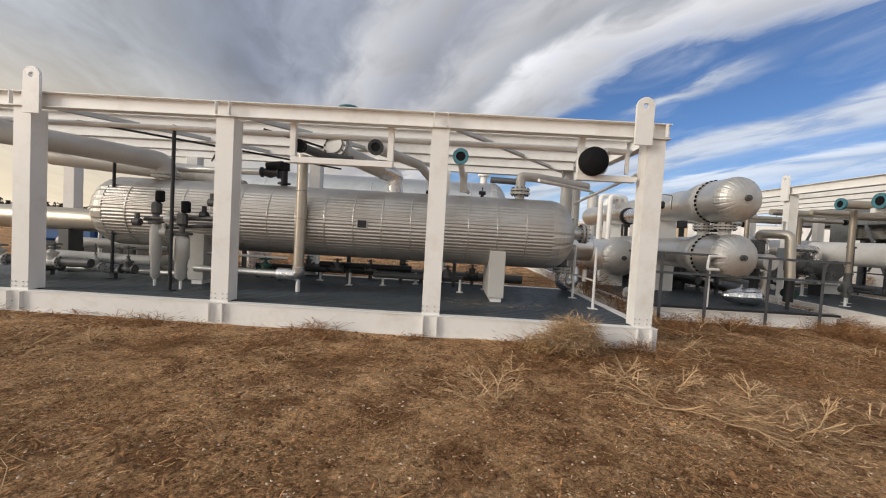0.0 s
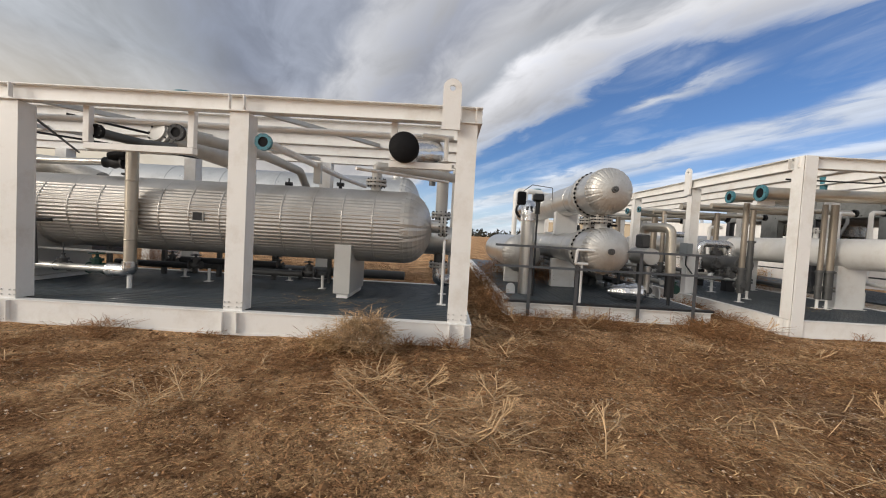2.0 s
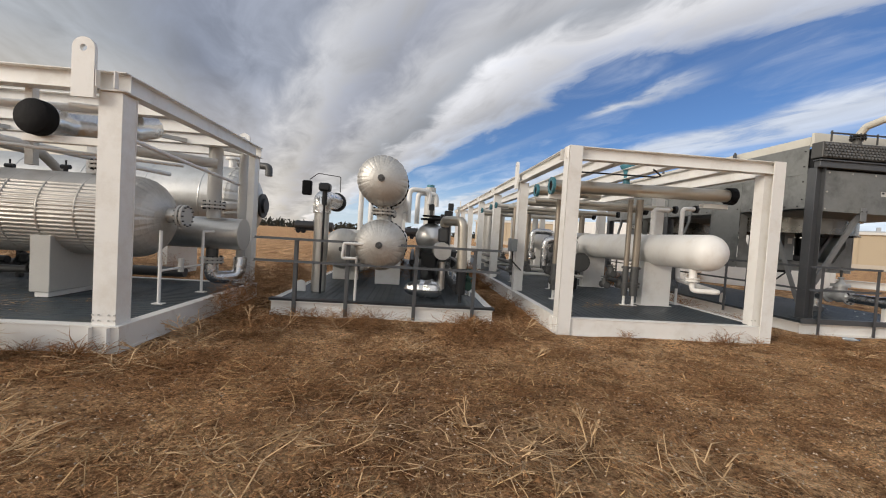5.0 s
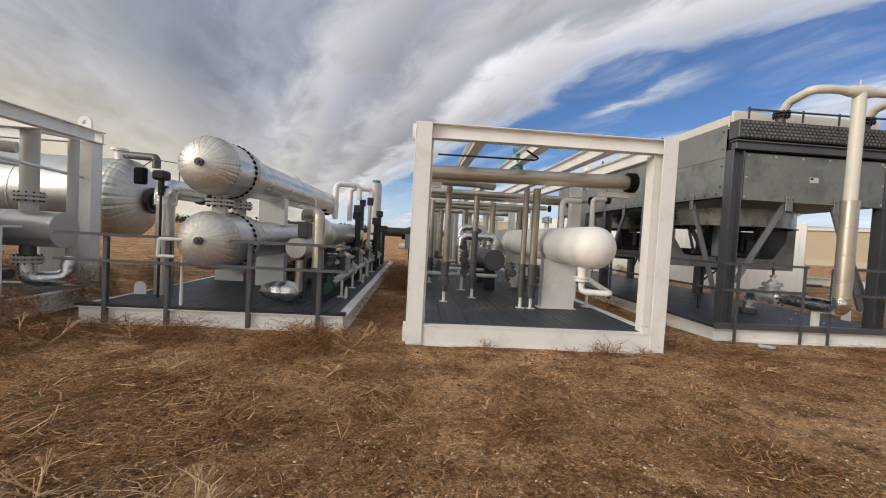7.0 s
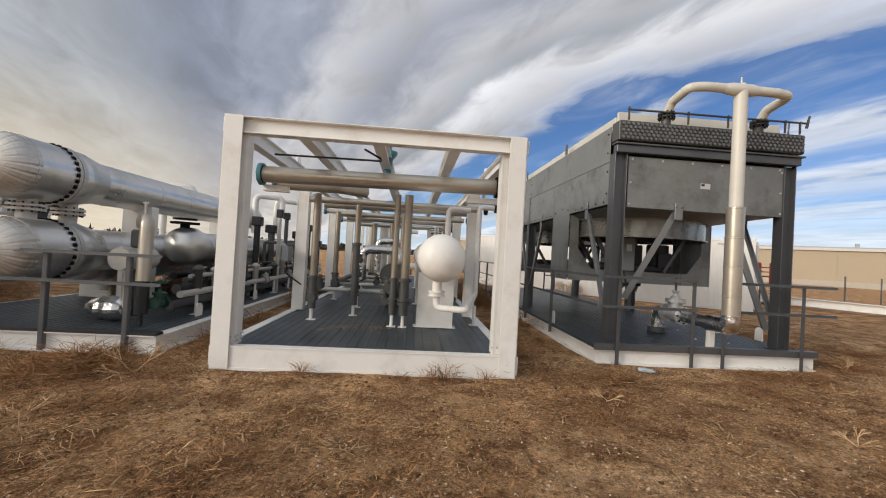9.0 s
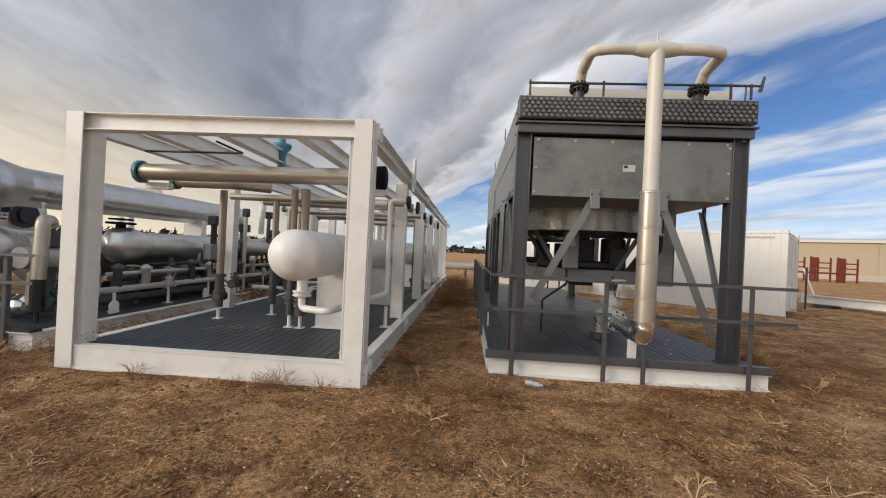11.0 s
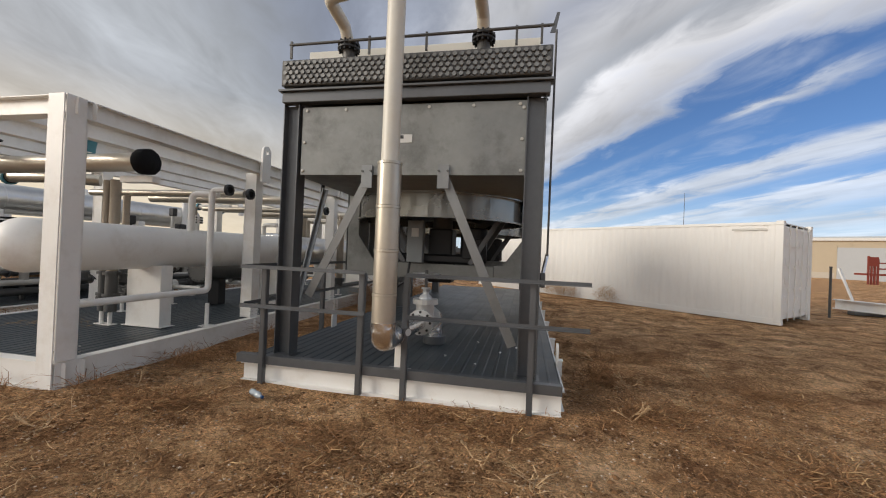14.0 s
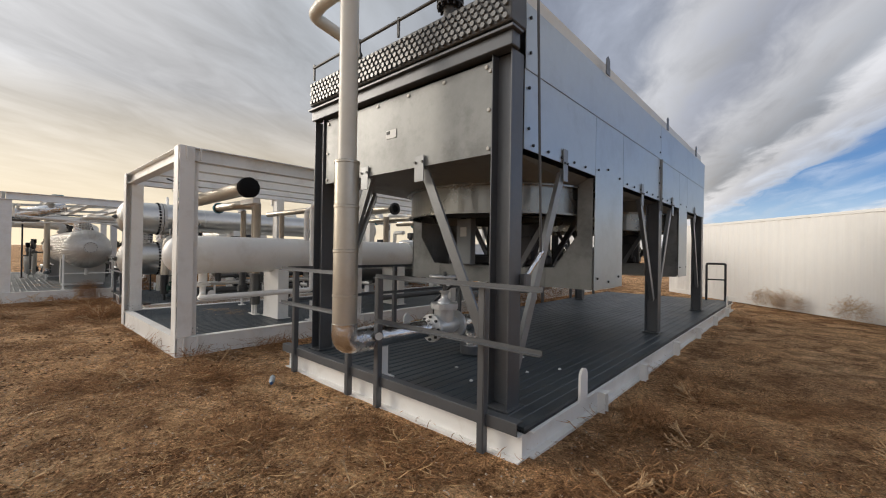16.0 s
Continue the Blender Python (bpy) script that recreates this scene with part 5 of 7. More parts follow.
# top nozzle
nt = thing("top_nozzle", (1.0, 7.44, 2.0), "pale flanged nozzle and elbow on the vessel", "flanged nozzle")
part("neck", B().cyl((1.0, 7.44, 1.99), (1.0, 7.44, 2.36), 0.085, 16), PALE, nt)
flange_pair(nt, (1.0, 7.44, 2.16), (0, 0, 1), 0.17, 0.09, PALE)
part("elbow", B().pipe([(1.0, 7.44, 2.33), (1.0, 7.44, 2.43), (1.3, 7.5, 2.43), (2.35, 8.0, 2.38)], 0.08, 0.12, 16), PALE, nt)
for x, y, z in ((-0.62, 7.8, 2.0), (0.35, 7.6, 2.02)):
    q = thing("vent_valve", (x, y, z), "small dark vent valve on top of the vessel", "valve", "vent valves")
    part("body", B().cyl((x, y, z - 0.03), (x, y, z + 0.1), 0.03, 10).cyl((x - 0.06, y, z + 0.1), (x + 0.06, y, z + 0.1), 0.035, 10).cyl((x, y, z + 0.12), (x, y, z + 0.2), 0.012, 6), DARKST, q)

# rear right drum with vertical lines
dr = thing("short_drum", (2.1, 8.47, 0.9), "short grey drum between flanged vertical pipes", "drum")
part("shell", B().cyl((1.35, 8.47, 1.235), (2.62, 8.47, 1.235), 0.275, 32), ALU, dr)
part("end_plate", B().cyl((2.62, 8.47, 1.235), (2.632, 8.47, 1.235), 0.275, 32, c=0.003), PALE, dr)
part("riser", B().cyl((2.1, 8.47, 1.49), (2.1, 8.47, 2.75), 0.115, 20), PALE, dr)
flange_pair(dr, (2.1, 8.47, 1.72), (0, 0, 1), 0.19, 0.12, PALE)
part("lower_neck", B().cyl((2.1, 8.47, 0.62), (2.1, 8.47, 0.99), 0.10, 18), IRON, dr)
flange_pair(dr, (2.1, 8.47, 0.76), (0, 0, 1), 0.19, 0.1, PALE)
part("foil_bend", B().pipe([(2.1, 8.47, 0.70), (2.1, 8.47, 0.45), (2.45, 8.75, 0.45), (2.45, 8.8, 0.8)], 0.115, 0.16, 18), FOIL, dr, "crumpled foil bend")
part("rear_riser", B().cyl((2.42, 8.85, 0.75), (2.42, 8.85, 2.7), 0.075, 16), PALE, dr)
for x, y in ((2.2, 6.85), (2.2, 7.95)):
    q = thing("pipe_stand", (x, y, DA), "slim white stand with a short arm on the deck", "support", "pipe stands")
    part("post", B().cyl((x, y, DA + 0.01), (x, y, 1.27), 0.022, 10).box(x - 0.07, x + 0.07, y - 0.05, y + 0.05, DA, DA + 0.012), WHITE, q)
    part("arm", B().cyl((x, y, 1.26), (x + 0.12, y + 0.75, 1.27), 0.02, 8), WHITE, q) if y > 7 else None
pipe_run("low white drain pipe with a small valve", [(2.2, 6.88, 0.72), (2.2, 7.92, 0.72)], 0.018, WHITE, n=8)
part("fitting", B().cyl((2.2, 7.35, 0.66), (2.2, 7.35, 0.86), 0.04, 10), PALE, thing("drain_valve", (2.2, 7.35, 0.6), "small pale drain valve on the low pipe", "valve", "vent valves"))

# things under the vessel
ul = [(-2.7, 8.1, 0.62, -0.9), (-1.6, 7.9, 0.5, 0.1), (-4.0, 8.2, 0.5, -2.6)]
for i, (x0, y, z, x1) in enumerate(ul):
    pipe_run("low dark pipe under the vessel", [(x0, y, z), (x1, y, z)], 0.06, (DARKST, IRON)[i % 2], n=12)
for x, y in ((-2.3, 7.9), (-1.7, 8.1), (-0.2, 7.8), (-1.1, 8.6), (0.3, 8.4), (-3.0, 8.3)):
    valve("first skid valves", (x, y, 0.55), "grey gate valve on the pipes under the vessel", "x", 0.7, True, IRON, IRON, stem=0.0)
    pole(x + 0.25, y, DA, 0.5, "short white pipe stand on the deck", 0.025, WHITE)

for x0, y0, z, x1, y1, r, m in ((-8.3, 6.5, 0.55, -5.9, 6.6, 0.075, IRON), (-8.2, 8.4, 0.75, -5.4, 8.4, 0.10, PALE), (-7.8, 8.9, 1.0, -3.6, 8.9, 0.07, DARKST), (-4.9, 8.6, 0.85, 0.9, 8.6, 0.055, DARKST), (-3.4, 8.95, 0.45, 1.4, 8.95, 0.09, IRON), (-7.4, 7.0, 0.40, -4.6, 7.1, 0.05, ALU)):
    q = pipe_run("low process pipe on stands beside the vessel", [(x0, y0, z), (x1, y1, z)], r, m, n=14)
    for k in range(int((x1 - x0) / 1.1)):
        part("stand", B().box(x0 + 0.4 + k * 1.1, x0 + 0.47 + k * 1.1, y0 - 0.04, y0 + 0.04, DA, z - r + 0.01), IRON, q)
for x, y, z in ((-7.3, 6.5, 0.55), (-6.5, 6.55, 0.55), (-6.9, 8.4, 0.75), (-5.8, 8.4, 0.75), (-3.8, 8.6, 0.85), (-1.4, 8.6, 0.85)):
    valve("first skid valves", (x, y, z), "grey gate valve on the low deck pipes", "x", 0.85, True, PALE, IRON, stem=0.0)
for x, h in ((-7.9, 1.75), (-7.1, 1.95)):
    pipe_run("white vent hoop standing at the skid's rear", [(x, 9.0, DA), (x, 9.0, h), (x + 0.5, 9.0, h), (x + 0.5, 9.0, h - 0.25)], 0.035, WHITE, 0.09, n=12)

# ---- behind the first skid ----
VB = thing("large_rear_vessel", (-2.5, 12.3, 0.6), "large horizontal vessel in seamed aluminium jacket behind the skid", "pressure vessel")
part("shell", B().cyl((-8, 12.3, 1.95), (0.95, 12.3, 1.95), 0.95, 56), ALU, VB)
head(VB, (0.95, 12.3, 1.95), (1, 0, 0), 0.95, 0.5, 24)
for x in (-7, -5.5, -4, -2.5, -1, 0.3):
    part("jacket_band", B().rev((x, 12.3, 1.95), (x + 1, 12.3, 1.95), [(0, 0.951), (0.003, 0.958), (0.03, 0.958), (0.033, 0.951)], 56, caps=False), ALU, VB)
for x in (-6, -0.6):
    part("saddle", B().box(x - 0.12, x + 0.12, 11.6, 13.0, 0.0, 1.3, 0.01), WHITE, VB)
part("end_flange", B().cyl((1.42, 12.3, 1.93), (1.62, 12.3, 1.93), 0.2, 24).cyl((1.5, 12.3, 1.93), (1.56, 12.3, 1.93), 0.32, 28), DARKST, VB)
nq = part("top_nozzle", B().cyl((0.7, 12.3, 2.85), (0.7, 12.3, 3.1), 0.1, 16).cyl((0.7, 12.3, 3.1), (0.7, 12.3, 3.16), 0.18, 20, c=0.005), WHITE, VB)
part("top_line", B().pipe([(0.9, 12.2, 3.0), (1.75, 12.0, 2.95), (1.75, 12.0, 2.7)], 0.09, 0.1, 14), IRON, VB)

# ---- second skid: exchangers and piping ----
DB = 0.245
p = pipe_run("vertical aluminium-lagged pipe with foil elbow at the top", [(3.88, 8.85, DB), (3.88, 8.85, 1.75)], 0.135, ALU, n=24)
part("foil_elbow", B().pipe([(3.88, 8.85, 1.72), (3.88, 8.85, 2.0), (3.95, 9.75, 2.0)], 0.165, 0.22, 22), FOIL, p, "crumpled foil elbow")
part("flange", B().cyl((3.95, 9.75, 2.0), (3.957, 9.85, 2.0), 0.2, 20, c=0.005), DARKST, p)
ins = thing("valve_actuator", (3.75, 8.6, 1.95), "pair of dark actuator boxes on a thin pole", "actuator")
part("pole", B().cyl((3.98, 8.55, DB), (3.98, 8.55, 2.05), 0.02, 8), DARKST, ins)
part("left_box", B().box(3.58, 3.74, 8.5, 8.62, 2.02, 2.28, 0.02), BLACK, ins)
part("right_box", B().box(3.88, 4.08, 8.45, 8.65, 2.10, 2.25, 0.03).cyl((3.98, 8.55, 1.86), (3.98, 8.55, 2.1), 0.045, 12), DARKST, ins, "dark actuator head")
part("tubing", B().pipe([(3.7, 8.55, 2.3), (3.85, 8.55, 2.42), (4.25, 8.55, 2.38), (4.25, 8.55, 2.1)], 0.008, 0.03, 6), IRON, ins)
gp = pipe_run("white vent pipe from the lower exchanger's nose to the deck", [(5.05, 7.68, 1.22), (4.52, 7.66, 1.22), (4.50, 7.66, 0.98), (4.72, 7.68, 0.98)], 0.025, WHITE, 0.03, n=10)
part("stand", B().cyl((4.70, 7.9, DB), (4.70, 7.9, 1.0), 0.022, 10).box(4.64, 4.76, 7.85, 7.95, DB, DB + 0.01), WHITE, gp)
for x, y, w in ((3.58, 8.75, "x"), (6.82, 9.25, "y"), (6.82, 11.6, "y")):
    q = thing("deck_lug", (x, y, DB), "white rounded lifting lug plate at the deck's edge", "lug", "deck lugs")
    lp = [(-0.09, DB), (0.09, DB)] + [(0.09 * math.cos(math.pi * i / 10), DB + 0.12 + 0.09 * math.sin(math.pi * i / 10)) for i in range(11)]
    part("plate", B().prism([((x if w == "x" else y) + u, v) for u, v in lp], "y" if w == "x" else "x", (y if w == "x" else x) - 0.012, (y if w == "x" else x) + 0.012), WHITE, q)
vl = thing("low_drum", (4.05, 11.0, 0.45), "horizontal jacketed drum low beside the exchangers", "drum")
part("shell", B().cyl((4.05, 10.35, 1.0), (4.05, 14.5, 1.0), 0.45, 36), ALU, vl)
head(vl, (4.05, 10.35, 1.0), (0, -1, 0), 0.45, 0.22, 18)
for y in (10.9, 13.5):
    part("saddle", B().box(3.75, 4.35, y - 0.08, y + 0.08, DB, 0.62, 0.005), WHITE, vl)
for x, x2 in ((4.15, 4.75), (4.42, 4.95)):
    pipe_run("white gooseneck pipe rising behind the exchangers", [(x, 12.2, 1.2), (x, 12.2, 2.72), (x2, 12.4, 2.72), (x2, 12.5, 2.4)], 0.07, WHITE, 0.14, n=14)
# foil lump
fl = thing("foil_wrapped_elbow", (5.9, 8.6, DB), "foil-wrapped elbow lying low on the deck", "pipe", "process pipes")
part("wrap", B().rev((5.5, 8.72, 0.40), (6.16, 8.5, 0.43), [(0, 0.0), (0.03, 0.06), (0.10, 0.105), (0.22, 0.135), (0.34, 0.165), (0.42, 0.15), (0.55, 0.175), (0.66, 0.15), (0.72, 0.09), (0.74, 0.0)], 22, mod=lambda i: 1 + 0.07 * math.sin(i * 1.9) + 0.05 * math.sin(i * 4.1 + 1), smooth=False, caps=False), FOIL, fl)
part("riser", B().cyl((6.18, 8.5, 0.45), (6.18, 8.5, 0.95), 0.06, 14), ALU, fl)
# short channel drum with dark body
cd = thing("channel_drum", (6.2, 8.7, DB), "short grey channel drum on a dark pump body", "pump")
part("drum", B().cyl((6.16, 8.34, 1.15), (6.16, 9.0, 1.15), 0.16, 26, c=0.004), PALE, cd)
part("body", B().box(6.09, 6.27, 8.62, 8.9, 1.31, 1.58, 0.03).box(6.12, 6.22, 8.66, 8.84, 0.3, 1.0, 0.02), IRON, cd)
cp = pipe_run("cream lagged pipe dropping from a foil elbow", [(6.2, 8.75, 1.62), (6.2, 8.72, 1.72), (6.50, 8.35, 1.72), (6.52, 8.30, 0.86)], 0.09, LAG, 0.13, n=20)
for z in (1.2,):
    part("band", B().rev((6.52, 8.30, z), (6.52, 8.30, 3), [(0, 0.091), (0.003, 0.096), (0.02, 0.096), (0.023, 0.091)], 20, caps=False), PALE, cp)
part("vent", B().cyl((6.42, 8.42, 1.80), (6.42, 8.42, 1.98), 0.02, 8).cyl((6.38, 8.42, 1.96), (6.46, 8.42, 1.96), 0.012, 6), PALE, cp)
part("foot", B().cyl((6.52, 8.30, 0.40), (6.52, 8.30, 0.86), 0.085, 16).cyl((6.52, 8.30, DB), (6.52, 8.30, 0.40), 0.03, 8), DARKST, cp)
valve("second skid valves", (6.66, 8.45, 0.55), "dark green gate valve beside the cream pipe", "y", 0.8, True, GREEN, GREEN, stem=0.1)
# right-hand lower exchanger
rx = thing("reboiler", (6.05, 12.5, 0.9), "aluminium-jacketed exchanger with a tapered end", "heat exchanger")
part("cone", B().rev((6.02, 9.9, 1.36), (6.02, 20, 1.36), [(0, 0.02), (0.05, 0.2), (0.2, 0.33), (0.45, 0.35), (0.8, 0.26)], 32), ALU, rx)
part("shell", B().cyl((6.02, 10.7, 1.36), (6.02, 15.5, 1.36), 0.265, 32), ALU, rx)
for y in (11.3, 14.4):
    part("saddle", B().box(5.85, 6.2, y - 0.07, y + 0.07, DB, 1.12, 0.004), IRON, rx)
bw = thing("gear_operator", (6.0, 10.25, 1.7), "black gear operator with a flat handwheel", "valve")
part("disc", B().cyl((6.0, 10.2, 1.76), (6.0, 10.2, 1.80), 0.24, 20, c=0.006).cyl((6.0, 10.2, 1.66), (6.0, 10.2, 1.78), 0.08, 14).cyl((6.0, 10.2, 1.84), (6.0, 10.2, 1.87), 0.2, 20), BLACK, bw)

# pipes and valves along the skid's right edge
for z, x, r, y0, y1, m in ((0.62, 6.70, 0.055, 8.9, 18.5, PALE), (0.42, 6.5, 0.075, 9.0, 18.5, IRON), (0.88, 6.62, 0.035, 9.3, 17.0, PALE), (0.5, 6.2, 0.06, 10.0, 18.0, DARKST)):
    pipe_run("long pipe running low along the skid's edge", [(x, y0, z), (x, y1, z)], r, m, n=12)
for z, x, r, y0, y1, m in ((0.78, 6.38, 0.05, 9.6, 18.5, IRON), (1.0, 6.42, 0.035, 10.4, 18.0, DARKST), (0.55, 5.92, 0.09, 10.2, 18.5, IRON), (0.76, 5.62, 0.07, 10.6, 17.0, DARKST), (0.45, 5.0, 0.11, 11.0, 18.0, DARKST)):
    q = pipe_run("dark process pipe low beneath the exchangers", [(x, y0, z), (x, y1, z)], r, m, n=12)
    for k in range(4):
        part("stand", B().box(x - 0.03, x + 0.03, y0 + 0.6 + 1.9 * k, y0 + 0.66 + 1.9 * k, DB, z - r + 0.01), IRON, q)
for i in range(9):
    valve("second skid valves", (6.38, 10.1 + 0.9 * i, 0.78), "grey gate valve on the pipes beneath the exchanger", "y", 0.8, True, (IRON, PALE, DARKST)[i % 3], PALE, stem=0.0)
rnd = random.Random(4)
for i in range(15):
    y = 9.35 + i * 0.62
    x = 6.72
    if i % 2 == 0:
        q = thing("pipe_stand", (x, y, DB), "white pipe stand with a foot plate on the deck", "support", "pipe stands")
        part("post", B().cyl((x, y, DB + 0.01), (x, y, 0.57), 0.025, 10).box(x - 0.07, x + 0.07, y - 0.06, y + 0.06, DB, DB + 0.012), WHITE, q)
    if i % 3 != 2:
        g = thing("level_pot", (x - 0.05, y + 0.1, 0.6), "grey vertical instrument pot with a cap on the edge pipe", "strainer", "instrument pots")
        h = 0.28 + 0.25 * rnd.random()
        part("body", B().rev((x - 0.05, y + 0.1, 0.62), (x - 0.05, y + 0.1, 3), [(0, 0.03), (0.04, 0.07), (h, 0.07), (h + 0.01, 0.095), (h + 0.05, 0.095), (h + 0.1, 0.03)], 14), (IRON, PALE, DARKST)[i % 3], g)
    else:
        valve("second skid valves", (x, y, 0.62), "grey gate valve on the edge pipe", "y", 0.75, True, PALE, IRON, stem=0.02)
for i, (x, y, zt, r, m) in enumerate(((6.55, 12.2, 1.9, 0.07, DARKST), (6.7, 13.3, 2.2, 0.05, PALE), (6.3, 13.9, 1.8, 0.09, IRON), (6.75, 14.8, 1.7, 0.08, DARKST), (6.2, 15.5, 2.3, 0.06, IRON), (6.7, 16.3, 2.0, 0.07, DARKST), (6.75, 17.4, 1.5, 0.09, DARKST))):
    g = thing("instrument_column", (x, y, DB), "dark vertical instrument column with fittings", "instrument", "instrument columns")
    part("column", B().cyl((x, y, DB), (x, y, zt), r, 14), m, g)
    part("head", B().box(x - r * 1.6, x + r * 1.6, y - r * 1.4, y + r * 1.4, zt, zt + 0.22, 0.02), DARKST, g)
    part("side_arm", B().pipe([(x, y, zt * 0.7), (x - 0.35, y, zt * 0.7), (x - 0.35, y, 0.5)], 0.04, 0.08, 10), (PALE, IRON)[i % 2], g)
tk = thing("tall_column", (6.25, 19.0, DB), "tall pale vertical column with a capped top", "column")
part("shell", B().cyl((6.25, 19.0, DB), (6.25, 19.0, 3.5), 0.24, 26, c=0.02), PALE, tk)
part("cap", B().cyl((6.25, 19.0, 3.5), (6.25, 19.0, 3.62), 0.17, 20, c=0.01), TEAL, tk)
for x, y in ((5.4, 15.0), (5.7, 16.0)):
    pipe_run("white gooseneck pipe beyond the upper exchanger", [(x, y, 1.8), (x, y, 2.95), (x + 0.7, y + 0.3, 2.95), (x + 0.7, y + 0.3, 2.5)], 0.09, WHITE, 0.2, n=14)

# ---- third skid: header, pipes and valves ----
DC = 0.255
hd = pipe_run("long cream header pipe across the skid with a black end cap", [(8.06, 8.24, 2.46), (11.42, 8.24, 2.50)], 0.115, LAG, n=26)
part("cover", B().rev((11.40, 8.24, 2.50), (12, 8.24, 2.5), [(0, 0.155), (0.12, 0.162), (0.135, 0.14), (0.136, 0)], 24, mod=lambda i: 1 + 0.02 * math.sin(i * 2.6)), BLACK, hd, "black plastic cover")
blind(hd, (8.03, 8.24, 2.46), (-1, 0, 0), 0.155, TEAL)
part("hanger", B().box(8.05, 8.4, 8.32, 8.42, 2.24, 2.33, 0.004), WHITE, hd)
part("hanger", B().box(11.0, 11.5, 8.30, 8.42, 2.26, 2.34, 0.004), WHITE, hd)
h2 = pipe_run("second cream header pipe under the roof", [(8.03, 8.98, 2.45), (9.0, 9.0, 2.45), (9.4, 9.3, 2.45)], 0.09, LAG, n=20)
blind(h2, (7.98, 8.98, 2.45), (-1, 0, 0), 0.125, TEAL)
for y, z, r in ((10.0, 2.36, 0.06), (11.2, 2.42, 0.085), (12.6, 2.36, 0.06), (14.2, 2.4, 0.09), (16.8, 2.4, 0.08)):
    q = pipe_run("cross pipe under the roof with a capped end", [(8.3, y, z), (11.5, y, z)], r, LAG, n=18)
    blind(q, (11.62, y, z), (1, 0, 0), r * 1.5, DARKST)
for y, z in ((12.8, 2.42), (13.6, 2.42), (15.2, 2.4)):
    q = pipe_run("short capped pipe end at the skid's edge", [(8.0, y, z), (8.9, y, z)], 0.06, PALE, n=14)
    blind(q, (7.95, y, z), (-1, 0, 0), 0.09, TEAL)
rv = thing("relief_valve", (9.77, 8.85, 2.6), "teal relief valve standing above the header", "valve")
part("body", B().rev((9.77, 8.85, 2.64), (9.77, 8.85, 4), [(0, 0.06), (0.2, 0.06), (0.3, 0.075), (0.36, 0.13), (0.39, 0.14), (0.42, 0.14), (0.44, 0.05), (0.5, 0.05)], 20), TEAL, rv)
co = thing("conduit", (8.4, 7.9, 2.66), "thin dark conduit crossing under the roof", "conduit", "conduits")
part("rod", B().pipe([(8.3, 8.0, 2.7), (9.75, 7.85, 2.68), (9.75, 7.7, 2.68), (9.55, 7.6, 2.76)], 0.014, 0.03, 8), DARKST, co)
# side pipe from the drum's bottom nozzle
sp2 = pipe_run("white pipe from the drum's bottom nozzle up to a capped flange", [(10.6, 7.88, 0.90), (10.6, 7.88, 0.74), (10.99, 7.72, 0.74), (11.38, 9.42, 0.80), (11.38, 9.42, 2.34), (11.64, 9.42, 2.34)], 0.045, WHITE, 0.08, n=16)
part("nozzle", B().cyl((10.6, 7.88, 0.90), (10.6, 7.88, 1.2), 0.065, 16), WHITE, sp2)
flange_pair(sp2, (10.6, 7.88, 0.93), (0, 0, 1), 0.115, 0.07, WHITE, bolt=False, th=0.025)
blind(sp2, (11.70, 9.42, 2.34), (1, 0, 0), 0.085, DARKST)
part("stand", B().cyl((11.38, 9.42, DC + 0.01), (11.38, 9.42, 0.6), 0.03, 10).box(11.3, 11.46, 9.34, 9.5, DC, DC + 0.012), WHITE, sp2)
eb = thing("junction_box", (7.9, 10.05, 1.15), "grey electrical junction box bolted to the post", "junction box")
part("box", B().box(7.83, 7.96, 10.0, 10.28, 1.18, 1.46, 0.008), BOXGREY, eb)
part("lid", B().box(7.815, 7.828, 9.99, 10.29, 1.17, 1.47, 0.004), BOXGREY, eb)
part("conduit", B().pipe([(7.9, 10.14, 1.18), (7.9, 10.14, 0.95), (8.2, 10.3, 0.7)], 0.015, 0.05, 8), DARKST, eb)
# vertical pipes and blinded exchanger inside the skid
for x, y, r, z0, z1 in ((10.14, 8.95, 0.068, 1.05, 2.4), (9.96, 8.97, 0.05, 1.05, 2.4), (8.6, 9.3, 0.058, 1.0, 2.38), (9.21, 9.9, 0.055, 1.6, 2.3), (8.42, 12.2, 0.06, 0.9, 2.36), (10.0, 12.3, 0.07, 1.3, 2.4), (11.2, 14.2, 0.09, 0.7, 2.4), (9.6, 15.0, 0.1, 0.6, 2.4), (8.9, 16.4, 0.09, 0.6, 2.4)):
    q = pipe_run("dull lagged vertical pipe with a dark lower section", [(x, y, z1), (x, y, z0)], r, LAG2, n=18)
    part("lower_section", B().cyl((x, y, 0.45), (x, y, z0), r * 1.15, 16), IRON, q)
    for zf in (0.62, 0.68, z0 - 0.05):
        part("flange", B().cyl((x, y, zf), (x, y, zf + 0.04), r * 1.65, 16), IRON, q)
    part("stand", B().cyl((x, y, DC + 0.01), (x, y, 0.46), 0.028, 10).box(x - 0.07, x + 0.07, y - 0.06, y + 0.06, DC, DC + 0.012), WHITE, q)
for x, y, z in ((9.85, 9.35, 0.85), (10.15, 9.5, 0.6), (8.62, 9.7, 0.8), (8.6, 9.32, 0.62), (9.12, 10.9, 0.95), (9.12, 10.95, 1.25), (9.12, 10.75, 0.7), (9.8, 9.5, 0.6), (8.6, 11.3, 0.7), (9.4, 12.4, 0.7), (10.0, 13.0, 0.8), (8.9, 13.6, 0.7), (8.7, 14.6, 0.8), (9.6, 14.2, 0.9)):
    valve("third skid valves", (x, y, z), "small grey gate valve on the skid's piping", "y", 0.7, True, IRON, IRON, stem=-0.02)
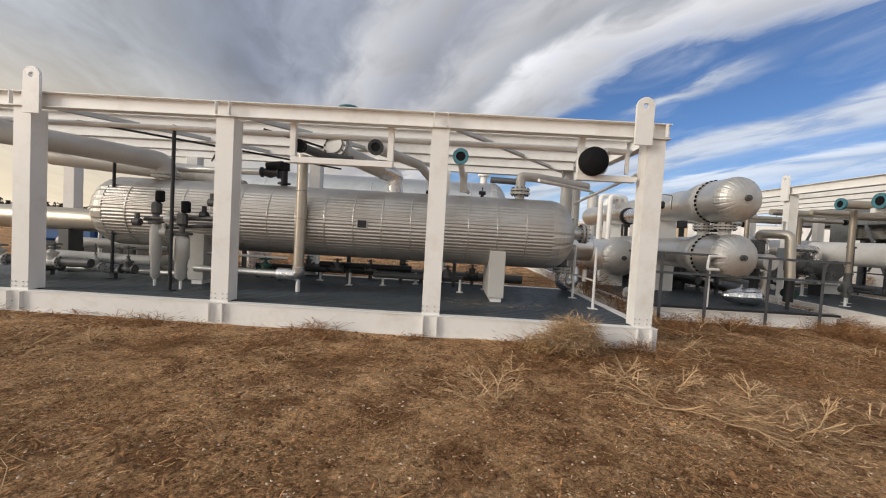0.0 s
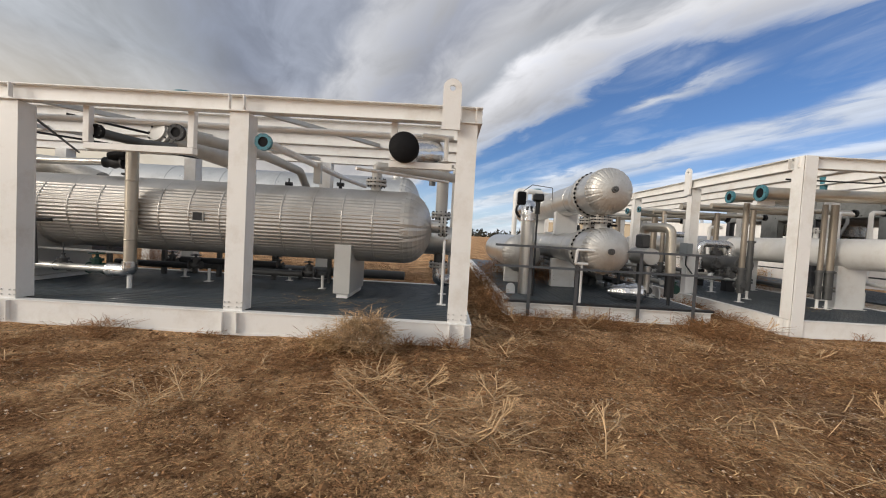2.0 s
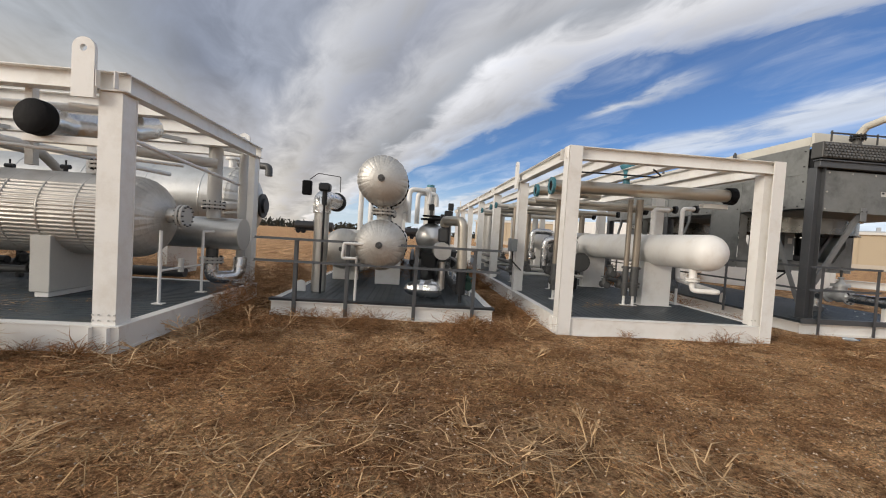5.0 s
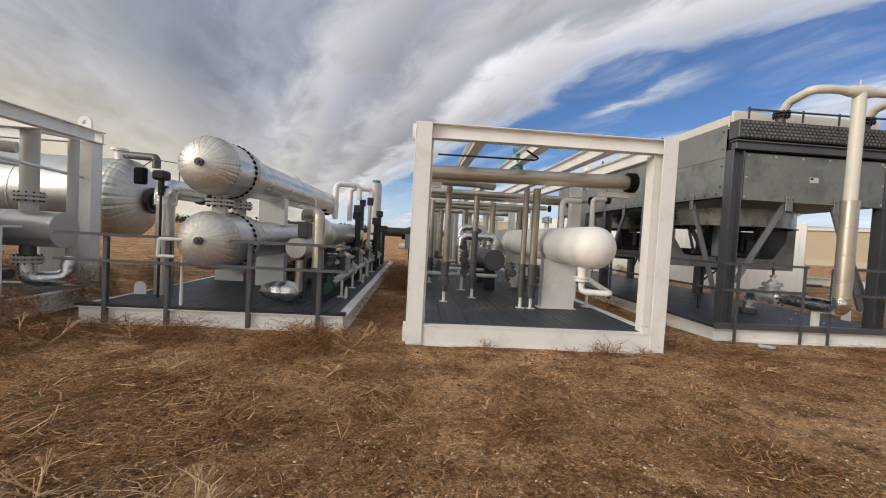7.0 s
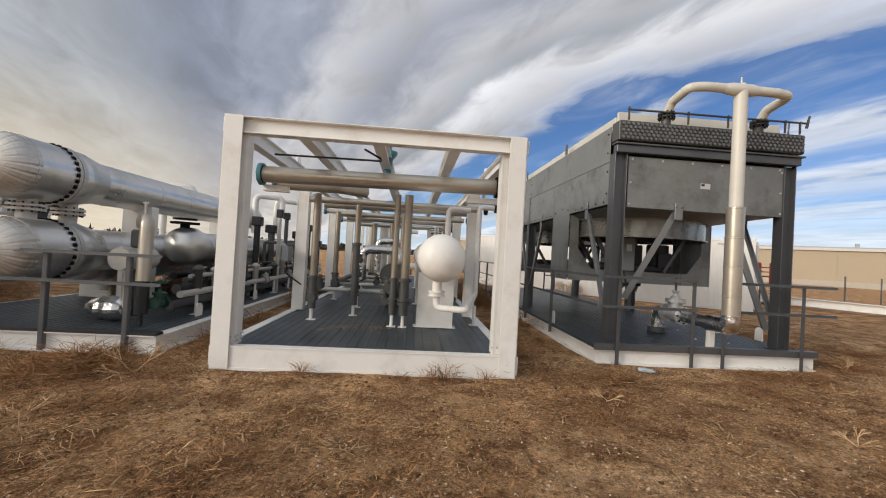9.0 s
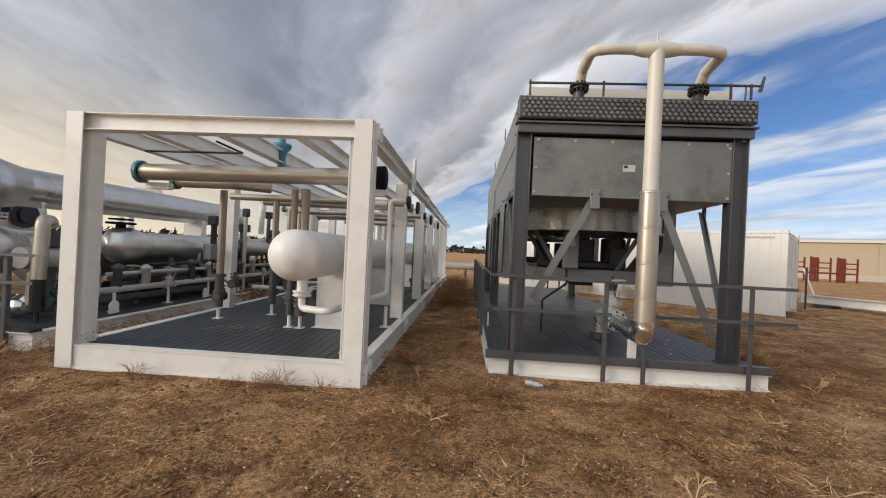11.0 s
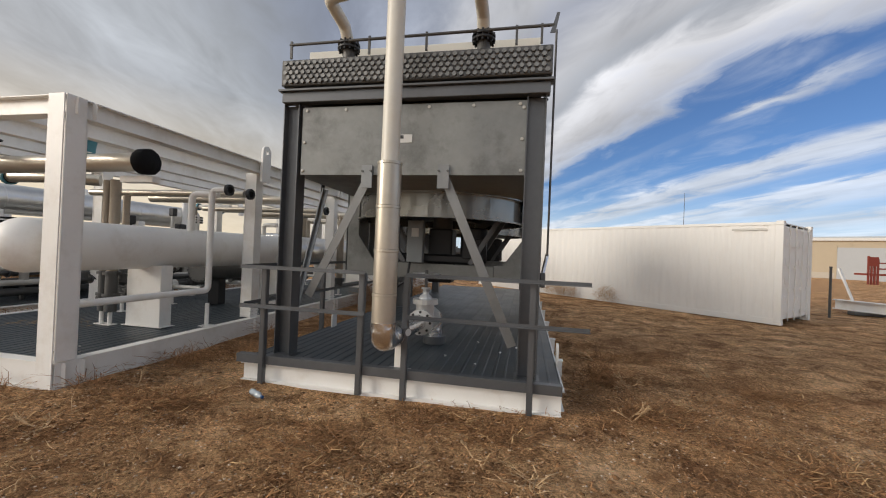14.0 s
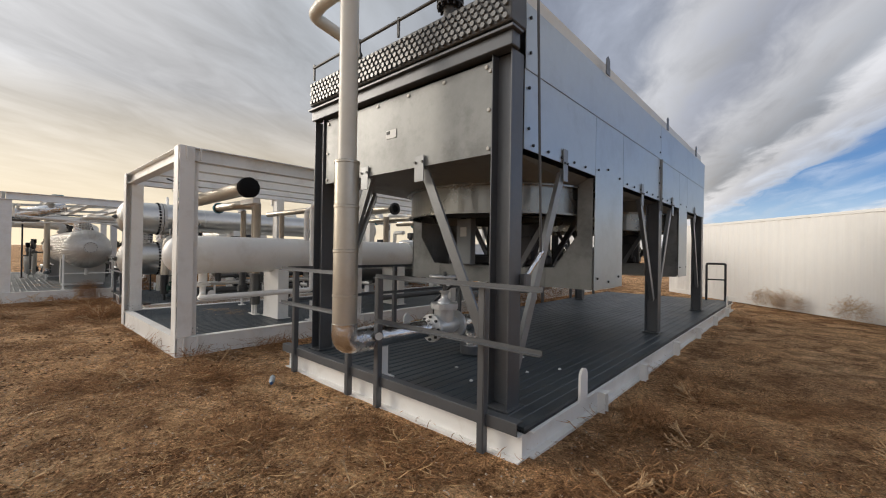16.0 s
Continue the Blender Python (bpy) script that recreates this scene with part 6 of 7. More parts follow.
be = thing("blinded_exchanger", (9.83, 12.0, 0.6), "grey exchanger with a round blind end on a dark stand", "heat exchanger")
part("shell", B().cyl((9.83, 10.95, 0.98), (9.83, 13.2, 0.98), 0.22, 30), IRON, be)
part("blind_plate", B().cyl((9.83, 10.88, 0.98), (9.83, 10.945, 0.98), 0.245, 30, c=0.008), IRON, be)
bolts(be, (9.83, 10.88, 0.98), (0, -1, 0), 0.215, 16, 0.013, 0.015, DARKST)
part("stand", B().box(9.7, 9.95, 11.3, 11.5, DC, 0.78, 0.006), DARKST, be)
part("stand", B().box(9.7, 9.95, 12.6, 12.8, DC, 0.78, 0.006), DARKST, be)
gn = pipe_run("foil-wrapped gooseneck over the blinded exchanger", [(9.12, 11.6, 0.8), (9.12, 11.6, 1.5), (9.95, 11.6, 1.5), (9.95, 11.6, 1.2)], 0.10, FOIL, 0.2, n=18)
part("stand", B().cyl((9.12, 11.0, DC), (9.12, 11.0, 0.62), 0.035, 10).box(9.03, 9.21, 10.94, 11.06, DC, DC + 0.012).cyl((9.12, 10.94, 0.66), (9.12, 11.06, 0.66), 0.09, 16), WHITE, gn)
pipe_run("foil-wrapped gooseneck further back in the skid", [(9.3, 13.4, 0.9), (9.3, 13.4, 1.75), (9.95, 13.4, 1.75), (9.95, 13.4, 1.2)], 0.09, FOIL, 0.18, n=16)
pipe_run("white vent loop standing behind the drum", [(10.85, 9.6, 1.7), (10.85, 9.6, 2.3), (11.25, 9.7, 2.3)], 0.05, WHITE, 0.1, n=14)
pipe_run("white vent loop above the drum", [(10.0, 12.6, 1.2), (10.0, 12.6, 2.0), (10.35, 12.6, 2.0)], 0.05, WHITE, 0.08, n=12)
q = thing("drum_nozzle", (10.66, 9.9, 1.75), "white flanged nozzle on top of the drum", "flanged nozzle")
part("neck", B().cyl((10.66, 9.9, 1.72), (10.66, 9.9, 1.98), 0.05, 14), WHITE, q)
flange_pair(q, (10.66, 9.9, 1.9), (0, 0, 1), 0.1, 0.05, WHITE, th=0.02)
for x, z in ((8.4, 0.55), (8.6, 0.75), (11.2, 0.5)):
    pipe_run("low pipe running back through the skid", [(x, 11.2, z), (x, 21.0, z)], 0.055, IRON, n=12)
for y in (10.9, 12.4, 13.9, 15.6):
    pipe_run("low cross pipe in the skid", [(8.3, y, 0.62), (9.9, y, 0.62)], 0.045, PALE, n=12)
for x, y, r, z0, z1 in ((8.7, 17.5, 0.12, 0.3, 2.4), (9.4, 18.5, 0.15, 0.3, 2.6), (10.0, 17.0, 0.1, 0.3, 2.4), (9.0, 19.6, 0.18, 0.3, 2.5), (9.8, 20.4, 0.14, 0.3, 2.6), (10.9, 18.4, 0.12, 0.3, 2.5)):
    pole(x, y, DC, z1, "pale vertical pipe on the deck", r, PALE, 16, "pipe")

# ---- cooler details ----
for y in (10.12, 11.0, 14.2, 14.9):
    for poly in ([(13.32, 1.12), (13.9, 1.12), (13.9, 1.36), (13.78, 1.36), (13.5, 1.75), (13.5, 2.4), (13.32, 2.4)],
                 [(16.25, 1.12), (15.67, 1.12), (15.67, 1.36), (15.79, 1.36), (16.07, 1.75), (16.07, 2.4), (16.25, 2.4)]):
        part("cross_wall", B().prism(poly, "y", y, y + 0.012), PANEL, cooler, "galvanised plate with a sloped cut-out")
    part("cross_beam", B().box(13.905, 15.665, y, y + 0.05, 1.12, 1.35, 0.004), PANEL, cooler)
for s, x in ((1, 16.285), (-1, 13.285)):
    for y0, y1, zt in ((9.32, 8.56, 0.55), (11.85, 12.72, 0.8), (13.65, 12.98, 0.8), (15.6, 16.35, 0.8)):
        g = part("gusset", B().box(x, x + s * 0.012, y0 - 0.05, y0 + 0.05, 2.24, 2.56, 0.02), BRACE, cooler)
        bolts(g, (x + s * 0.012, y0, 2.42), (s, 0, 0), 0.03, 2, 0.012, 0.014, IRON)
        part("brace", B().bar((x - s * 0.02, y0, 2.34), (x - s * 0.05, y1, zt), 0.09, 0.012, up=(1, 0, 0)).bar((x - s * 0.05, y0, 2.34), (x - s * 0.08, y1, zt), 0.012, 0.06, up=(1, 0, 0)), BRACE, cooler)
for yc in (10.55, 14.55):
    for y in (yc - 0.40, yc + 0.42):
        for sg in (-1, 1):
            part("diagonal", B().bar((14.78 + sg * 0.52, y, 1.36), (14.78 + sg * 1.10, y, 2.31), 0.07, 0.05, up=(0, 1, 0)), GALV, cooler)
    part("motor", B().cyl((15.32, yc - 0.15, 1.37), (15.32, yc - 0.15, 1.92), 0.21, 20, c=0.02).box(15.18, 15.46, yc - 0.42, yc - 0.33, 1.45, 1.75, 0.01), DARKST, cooler, "dark upright fan motor")
    m = part("motor_frame", B().box(14.6, 14.98, yc - 0.2, yc + 0.2, 1.05, 1.9, 0.02), DARKST, cooler, "dark fan drive under the ring")
    part("belt_guard", B().box(14.0, 15.5, yc - 0.35, yc + 0.1, 1.36, 1.5, 0.03), DARKST, m)
    part("hub", B().cyl((14.78, yc, 1.9), (14.78, yc, 2.16), 0.16, 20), IRON, cooler)
    fb = None
    for i in range(6):
        t = math.radians(60 * i + 10)
        c, s_ = math.cos(t), math.sin(t)
        part("fan_blade", B().bar((14.78 + 0.16 * c, yc + 0.16 * s_, 2.1), (14.78 + 1.17 * c, yc + 1.17 * s_, 2.12), 0.2, 0.02, up=(0.3 * s_, -0.3 * c, 1)), IRON, cooler)
cb = part("control_box", B().box(14.35, 14.6, 9.98, 10.1, 1.36, 2.0, 0.01), BOXGREY, cooler, "grey electrical box")
part("box_label", B().box(14.42, 14.53, 9.972, 9.979, 1.75, 1.88), LABEL, cb)
pipe_run("black cable conduit hanging under the cooler", [(14.4, 10.0, 1.36), (14.4, 9.9, 1.1), (14.0, 9.9, 0.8), (14.0, 9.9, DD)], 0.02, DARKST, 0.08, n=8)
# screws of the front panel, and its plate
fsc = None
for x, z in [(13.56 + 0.49 * i, 3.12) for i in range(6)] + [(13.54, 2.75), (13.53, 2.42), (16.04, 2.75), (16.04, 2.42), (16.05, 3.08)]:
    if fsc is None:
        fsc, sx, sz = part("screw", B().cyl((x, 8.3755, z), (x, 8.362, z), 0.018, 10, c=0.003), PALE, cooler), x, z
    else:
        repeat(fsc, [(x - sx, 0, z - sz)])
npp = part("nameplate", B().box(14.69, 14.85, 8.368, 8.374, 2.73, 2.82), LABEL, cooler, "small printed plate")
part("print", B().box(14.70, 14.75, 8.364, 8.3675, 2.775, 2.81), DARKST, npp)
# roof rail and rod
for s_, x in ((1, 16.28), (-1, 13.29)):
    for y, z0, z1 in ((12.85, 2.25, 3.1),):
        part("joint_flange", B().box(x, x + s_ * 0.035, y - 0.004, y + 0.004, z0, z1, 0.001), BRACE, cooler)
rr = thing("roof_rail", (14.8, 8.5, 3.8), "slim steel rail along the cooler's top edge", "railing")
part("rail", B().cyl((13.38, 8.25, 3.84), (16.32, 8.25, 3.86), 0.016, 10), IRON, rr)
for x in (13.4, 14.35, 15.0, 15.95, 16.2):
    part("rail_post", B().box(x - 0.012, x + 0.012, 8.24, 8.26, 3.68, 3.88), IRON, rr)
part("end_plate", B().prism([(16.28, 3.78), (16.33, 3.78), (16.37, 3.98), (16.34, 3.98)], "y", 8.24, 8.252), GALV, rr)
rd = thing("control_rod", (16.36, 8.7, 0.9), "thin steel rod hanging down the cooler's side", "rod")
part("rod", B().cyl((16.36, 8.6, 4.0), (16.36, 8.72, 1.5), 0.012, 8), IRON, rd)
part("tape", B().cyl((16.36, 8.74, 1.55), (16.31, 8.56, 1.33), 0.022, 8), FOIL, rd)
part("clamp", B().box(16.285, 16.34, 8.50, 8.60, 1.20, 1.36, 0.01), GALV, rd)
for y in (10.4, 13.2, 15.6):
    for x in (13.27, 16.3):
        lp = part("lifting_ring", B().prism([(y - 0.06, 3.66), (y + 0.06, 3.66), (y + 0.05, 3.84), (y, 3.88), (y - 0.05, 3.84)], "x", x - 0.006, x + 0.006), GALV, cooler)
for x, y in ((16.548, 9.2), (13.1, 10.2), (16.548, 18.4)):
    q = thing("deck_lug", (x, y, 0.2), "white rounded lifting lug plate at the deck's edge", "lug", "deck lugs")
    lp = [(-0.08, 0.2), (0.08, 0.2)] + [(0.075 * math.cos(math.pi * i / 10), 0.41 + 0.075 * math.sin(math.pi * i / 10)) for i in range(11)]
    part("plate", B().prism([(y + u, v) for u, v in lp], "x", x - 0.012, x + 0.012), WHITE, q)
eg = thing("end_rail", (16.25, 19.4, 0.2), "small dark steel hoop rail at the skid's end", "railing")
part("hoop", B().pipe([(15.95, 19.3, 0.25), (15.95, 19.3, 1.3), (16.4, 19.3, 1.3), (16.4, 19.3, 0.25)], 0.03, 0.05, 8), DARKST, eg)
part("rung", B().cyl((15.95, 19.3, 0.85), (16.4, 19.3, 0.85), 0.02, 8), DARKST, eg)
railing("dark galvanised handrail down the cooler skid's long side", "handrails", [(13.0, 8.15), (13.0, 19.4)], [(13.0, y, 1.27) for y in (10.0, 11.7, 13.4, 15.1, 16.8, 18.5)], 0.1, 1.27, 0.84)
# small debris on the deck
for x, y in ((15.6, 8.75), (15.85, 9.4), (15.2, 9.0), (16.05, 9.75), (15.5, 9.9)):
    single("pebble", B().rev((x, y, 0.25), (x, y, 1), [(0, 0.012), (0.008, 0.018), (0.018, 0.012), (0.022, 0.0)], 7, mod=lambda i: 1 + 0.25 * math.sin(i * 2.3)), LABEL, "small white pebble lying on the ribbed deck", "debris", "deck debris")


# ---- things beyond the skids ----
def at_line(d, h=0.0):
    """A point along the far yard's building line, d metres from its near end."""
    return Vector((22 + 0.745 * d, 108 - 0.667 * d, h))


def far_building():
    ob = thing("warehouse", at_line(60), "long tan metal-clad warehouse with grey roof and roller doors", "building")
    ang = math.atan2(-0.667, 0.745)
    def loc(d0, d1, q0, q1, z0, z1):
        """A box along the building's own axes, in world places."""
        b = B().box(d0, d1, q0, q1, z0, z1)
        c, s = math.cos(ang), math.sin(ang)
        b.v = [(22 + c * x - s * y, 108 + s * x + c * y, z) for x, y, z in b.v]
        return b
    part("wall", loc(0, 190, 0, 0.3, 0, 5.6), TAN, ob)
    part("end_wall", loc(0, 0.3, 0.31, 24, 0, 5.6), TAN, ob)
    part("eave_trim", loc(-0.3, 190.3, -0.35, 0.6, 5.6, 6.0), LABEL, ob)
    part("roof", loc(-0.2, 190.2, 0.6, 24, 5.7, 6.25), ROOFG, ob)
    part("skirting", loc(0, 190, -0.05, -0.01, 0, 0.9), RUBBLE, ob)
    for d in (52, 84, 120):
        g = part("roller_door", loc(d, d + 5, -0.12, -0.02, 0, 4.6), ROOFG, ob)
        part("door_frame", loc(d - 0.25, d - 0.01, -0.15, -0.02, 0, 4.8), TAN, g)
    for i in range(30):
        part("rib", loc(3 + i * 6.3, 3.08 + i * 6.3, -0.08, -0.01, 0.95, 5.5), TAN, ob)
    for d in (40, 75, 110):
        part("roof_vent", loc(d, d + 0.5, 5, 5.5, 6.2, 7.1), ROOFG, ob)
    t = thing("dome_tank", (112, 105, 0), "pale domed tank beyond the warehouse", "tank")
    part("shell", B().rev((120, 112, 0), (120, 112, 9), [(0, 16), (7.5, 16), (8.6, 13), (9.6, 8), (10.1, 0.0)], 40), ROOFG, t)


far_building()
# red steel racks before the warehouse
for k, (x, y) in enumerate(((52.5, 55.3), (55.1, 54.8), (57.8, 54.4))):
    r = thing("steel_rack", (x, y, 0), "red steel rack frame across the yard", "rack", "red racks")
    part("bed", B().box(x - 1.2, x + 1.2, y - 0.9, y + 0.9, 0.95, 1.15), RED, r)
    for i in range(4):
        part("upright", B().box(x - 1.2 + 0.28 * i, x - 1.06 + 0.28 * i, y - 0.95, y - 0.8, 0.0, 3.0 - 0.1 * i), RED, r)
    part("upright", B().box(x + 1.06, x + 1.2, y - 0.95, y - 0.8, 0.0, 2.9), RED, r)
    for z in (1.6, 2.2):
        part("rail", B().box(x - 0.3, x + 1.06, y - 0.92, y - 0.84, z, z + 0.14), RED, r)
    part("side_sheet", B().box(x - 1.2, x - 0.3, y - 0.98, y - 0.955, 1.9, 2.9), RED, r)
for x, y, h in ((25.5, 18.9, 1.55), (32.6, 21.5, 1.5), (38.5, 24.5, 1.5), (45.0, 27.5, 1.5), (24.8, 27.0, 1.5)):
    single("fence_post", B().cyl((x, y, -0.02), (x, y, h), 0.035, 8).cyl((x, y, h), (x, y, h + 0.04), 0.045, 8, c=0.008), IRON, "thin grey steel fence post in bare earth", "fence post", "fence posts")
g = thing("guard_beam", (28.5, 17.5, 0), "long pale steel beam lying on the ground", "steel beam")
part("beam", B().beam((27.0, 21.0, 0.28), (30.2, 14.2, 0.28), 0.3, 0.34, 0.03, 0.02), WHITE, g)
part("sleeper", B().box(26.9, 27.8, 20.0, 20.3, 0, 0.11, 0.01), IRON, g)
g = thing("leaning_board", (27.4, 21.0, 0), "pale board leaning on the steel beam", "board")
part("board", B().bar((27.5, 20.9, 0.3), (27.2, 21.2, 1.55), 0.18, 0.05), WHITE, g)
b = B().cyl((26.5, 34, -0.02), (26.5, 34, 6.2), 0.035, 6, r2=0.012)
single("antenna_mast", b, IRON, "thin antenna mast beyond the container", "mast")
# low dark vehicles and trees on the horizon
for x, y, L, h in ((2.0, 95, 9, 2.4), (-16, 90, 8, 2.5)):
    t = thing("tank_trailer", (x, y, 0), "dark tank trailer parked far off in the field", "trailer", "far trailers")
    part("tank", B().cyl((x - L / 2, y, 1.7), (x + L / 2, y, 1.7), h / 2.6, 16, c=0.15), DARKST, t)
    part("frame", B().box(x - L / 2, x + L / 2, y - 0.8, y + 0.8, 0.6, 0.8), DARKST, t)
    for q in (-0.38, -0.25, 0.35):
        part("wheel", B().cyl((x + q * L, y - 1.1, 0.5), (x + q * L, y - 0.8, 0.5), 0.5, 14), BLACK, t)
    part("leg", B().box(x + 0.45 * L, x + 0.47 * L, y - 0.5, y + 0.5, 0, 0.6), DARKST, t)
q = thing("yard_pipe", (12.0, 26.5, 0), "long pale pipe on low stands beyond the skids", "pipe")
part("pipe", B().cyl((7.0, 26.5, 0.68), (17.0, 26.5, 0.68), 0.2, 22), PALE, q)
for x in (7.8, 10.2, 12.6, 15.0, 16.6):
    part("stand", B().box(x - 0.06, x + 0.06, 26.35, 26.65, -0.02, 0.5, 0.004), IRON, q)
q = thing("equipment_skid", (-12.5, 15.0, 0), "blue painted machinery on a low base behind the vessel", "machinery")
part("base", B().box(-15.5, -10, 14, 16, 0, 0.3, 0.01), DARKST, q)
part("housing", B().box(-15.0, -12.9, 14.3, 15.7, 0.3, 1.1, 0.08), BLUE, q)
part("motor", B().cyl((-12.7, 15, 0.8), (-10.9, 15, 0.8), 0.4, 24, c=0.04), BLUE, q)
part("coupling", B().cyl((-10.9, 15, 0.8), (-10.3, 15, 0.8), 0.15, 16), IRON, q)

rng = np.random.default_rng(7)


def blades(pos, length, width, yaw, pitch, bend, name, material, label, cat):
    """Many thin stalks of three joints in one mesh; pos (n,3), the rest (n,)."""
    m = len(pos)
    d = np.stack([np.cos(yaw) * np.cos(pitch), np.sin(yaw) * np.cos(pitch), np.sin(pitch)], 1)
    d2 = np.stack([np.cos(yaw + bend) * np.cos(pitch * 0.3), np.sin(yaw + bend) * np.cos(pitch * 0.3), np.sin(pitch * 0.45)], 1)
    side = np.stack([-np.sin(yaw), np.cos(yaw), np.zeros(m)], 1) * width[:, None] / 2
    upv = np.cross(side, d)
    upv /= np.linalg.norm(upv, axis=1)[:, None] + 1e-9
    upv *= width[:, None] * 0.4
    p0, p1 = pos, pos + d * length[:, None] * 0.5
    p2 = p1 + d2 * length[:, None] * 0.5
    v = np.stack([p0 - side, p0 + side, p1 - side, p1 + side, p1 + upv * 2, p2], 1).reshape(-1, 3)
    o = (np.arange(m) * 6)[:, None]
    tri = np.array([[0, 1, 3], [0, 3, 2], [0, 4, 1], [2, 3, 5], [3, 4, 5], [4, 2, 5]])
    f = (o[:, :, None] + tri[None]).reshape(-1, 3)
    me = bpy.data.meshes.new(name)
    me.vertices.add(len(v))
    me.vertices.foreach_set("co", v.astype(np.float32).ravel())
    me.loops.add(f.size)
    me.loops.foreach_set("vertex_index", f.astype(np.int32).ravel())
    me.polygons.add(len(f))
    me.polygons.foreach_set("loop_start", np.arange(len(f), dtype=np.int32) * 3)
    me.update()
    me.validate()
    me.materials.append(material)
    return tagged(new(name, me), label, cat, kind="stuff")


def gz(x, y):
    return np.array([ground_height(a, c) for a, c in zip(x, y)])


FOOT = [(-8.95, 2.64, 5.5, 9.35), (3.3, 7.1, 7.74, 19.5), (7.9, 11.62, 7.22, 24.5), (12.95, 16.6, 8.05, 19.6)]


def outside(x, y, pad=0.0):
    ok = np.ones(len(x), bool)
    for a, b_, c, d in FOOT:
        ok &= ~((x > a + pad) & (x < b_ - pad) & (y > c + pad) & (y < d - pad))
    return ok


def patchy(x, y, s, seed):
    return np.array([noise.noise(Vector((a * s, c * s, seed))) for a, c in zip(x, y)])


# scattered litter, denser in front of the second and third skids
def litter(count, x0, x1, y0, y1, lmin, lmax, wmin, wmax, thresh, seed, name, material, label):
    x, y = rng.uniform(x0, x1, count), rng.uniform(y0, y1, count)
    k = outside(x, y) & (patchy(x, y, 0.55, seed) + 0.5 * patchy(x, y, 2.3, seed + 3) + 0.25 * np.exp(-((x - 6.5) / 3.5) ** 2 - ((y - 5.0) / 2.6) ** 2) > thresh)
    x, y = x[k], y[k]
    m = len(x)
    L = rng.uniform(0, 1, m) ** 2.2 * (lmax - lmin) + lmin
    pos = np.stack([x, y, gz(x, y) + 0.004], 1)
    blades(pos, L, rng.uniform(wmin, wmax, m), rng.uniform(0, 6.283, m), rng.uniform(0.0, 0.22, m) * np.where(rng.random(m) < 0.15, 3, 1), rng.normal(0, 0.5, m), name, material, label, "dry litter")


litter(70000, -8, 21, 2.3, 11.5, 0.02, 0.10, 0.0025, 0.007, -0.02, 1.0, "straw_litter", STRAW, "short dry straw litter scattered over the earth")
litter(90000, -8, 21, 1.8, 11.5, 0.02, 0.13, 0.004, 0.011, -0.04, 5.0, "weed_litter", WEED, "dark brown broken weed litter over the earth")
litter(1500, 1, 13, 1.8, 7.8, 0.10, 0.45, 0.003, 0.007, 0.08, 9.0, "long_straw", STRAW2, "long bleached straw stalks lying flat on the earth")
litter(1000, 3.8, 8.2, 2.4, 5.6, 0.08, 0.5, 0.003, 0.008, -0.1, 21.0, "long_straw", STRAW, "long bleached straw stalks lying flat on the earth")
litter(150, 4.6, 7.4, 2.4, 4.2, 0.25, 0.7, 0.005, 0.009, -0.3, 22.0, "long_straw", STRAW2, "long bleached straw stalks lying flat on the earth")
litter(260, -8, 3, 1.6, 5.6, 0.10, 0.5, 0.003, 0.007, 0.0, 12.0, "long_straw", STRAW2, "long bleached straw stalks lying flat on the earth")


def tufts(spots, per, name, material, label, cat, hmax=0.22, spread=0.16, width=0.0035, up_=0.8):
    P, L, Y, T = [], [], [], []
    for x, y, s in spots:
        m = int(per * s)
        a, r = rng.uniform(0, 6.283, m), np.abs(rng.normal(0, spread * s, m))
        px_, py_ = x + np.cos(a) * r, y + np.sin(a) * r
        P.append(np.stack([px_, py_, gz(px_, py_) + rng.uniform(0, 0.4, m) * hmax * s], 1))
        L.append(rng.uniform(0.3, 1.0, m) * hmax * 1.5 * s)
        Y.append(a + rng.normal(0, 1.2, m))
        T.append(rng.uniform(-0.1, up_, m))
    P, L, Y, T = np.concatenate(P), np.concatenate(L), np.concatenate(Y), np.concatenate(T)
    return blades(P, L, rng.uniform(width * 0.6, width * 1.3, len(L)), Y, T, rng.normal(0, 0.8, len(L)), name, material, label, cat)


# ball-shaped tumbleweeds against the skids
def tumbleweed(x, y, r, n_=900, material=None, label="round tangled tumbleweed resting against the skid's base", squash=0.75):
    a, u = rng.uniform(0, 6.283, n_), rng.uniform(-0.6, 1, n_)
    rr = r * rng.uniform(0.15, 1.0, n_) ** 0.5
    s = np.sqrt(1 - u * u)
    P = np.stack([x + rr * s * np.cos(a), y + rr * s * np.sin(a) * 0.8, np.maximum(0.01, r * squash * 0.8 + rr * u * squash)], 1)
    t = blades(P, rng.uniform(0.4, 0.9, n_) * r, rng.uniform(0.003, 0.007, n_), rng.uniform(0, 6.283, n_), rng.uniform(-0.9, 0.9, n_), rng.normal(0, 1.3, n_), "tumbleweed", material or STRAW, label, "tumbleweed")
    t["kind"] = ""
    t["group"] = "tumbleweeds"
    return t


tumbleweed(1.36, 5.08, 0.33, 1900, STRAW2)
tumbleweed(0.95, 5.0, 0.2, 500, STRAW)
tumbleweed(3.02, 7.3, 0.32, 900, WEED, "round brown dead bush between two skids", 0.95)
tumbleweed(2.95, 8.6, 0.38, 900, WEED, "round brown dead bush between two skids", 1.0)
tumbleweed(3.0, 10.2, 0.42, 1000, WEED, "round brown dead bush between two skids", 1.0)
for x, y, r in [(-7.2 + 0.62 * i, 9.85 + 0.25 * math.sin(i * 2.3), 0.36 + 0.08 * math.sin(i * 1.7)) for i in range(16)]:
    tumbleweed(x, y, r, 420, WEED, "round brown dead bush heaped behind the skid", 0.95)
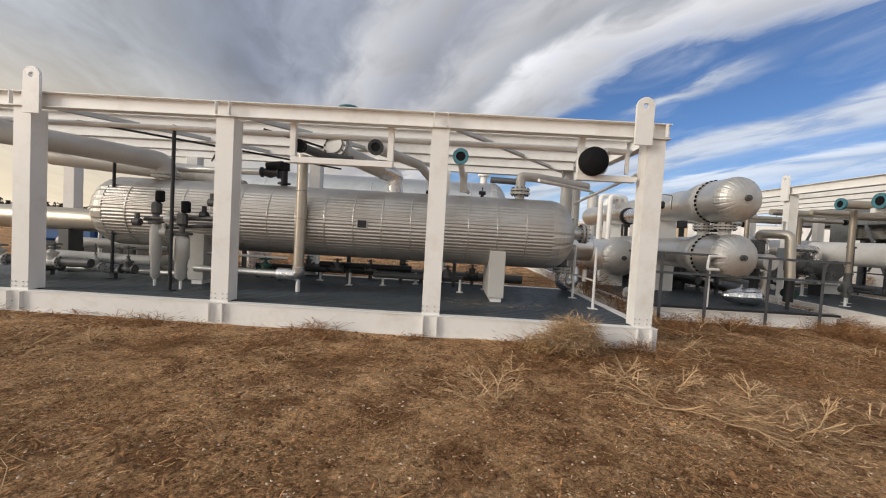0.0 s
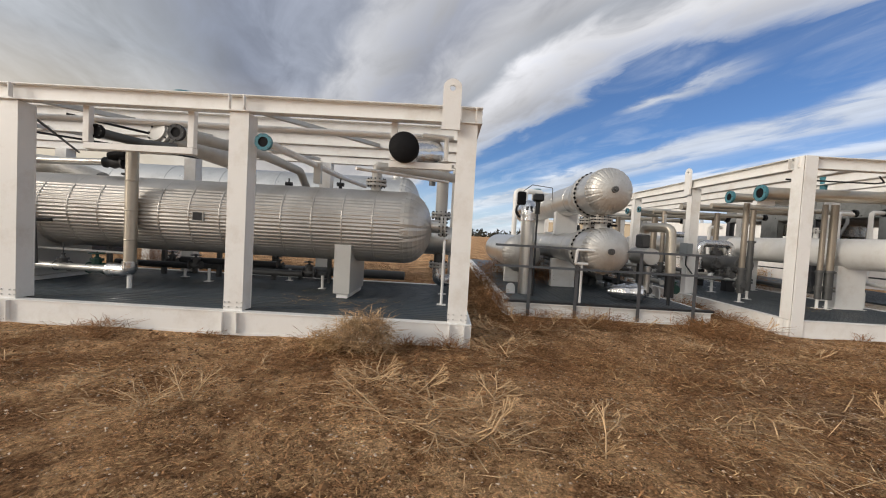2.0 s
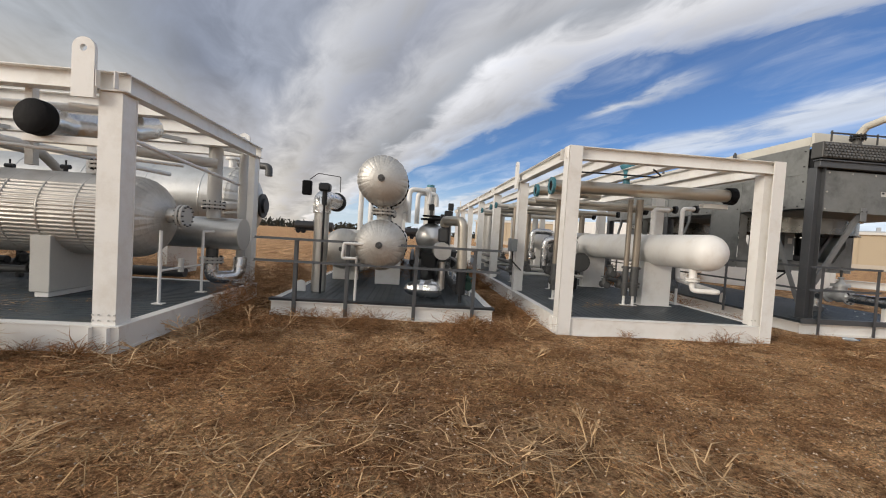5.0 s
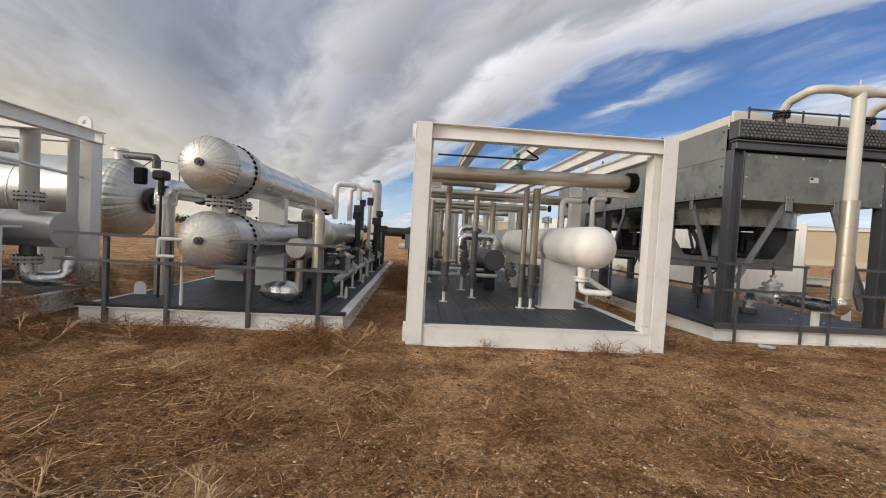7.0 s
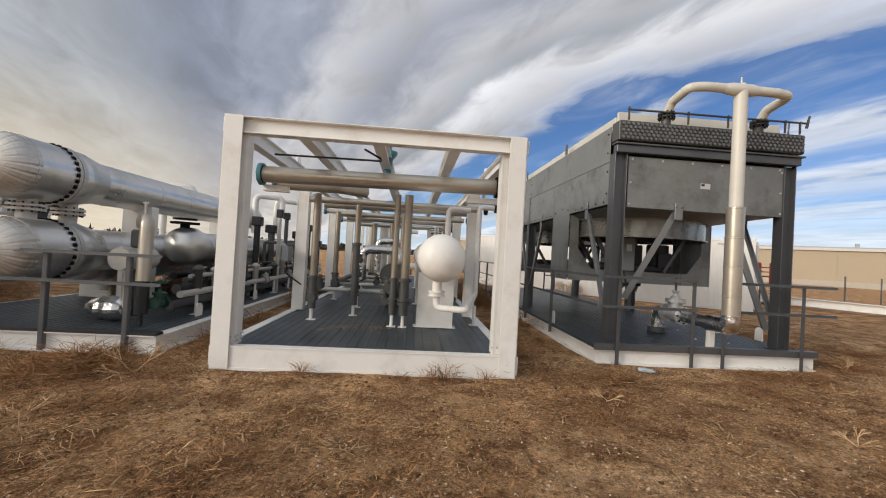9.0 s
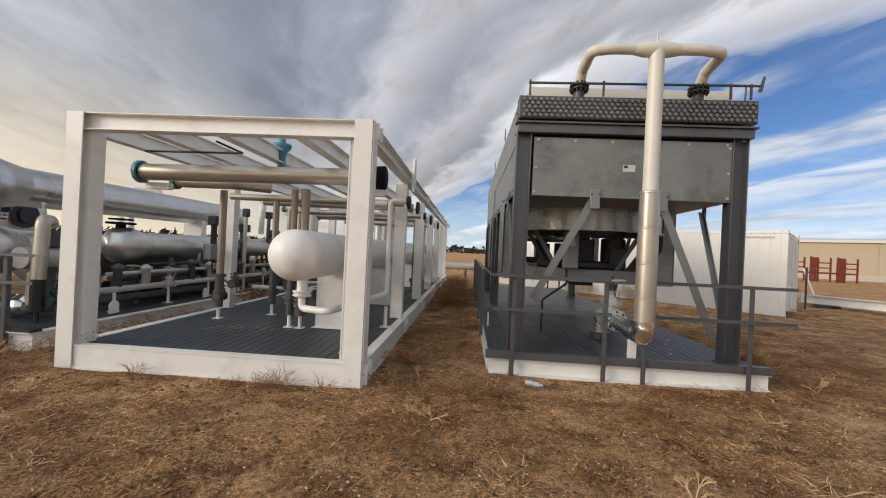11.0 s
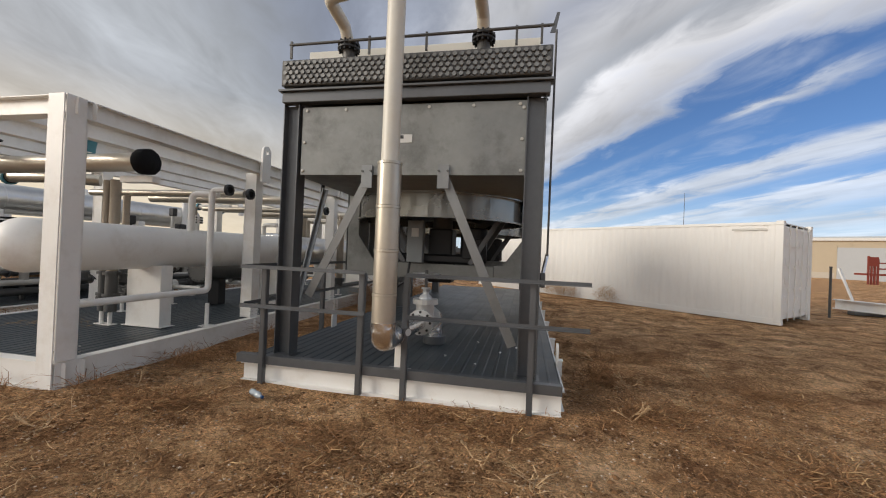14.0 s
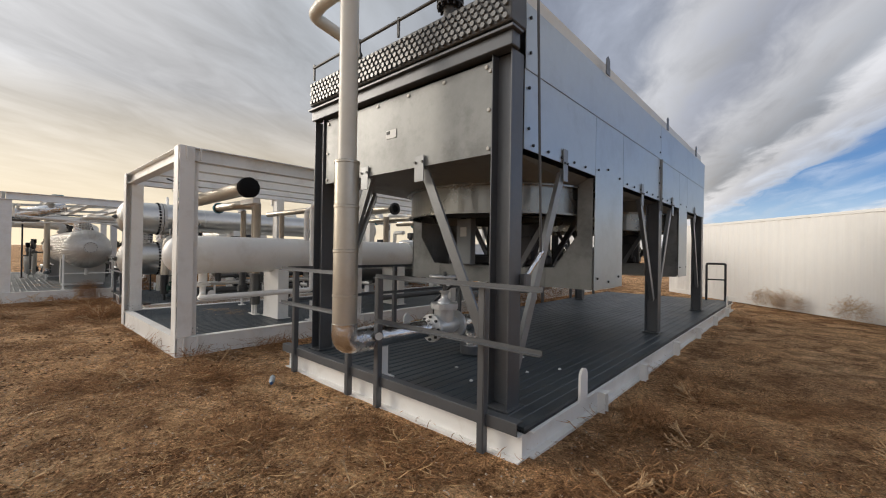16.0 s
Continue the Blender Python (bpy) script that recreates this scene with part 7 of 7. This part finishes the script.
for x, y, r in ((12.3, 13.6, 0.42), (12.1, 14.6, 0.5), (12.5, 15.3, 0.5), (12.2, 16.4, 0.5), (12.4, 17.6, 0.5), (7.5, 12.5, 0.35), (7.45, 14.2, 0.4), (7.5, 16.0, 0.4)):
    tumbleweed(x, y, r, 700, WEED, "brown dead bush in the gap between two skids", 0.8)
tumbleweed(17.05, 9.35, 0.2, 500, WEED, "small brown dead bush beside the deck's edge")
for x, y in ((18.9, 19.0), (17.7, 20.2), (17.2, 20.7)):
    tumbleweed(x, y, 0.36, 600, STRAW, "dry straw-coloured bush beside the container", 0.9)

for x, y, r in ((4.75, 10.6, 0.3), (5.35, 11.2, 0.34), (4.9, 12.3, 0.36), (3.6, 12.0, 0.3)):
    tumbleweed(x, y, r, 700, WEED, "brown dead bush caught on the deck under the exchangers", 0.9).location = (0, 0, 0.25)

edge = []
for i in range(120):
    k = rng.random()
    if k < 0.28:
        edge.append((rng.uniform(-8, 2.7), 5.42 - abs(rng.normal(0, 0.12)), rng.uniform(0.3, 0.8)))
    elif k < 0.55:
        edge.append((rng.uniform(2.7, 7.4), 7.6 - abs(rng.normal(0, 0.4)), rng.uniform(0.5, 1.2)))
    elif k < 0.75:
        edge.append((rng.uniform(7.2, 7.85), rng.uniform(7, 18), rng.uniform(0.5, 1.3)))
    elif k < 0.92:
        edge.append((rng.uniform(11.75, 12.8), rng.uniform(7.0, 19), rng.uniform(0.5, 1.5)))
    else:
        edge.append((rng.uniform(16.75, 17.4), rng.uniform(8.0, 19), rng.uniform(0.4, 1.0)))
tufts(edge, 120, "edge_weeds", WEED, "brown dead weeds growing along the skids' edges", "weeds", 0.26, 0.22, 0.006)
open_ = [(rng.uniform(-7, 20), rng.uniform(1.4, 7.4), rng.uniform(0.35, 0.9)) for _ in range(260)]
open_ += [(rng.uniform(16.8, 19.5), rng.uniform(6.5, 12.5), rng.uniform(0.6, 1.3)) for _ in range(32)] + [(rng.uniform(2.5, 8.0), rng.uniform(3.2, 7.0), rng.uniform(0.6, 1.2)) for _ in range(70)]
open_ = [q for q in open_ if outside(np.array([q[0]]), np.array([q[1]]), -0.15)[0]]
tufts(open_, 60, "ground_weeds", WEED, "low brown weed tufts on open ground", "weeds", 0.10, 0.18, 0.005, up_=0.35)
mats = [(x + rng.normal(0, 0.25), y + rng.normal(0, 0.15), rng.uniform(0.7, 1.3)) for x, y, m_ in ((-6.6, 4.6, 3), (-4.9, 4.2, 4), (-3.2, 4.5, 3), (-2.2, 4.75, 3), (-0.9, 4.4, 3), (0.6, 4.6, 4), (1.5, 4.9, 4), (2.6, 4.8, 5), (3.3, 5.4, 5), (4.0, 5.2, 4), (3.6, 6.4, 5), (4.9, 4.6, 5), (5.6, 5.6, 4), (6.7, 4.7, 3), (7.3, 6.1, 4), (9.1, 5.1, 4), (10.4, 4.6, 3), (12.2, 6.2, 4), (12.5, 7.4, 5), (13.3, 7.3, 4), (14.6, 6.9, 3), (15.2, 7.6, 4), (16.2, 7.7, 3), (17.4, 8.4, 6), (17.5, 9.6, 6), (17.9, 11.0, 5), (18.9, 9.4, 4), (18.2, 7.6, 4)) for _ in range(m_)]
tufts(mats, 150, "matted_weeds", WEED, "reddish-brown matted dead weeds lying on the earth", "weeds", 0.12, 0.26, 0.0055, 0.5)
tufts([(x, y, s * 0.8) for x, y, s in mats[::2]], 25, "matted_straw", STRAW, "tan broken straw lying among the dead weeds", "weeds", 0.18, 0.3, 0.008, 0.35)
clumps = [(-4.6, 4.3, 0.9), (-4.2, 3.9, 0.8), (0.1, 3.5, 1.0), (2.2, 3.7, 1.3), (2.6, 3.3, 1.0), (1.7, 4.2, 1.2), (3.4, 3.6, 0.9), (-0.6, 3.9, 0.7), (-1.7, 4.2, 0.8), (4.4, 3.7, 0.7), (7.5, 3.4, 1.2), (6.4, 3.6, 1.1), (5.3, 4.7, 0.9), (14.2, 4.9, 0.9), (13.1, 5.6, 0.7), (15.3, 5.8, 0.8), (9.8, 5.4, 0.6), (5.7, 5.9, 1.0), (16.2, 6.9, 0.6), (2.9, 5.1, 1.2), (3.2, 5.8, 1.2), (2.75, 6.4, 1.2)]
tufts(clumps, 48, "straw_clumps", STRAW2, "bleached straw clumps lying on the earth", "weeds", 0.27, 0.17, 0.007, 0.45)
def branched_weed(x, y, h, seed):
    """A dry forked stalk lying or leaning on the earth, as one small curve-like mesh."""
    r = random.Random(seed)
    b = B()
    z0 = ground_height(x, y)
    def grow(p, a, e, L, depth):
        q = p + Vector((math.cos(a) * math.cos(e), math.sin(a) * math.cos(e), math.sin(e))) * L
        q.z = max(q.z, z0 + 0.01)
        b.pipe([p, q], 0.0022 + 0.0012 * depth, 0.001, 4, steps=1)
        if depth:
            for _ in range(3):
                grow(q, a + r.uniform(-0.9, 0.9), e + r.uniform(-0.35, 0.3), L * r.uniform(0.55, 0.8), depth - 1)
    for _ in range(r.choice((2, 3, 4))):
        grow(Vector((x + r.uniform(-0.03, 0.03), y + r.uniform(-0.03, 0.03), z0)), r.uniform(0, 6.28), r.uniform(0.15, 0.9), h * r.uniform(0.35, 0.5), 3)
    return single("dry_weed", b, STRAW2, "forked bleached dry weed leaning over the bare earth", "weed", "dry weeds")


for i, (x, y, h) in enumerate(((-4.3, 4.1, 0.35), (-3.9, 4.4, 0.25), (-1.7, 3.9, 0.3), (0.3, 3.7, 0.4), (0.5, 4.3, 0.3), (1.6, 4.35, 0.35), (1.75, 3.75, 0.5), (2.1, 3.5, 0.55), (2.5, 3.3, 0.5), (2.05, 4.1, 0.4), (2.7, 4.0, 0.35), (3.3, 3.2, 0.5), (3.0, 6.3, 0.45), (3.4, 6.9, 0.4), (2.9, 5.6, 0.4), (3.9, 6.8, 0.35), (4.6, 7.1, 0.4), (5.5, 7.2, 0.4), (6.6, 7.2, 0.4), (7.3, 7.0, 0.45), (7.2, 5.9, 0.3), (5.2, 3.8, 0.28), (6.1, 4.1, 0.25), (7.0, 3.9, 0.28), (12.4, 6.6, 0.35), (12.2, 7.6, 0.4), (14.3, 5.7, 0.3), (15.1, 6.6, 0.3), (15.8, 7.2, 0.3), (17.2, 8.3, 0.35), (17.4, 9.3, 0.45), (17.9, 8.8, 0.35), (18.6, 10.2, 0.35), (17.2, 10.6, 0.4))):
    branched_weed(x, y, h * (0.8 if x < 12 else 0.5), 100 + i)
# thin weeds with seed heads against the third skid's front
sp_ = [(9.05, 7.12, 0.8), (10.2, 7.1, 0.5), (10.55, 7.08, 0.9), (10.7, 7.1, 1.2), (11.2, 7.08, 0.8), (2.3, 5.4, 1.2), (2.15, 5.38, 0.8), (1.8, 5.36, 0.7), (10.0, 7.12, 0.4)]
tufts(sp_, 60, "base_weeds", WEED, "thin reddish weeds against the white base beam", "weeds", 0.2, 0.08, 0.006, 1.3)
tufts([(9.3, 8.6, 0.8), (9.7, 8.75, 1.0), (9.0, 8.5, 0.4)], 60, "deck_straw", STRAW, "loose straw lying on the grey deck", "dry litter", 0.12, 0.2, 0.004, 0.12).location = (0, 0, 0.27)
tufts([(0.2, 6.6, 1.2), (0.9, 6.4, 1.0), (1.3, 6.8, 0.7)], 45, "deck_straw", STRAW, "loose straw lying on the grey deck", "dry litter", 0.12, 0.25, 0.004, 0.12).location = (0, 0, 0.28)


# ---- stones ----
def stones(count, x0, x1, y0, y1, smin, smax, name, material, label, flat=1.0, gaps=None):
    x, y = rng.uniform(x0, x1, count), rng.uniform(y0, y1, count)
    k = outside(x, y)
    if gaps is not None:
        k &= patchy(x, y, 0.8, gaps) + 0.6 * patchy(x, y, 2.9, gaps + 2) > -0.05
    x, y = x[k], y[k]
    m = len(x)
    s = rng.uniform(0, 1, m) ** 3 * (smax - smin) + smin
    base = np.array([[1, 0, 0], [0.2, 1, 0], [-0.9, 0.4, 0], [-0.4, -0.9, 0], [0.5, -0.7, 0.0], [0.1, 0.05, 0.75]])
    a = rng.uniform(0, 6.283, m)
    c, sn = np.cos(a), np.sin(a)
    j = rng.uniform(0.6, 1.3, (m, 6, 3))
    v = base[None] * j * s[:, None, None]
    v = np.stack([v[..., 0] * c[:, None] - v[..., 1] * sn[:, None], v[..., 0] * sn[:, None] + v[..., 1] * c[:, None], v[..., 2]], -1)
    v[..., 2] *= flat
    v += np.stack([x, y, gz(x, y)], 1)[:, None]
    tri = np.array([[0, 1, 5], [1, 2, 5], [2, 3, 5], [3, 4, 5], [4, 0, 5]])
    f = ((np.arange(m) * 6)[:, None, None] + tri[None]).reshape(-1, 3)
    me = bpy.data.meshes.new(name)
    me.from_pydata(v.reshape(-1, 3).tolist(), [], f.tolist())
    me.materials.append(material)
    tagged(new(name, me), label, "gravel", kind="stuff")


stones(50000, -7, 21, 1.4, 9.5, 0.004, 0.015, "gravel", STONE, "small brown and pale stones scattered over the earth", 0.8)
stones(45000, -8, 21, 1.2, 9.5, 0.006, 0.036, "clods", CLOD, "small dark earth clods scattered over the ground", 0.7, 31.0)
# plastic bottle on the ground
bo = thing("plastic_bottle", (13.54, 7.70, 0.0), "crushed clear plastic bottle lying on the earth", "bottle")
part("body", B().rev((13.44, 7.76, 0.035), (13.66, 7.64, 0.035), [(0, 0.0), (0.01, 0.03), (0.05, 0.034), (0.09, 0.027), (0.13, 0.033), (0.17, 0.03), (0.2, 0.013), (0.22, 0.013)], 14), BOTTLE, bo)
part("cap", B().cyl((13.632, 7.655, 0.035), (13.650, 7.646, 0.035), 0.016, 10), BLUE, bo)

# ---- far land ----
def far_trees():
    m = 9000
    az = rng.uniform(-1.5, 1.1, m)
    d = rng.uniform(340, 420, m)
    h = 4.5 + 2.5 * np.array([noise.noise(Vector((a * 40, 0, 3))) for a in az]) + rng.uniform(-1, 1, m)
    z = rng.uniform(0, 1, m) * np.maximum(h, 1.5)
    x, y = np.sin(az) * d, np.cos(az) * d
    s = rng.uniform(0.8, 2.0, m)
    tri = rng.normal(0, 1, (m, 3, 3)) * s[:, None, None]
    v = tri + np.stack([x, y, z], 1)[:, None]
    me = bpy.data.meshes.new("far_trees")
    me.from_pydata(v.reshape(-1, 3).tolist(), [], np.arange(m * 3).reshape(-1, 3).tolist())
    me.materials.append(WLOW)
    tagged(new("far_trees", me), "low dark line of far trees on the horizon", "trees", kind="stuff")


far_trees()


# rows of bolts along the cooler's side sheets
fsb = None
for x, s_ in ((16.279, 1), (13.291, -1)):
    for y, z in [(8.7 + 0.28 * i, 2.47) for i in range(5)] + [(10.2, 2.5), (10.5, 2.55), (10.9, 2.5), (10.2, 1.25), (10.9, 1.25), (10.55, 1.2)] + [(11.2 + 0.3 * i, 2.47) for i in range(9)] + [(12.78, z) for z in (2.7, 2.95, 3.2, 3.45)] + [(8.62, z) for z in (2.6, 2.95, 3.25, 3.55)] + [(14.3, 2.5), (14.8, 2.5), (14.3, 1.3), (14.8, 1.3)]:
        p = Vector((x + s_ * (0.008 if z > 3.1 else 0), y, z))
        part("sheet_bolt", B().cyl(p, p + Vector((s_ * 0.014, 0, 0)), 0.014, 6), DARKST, cooler)
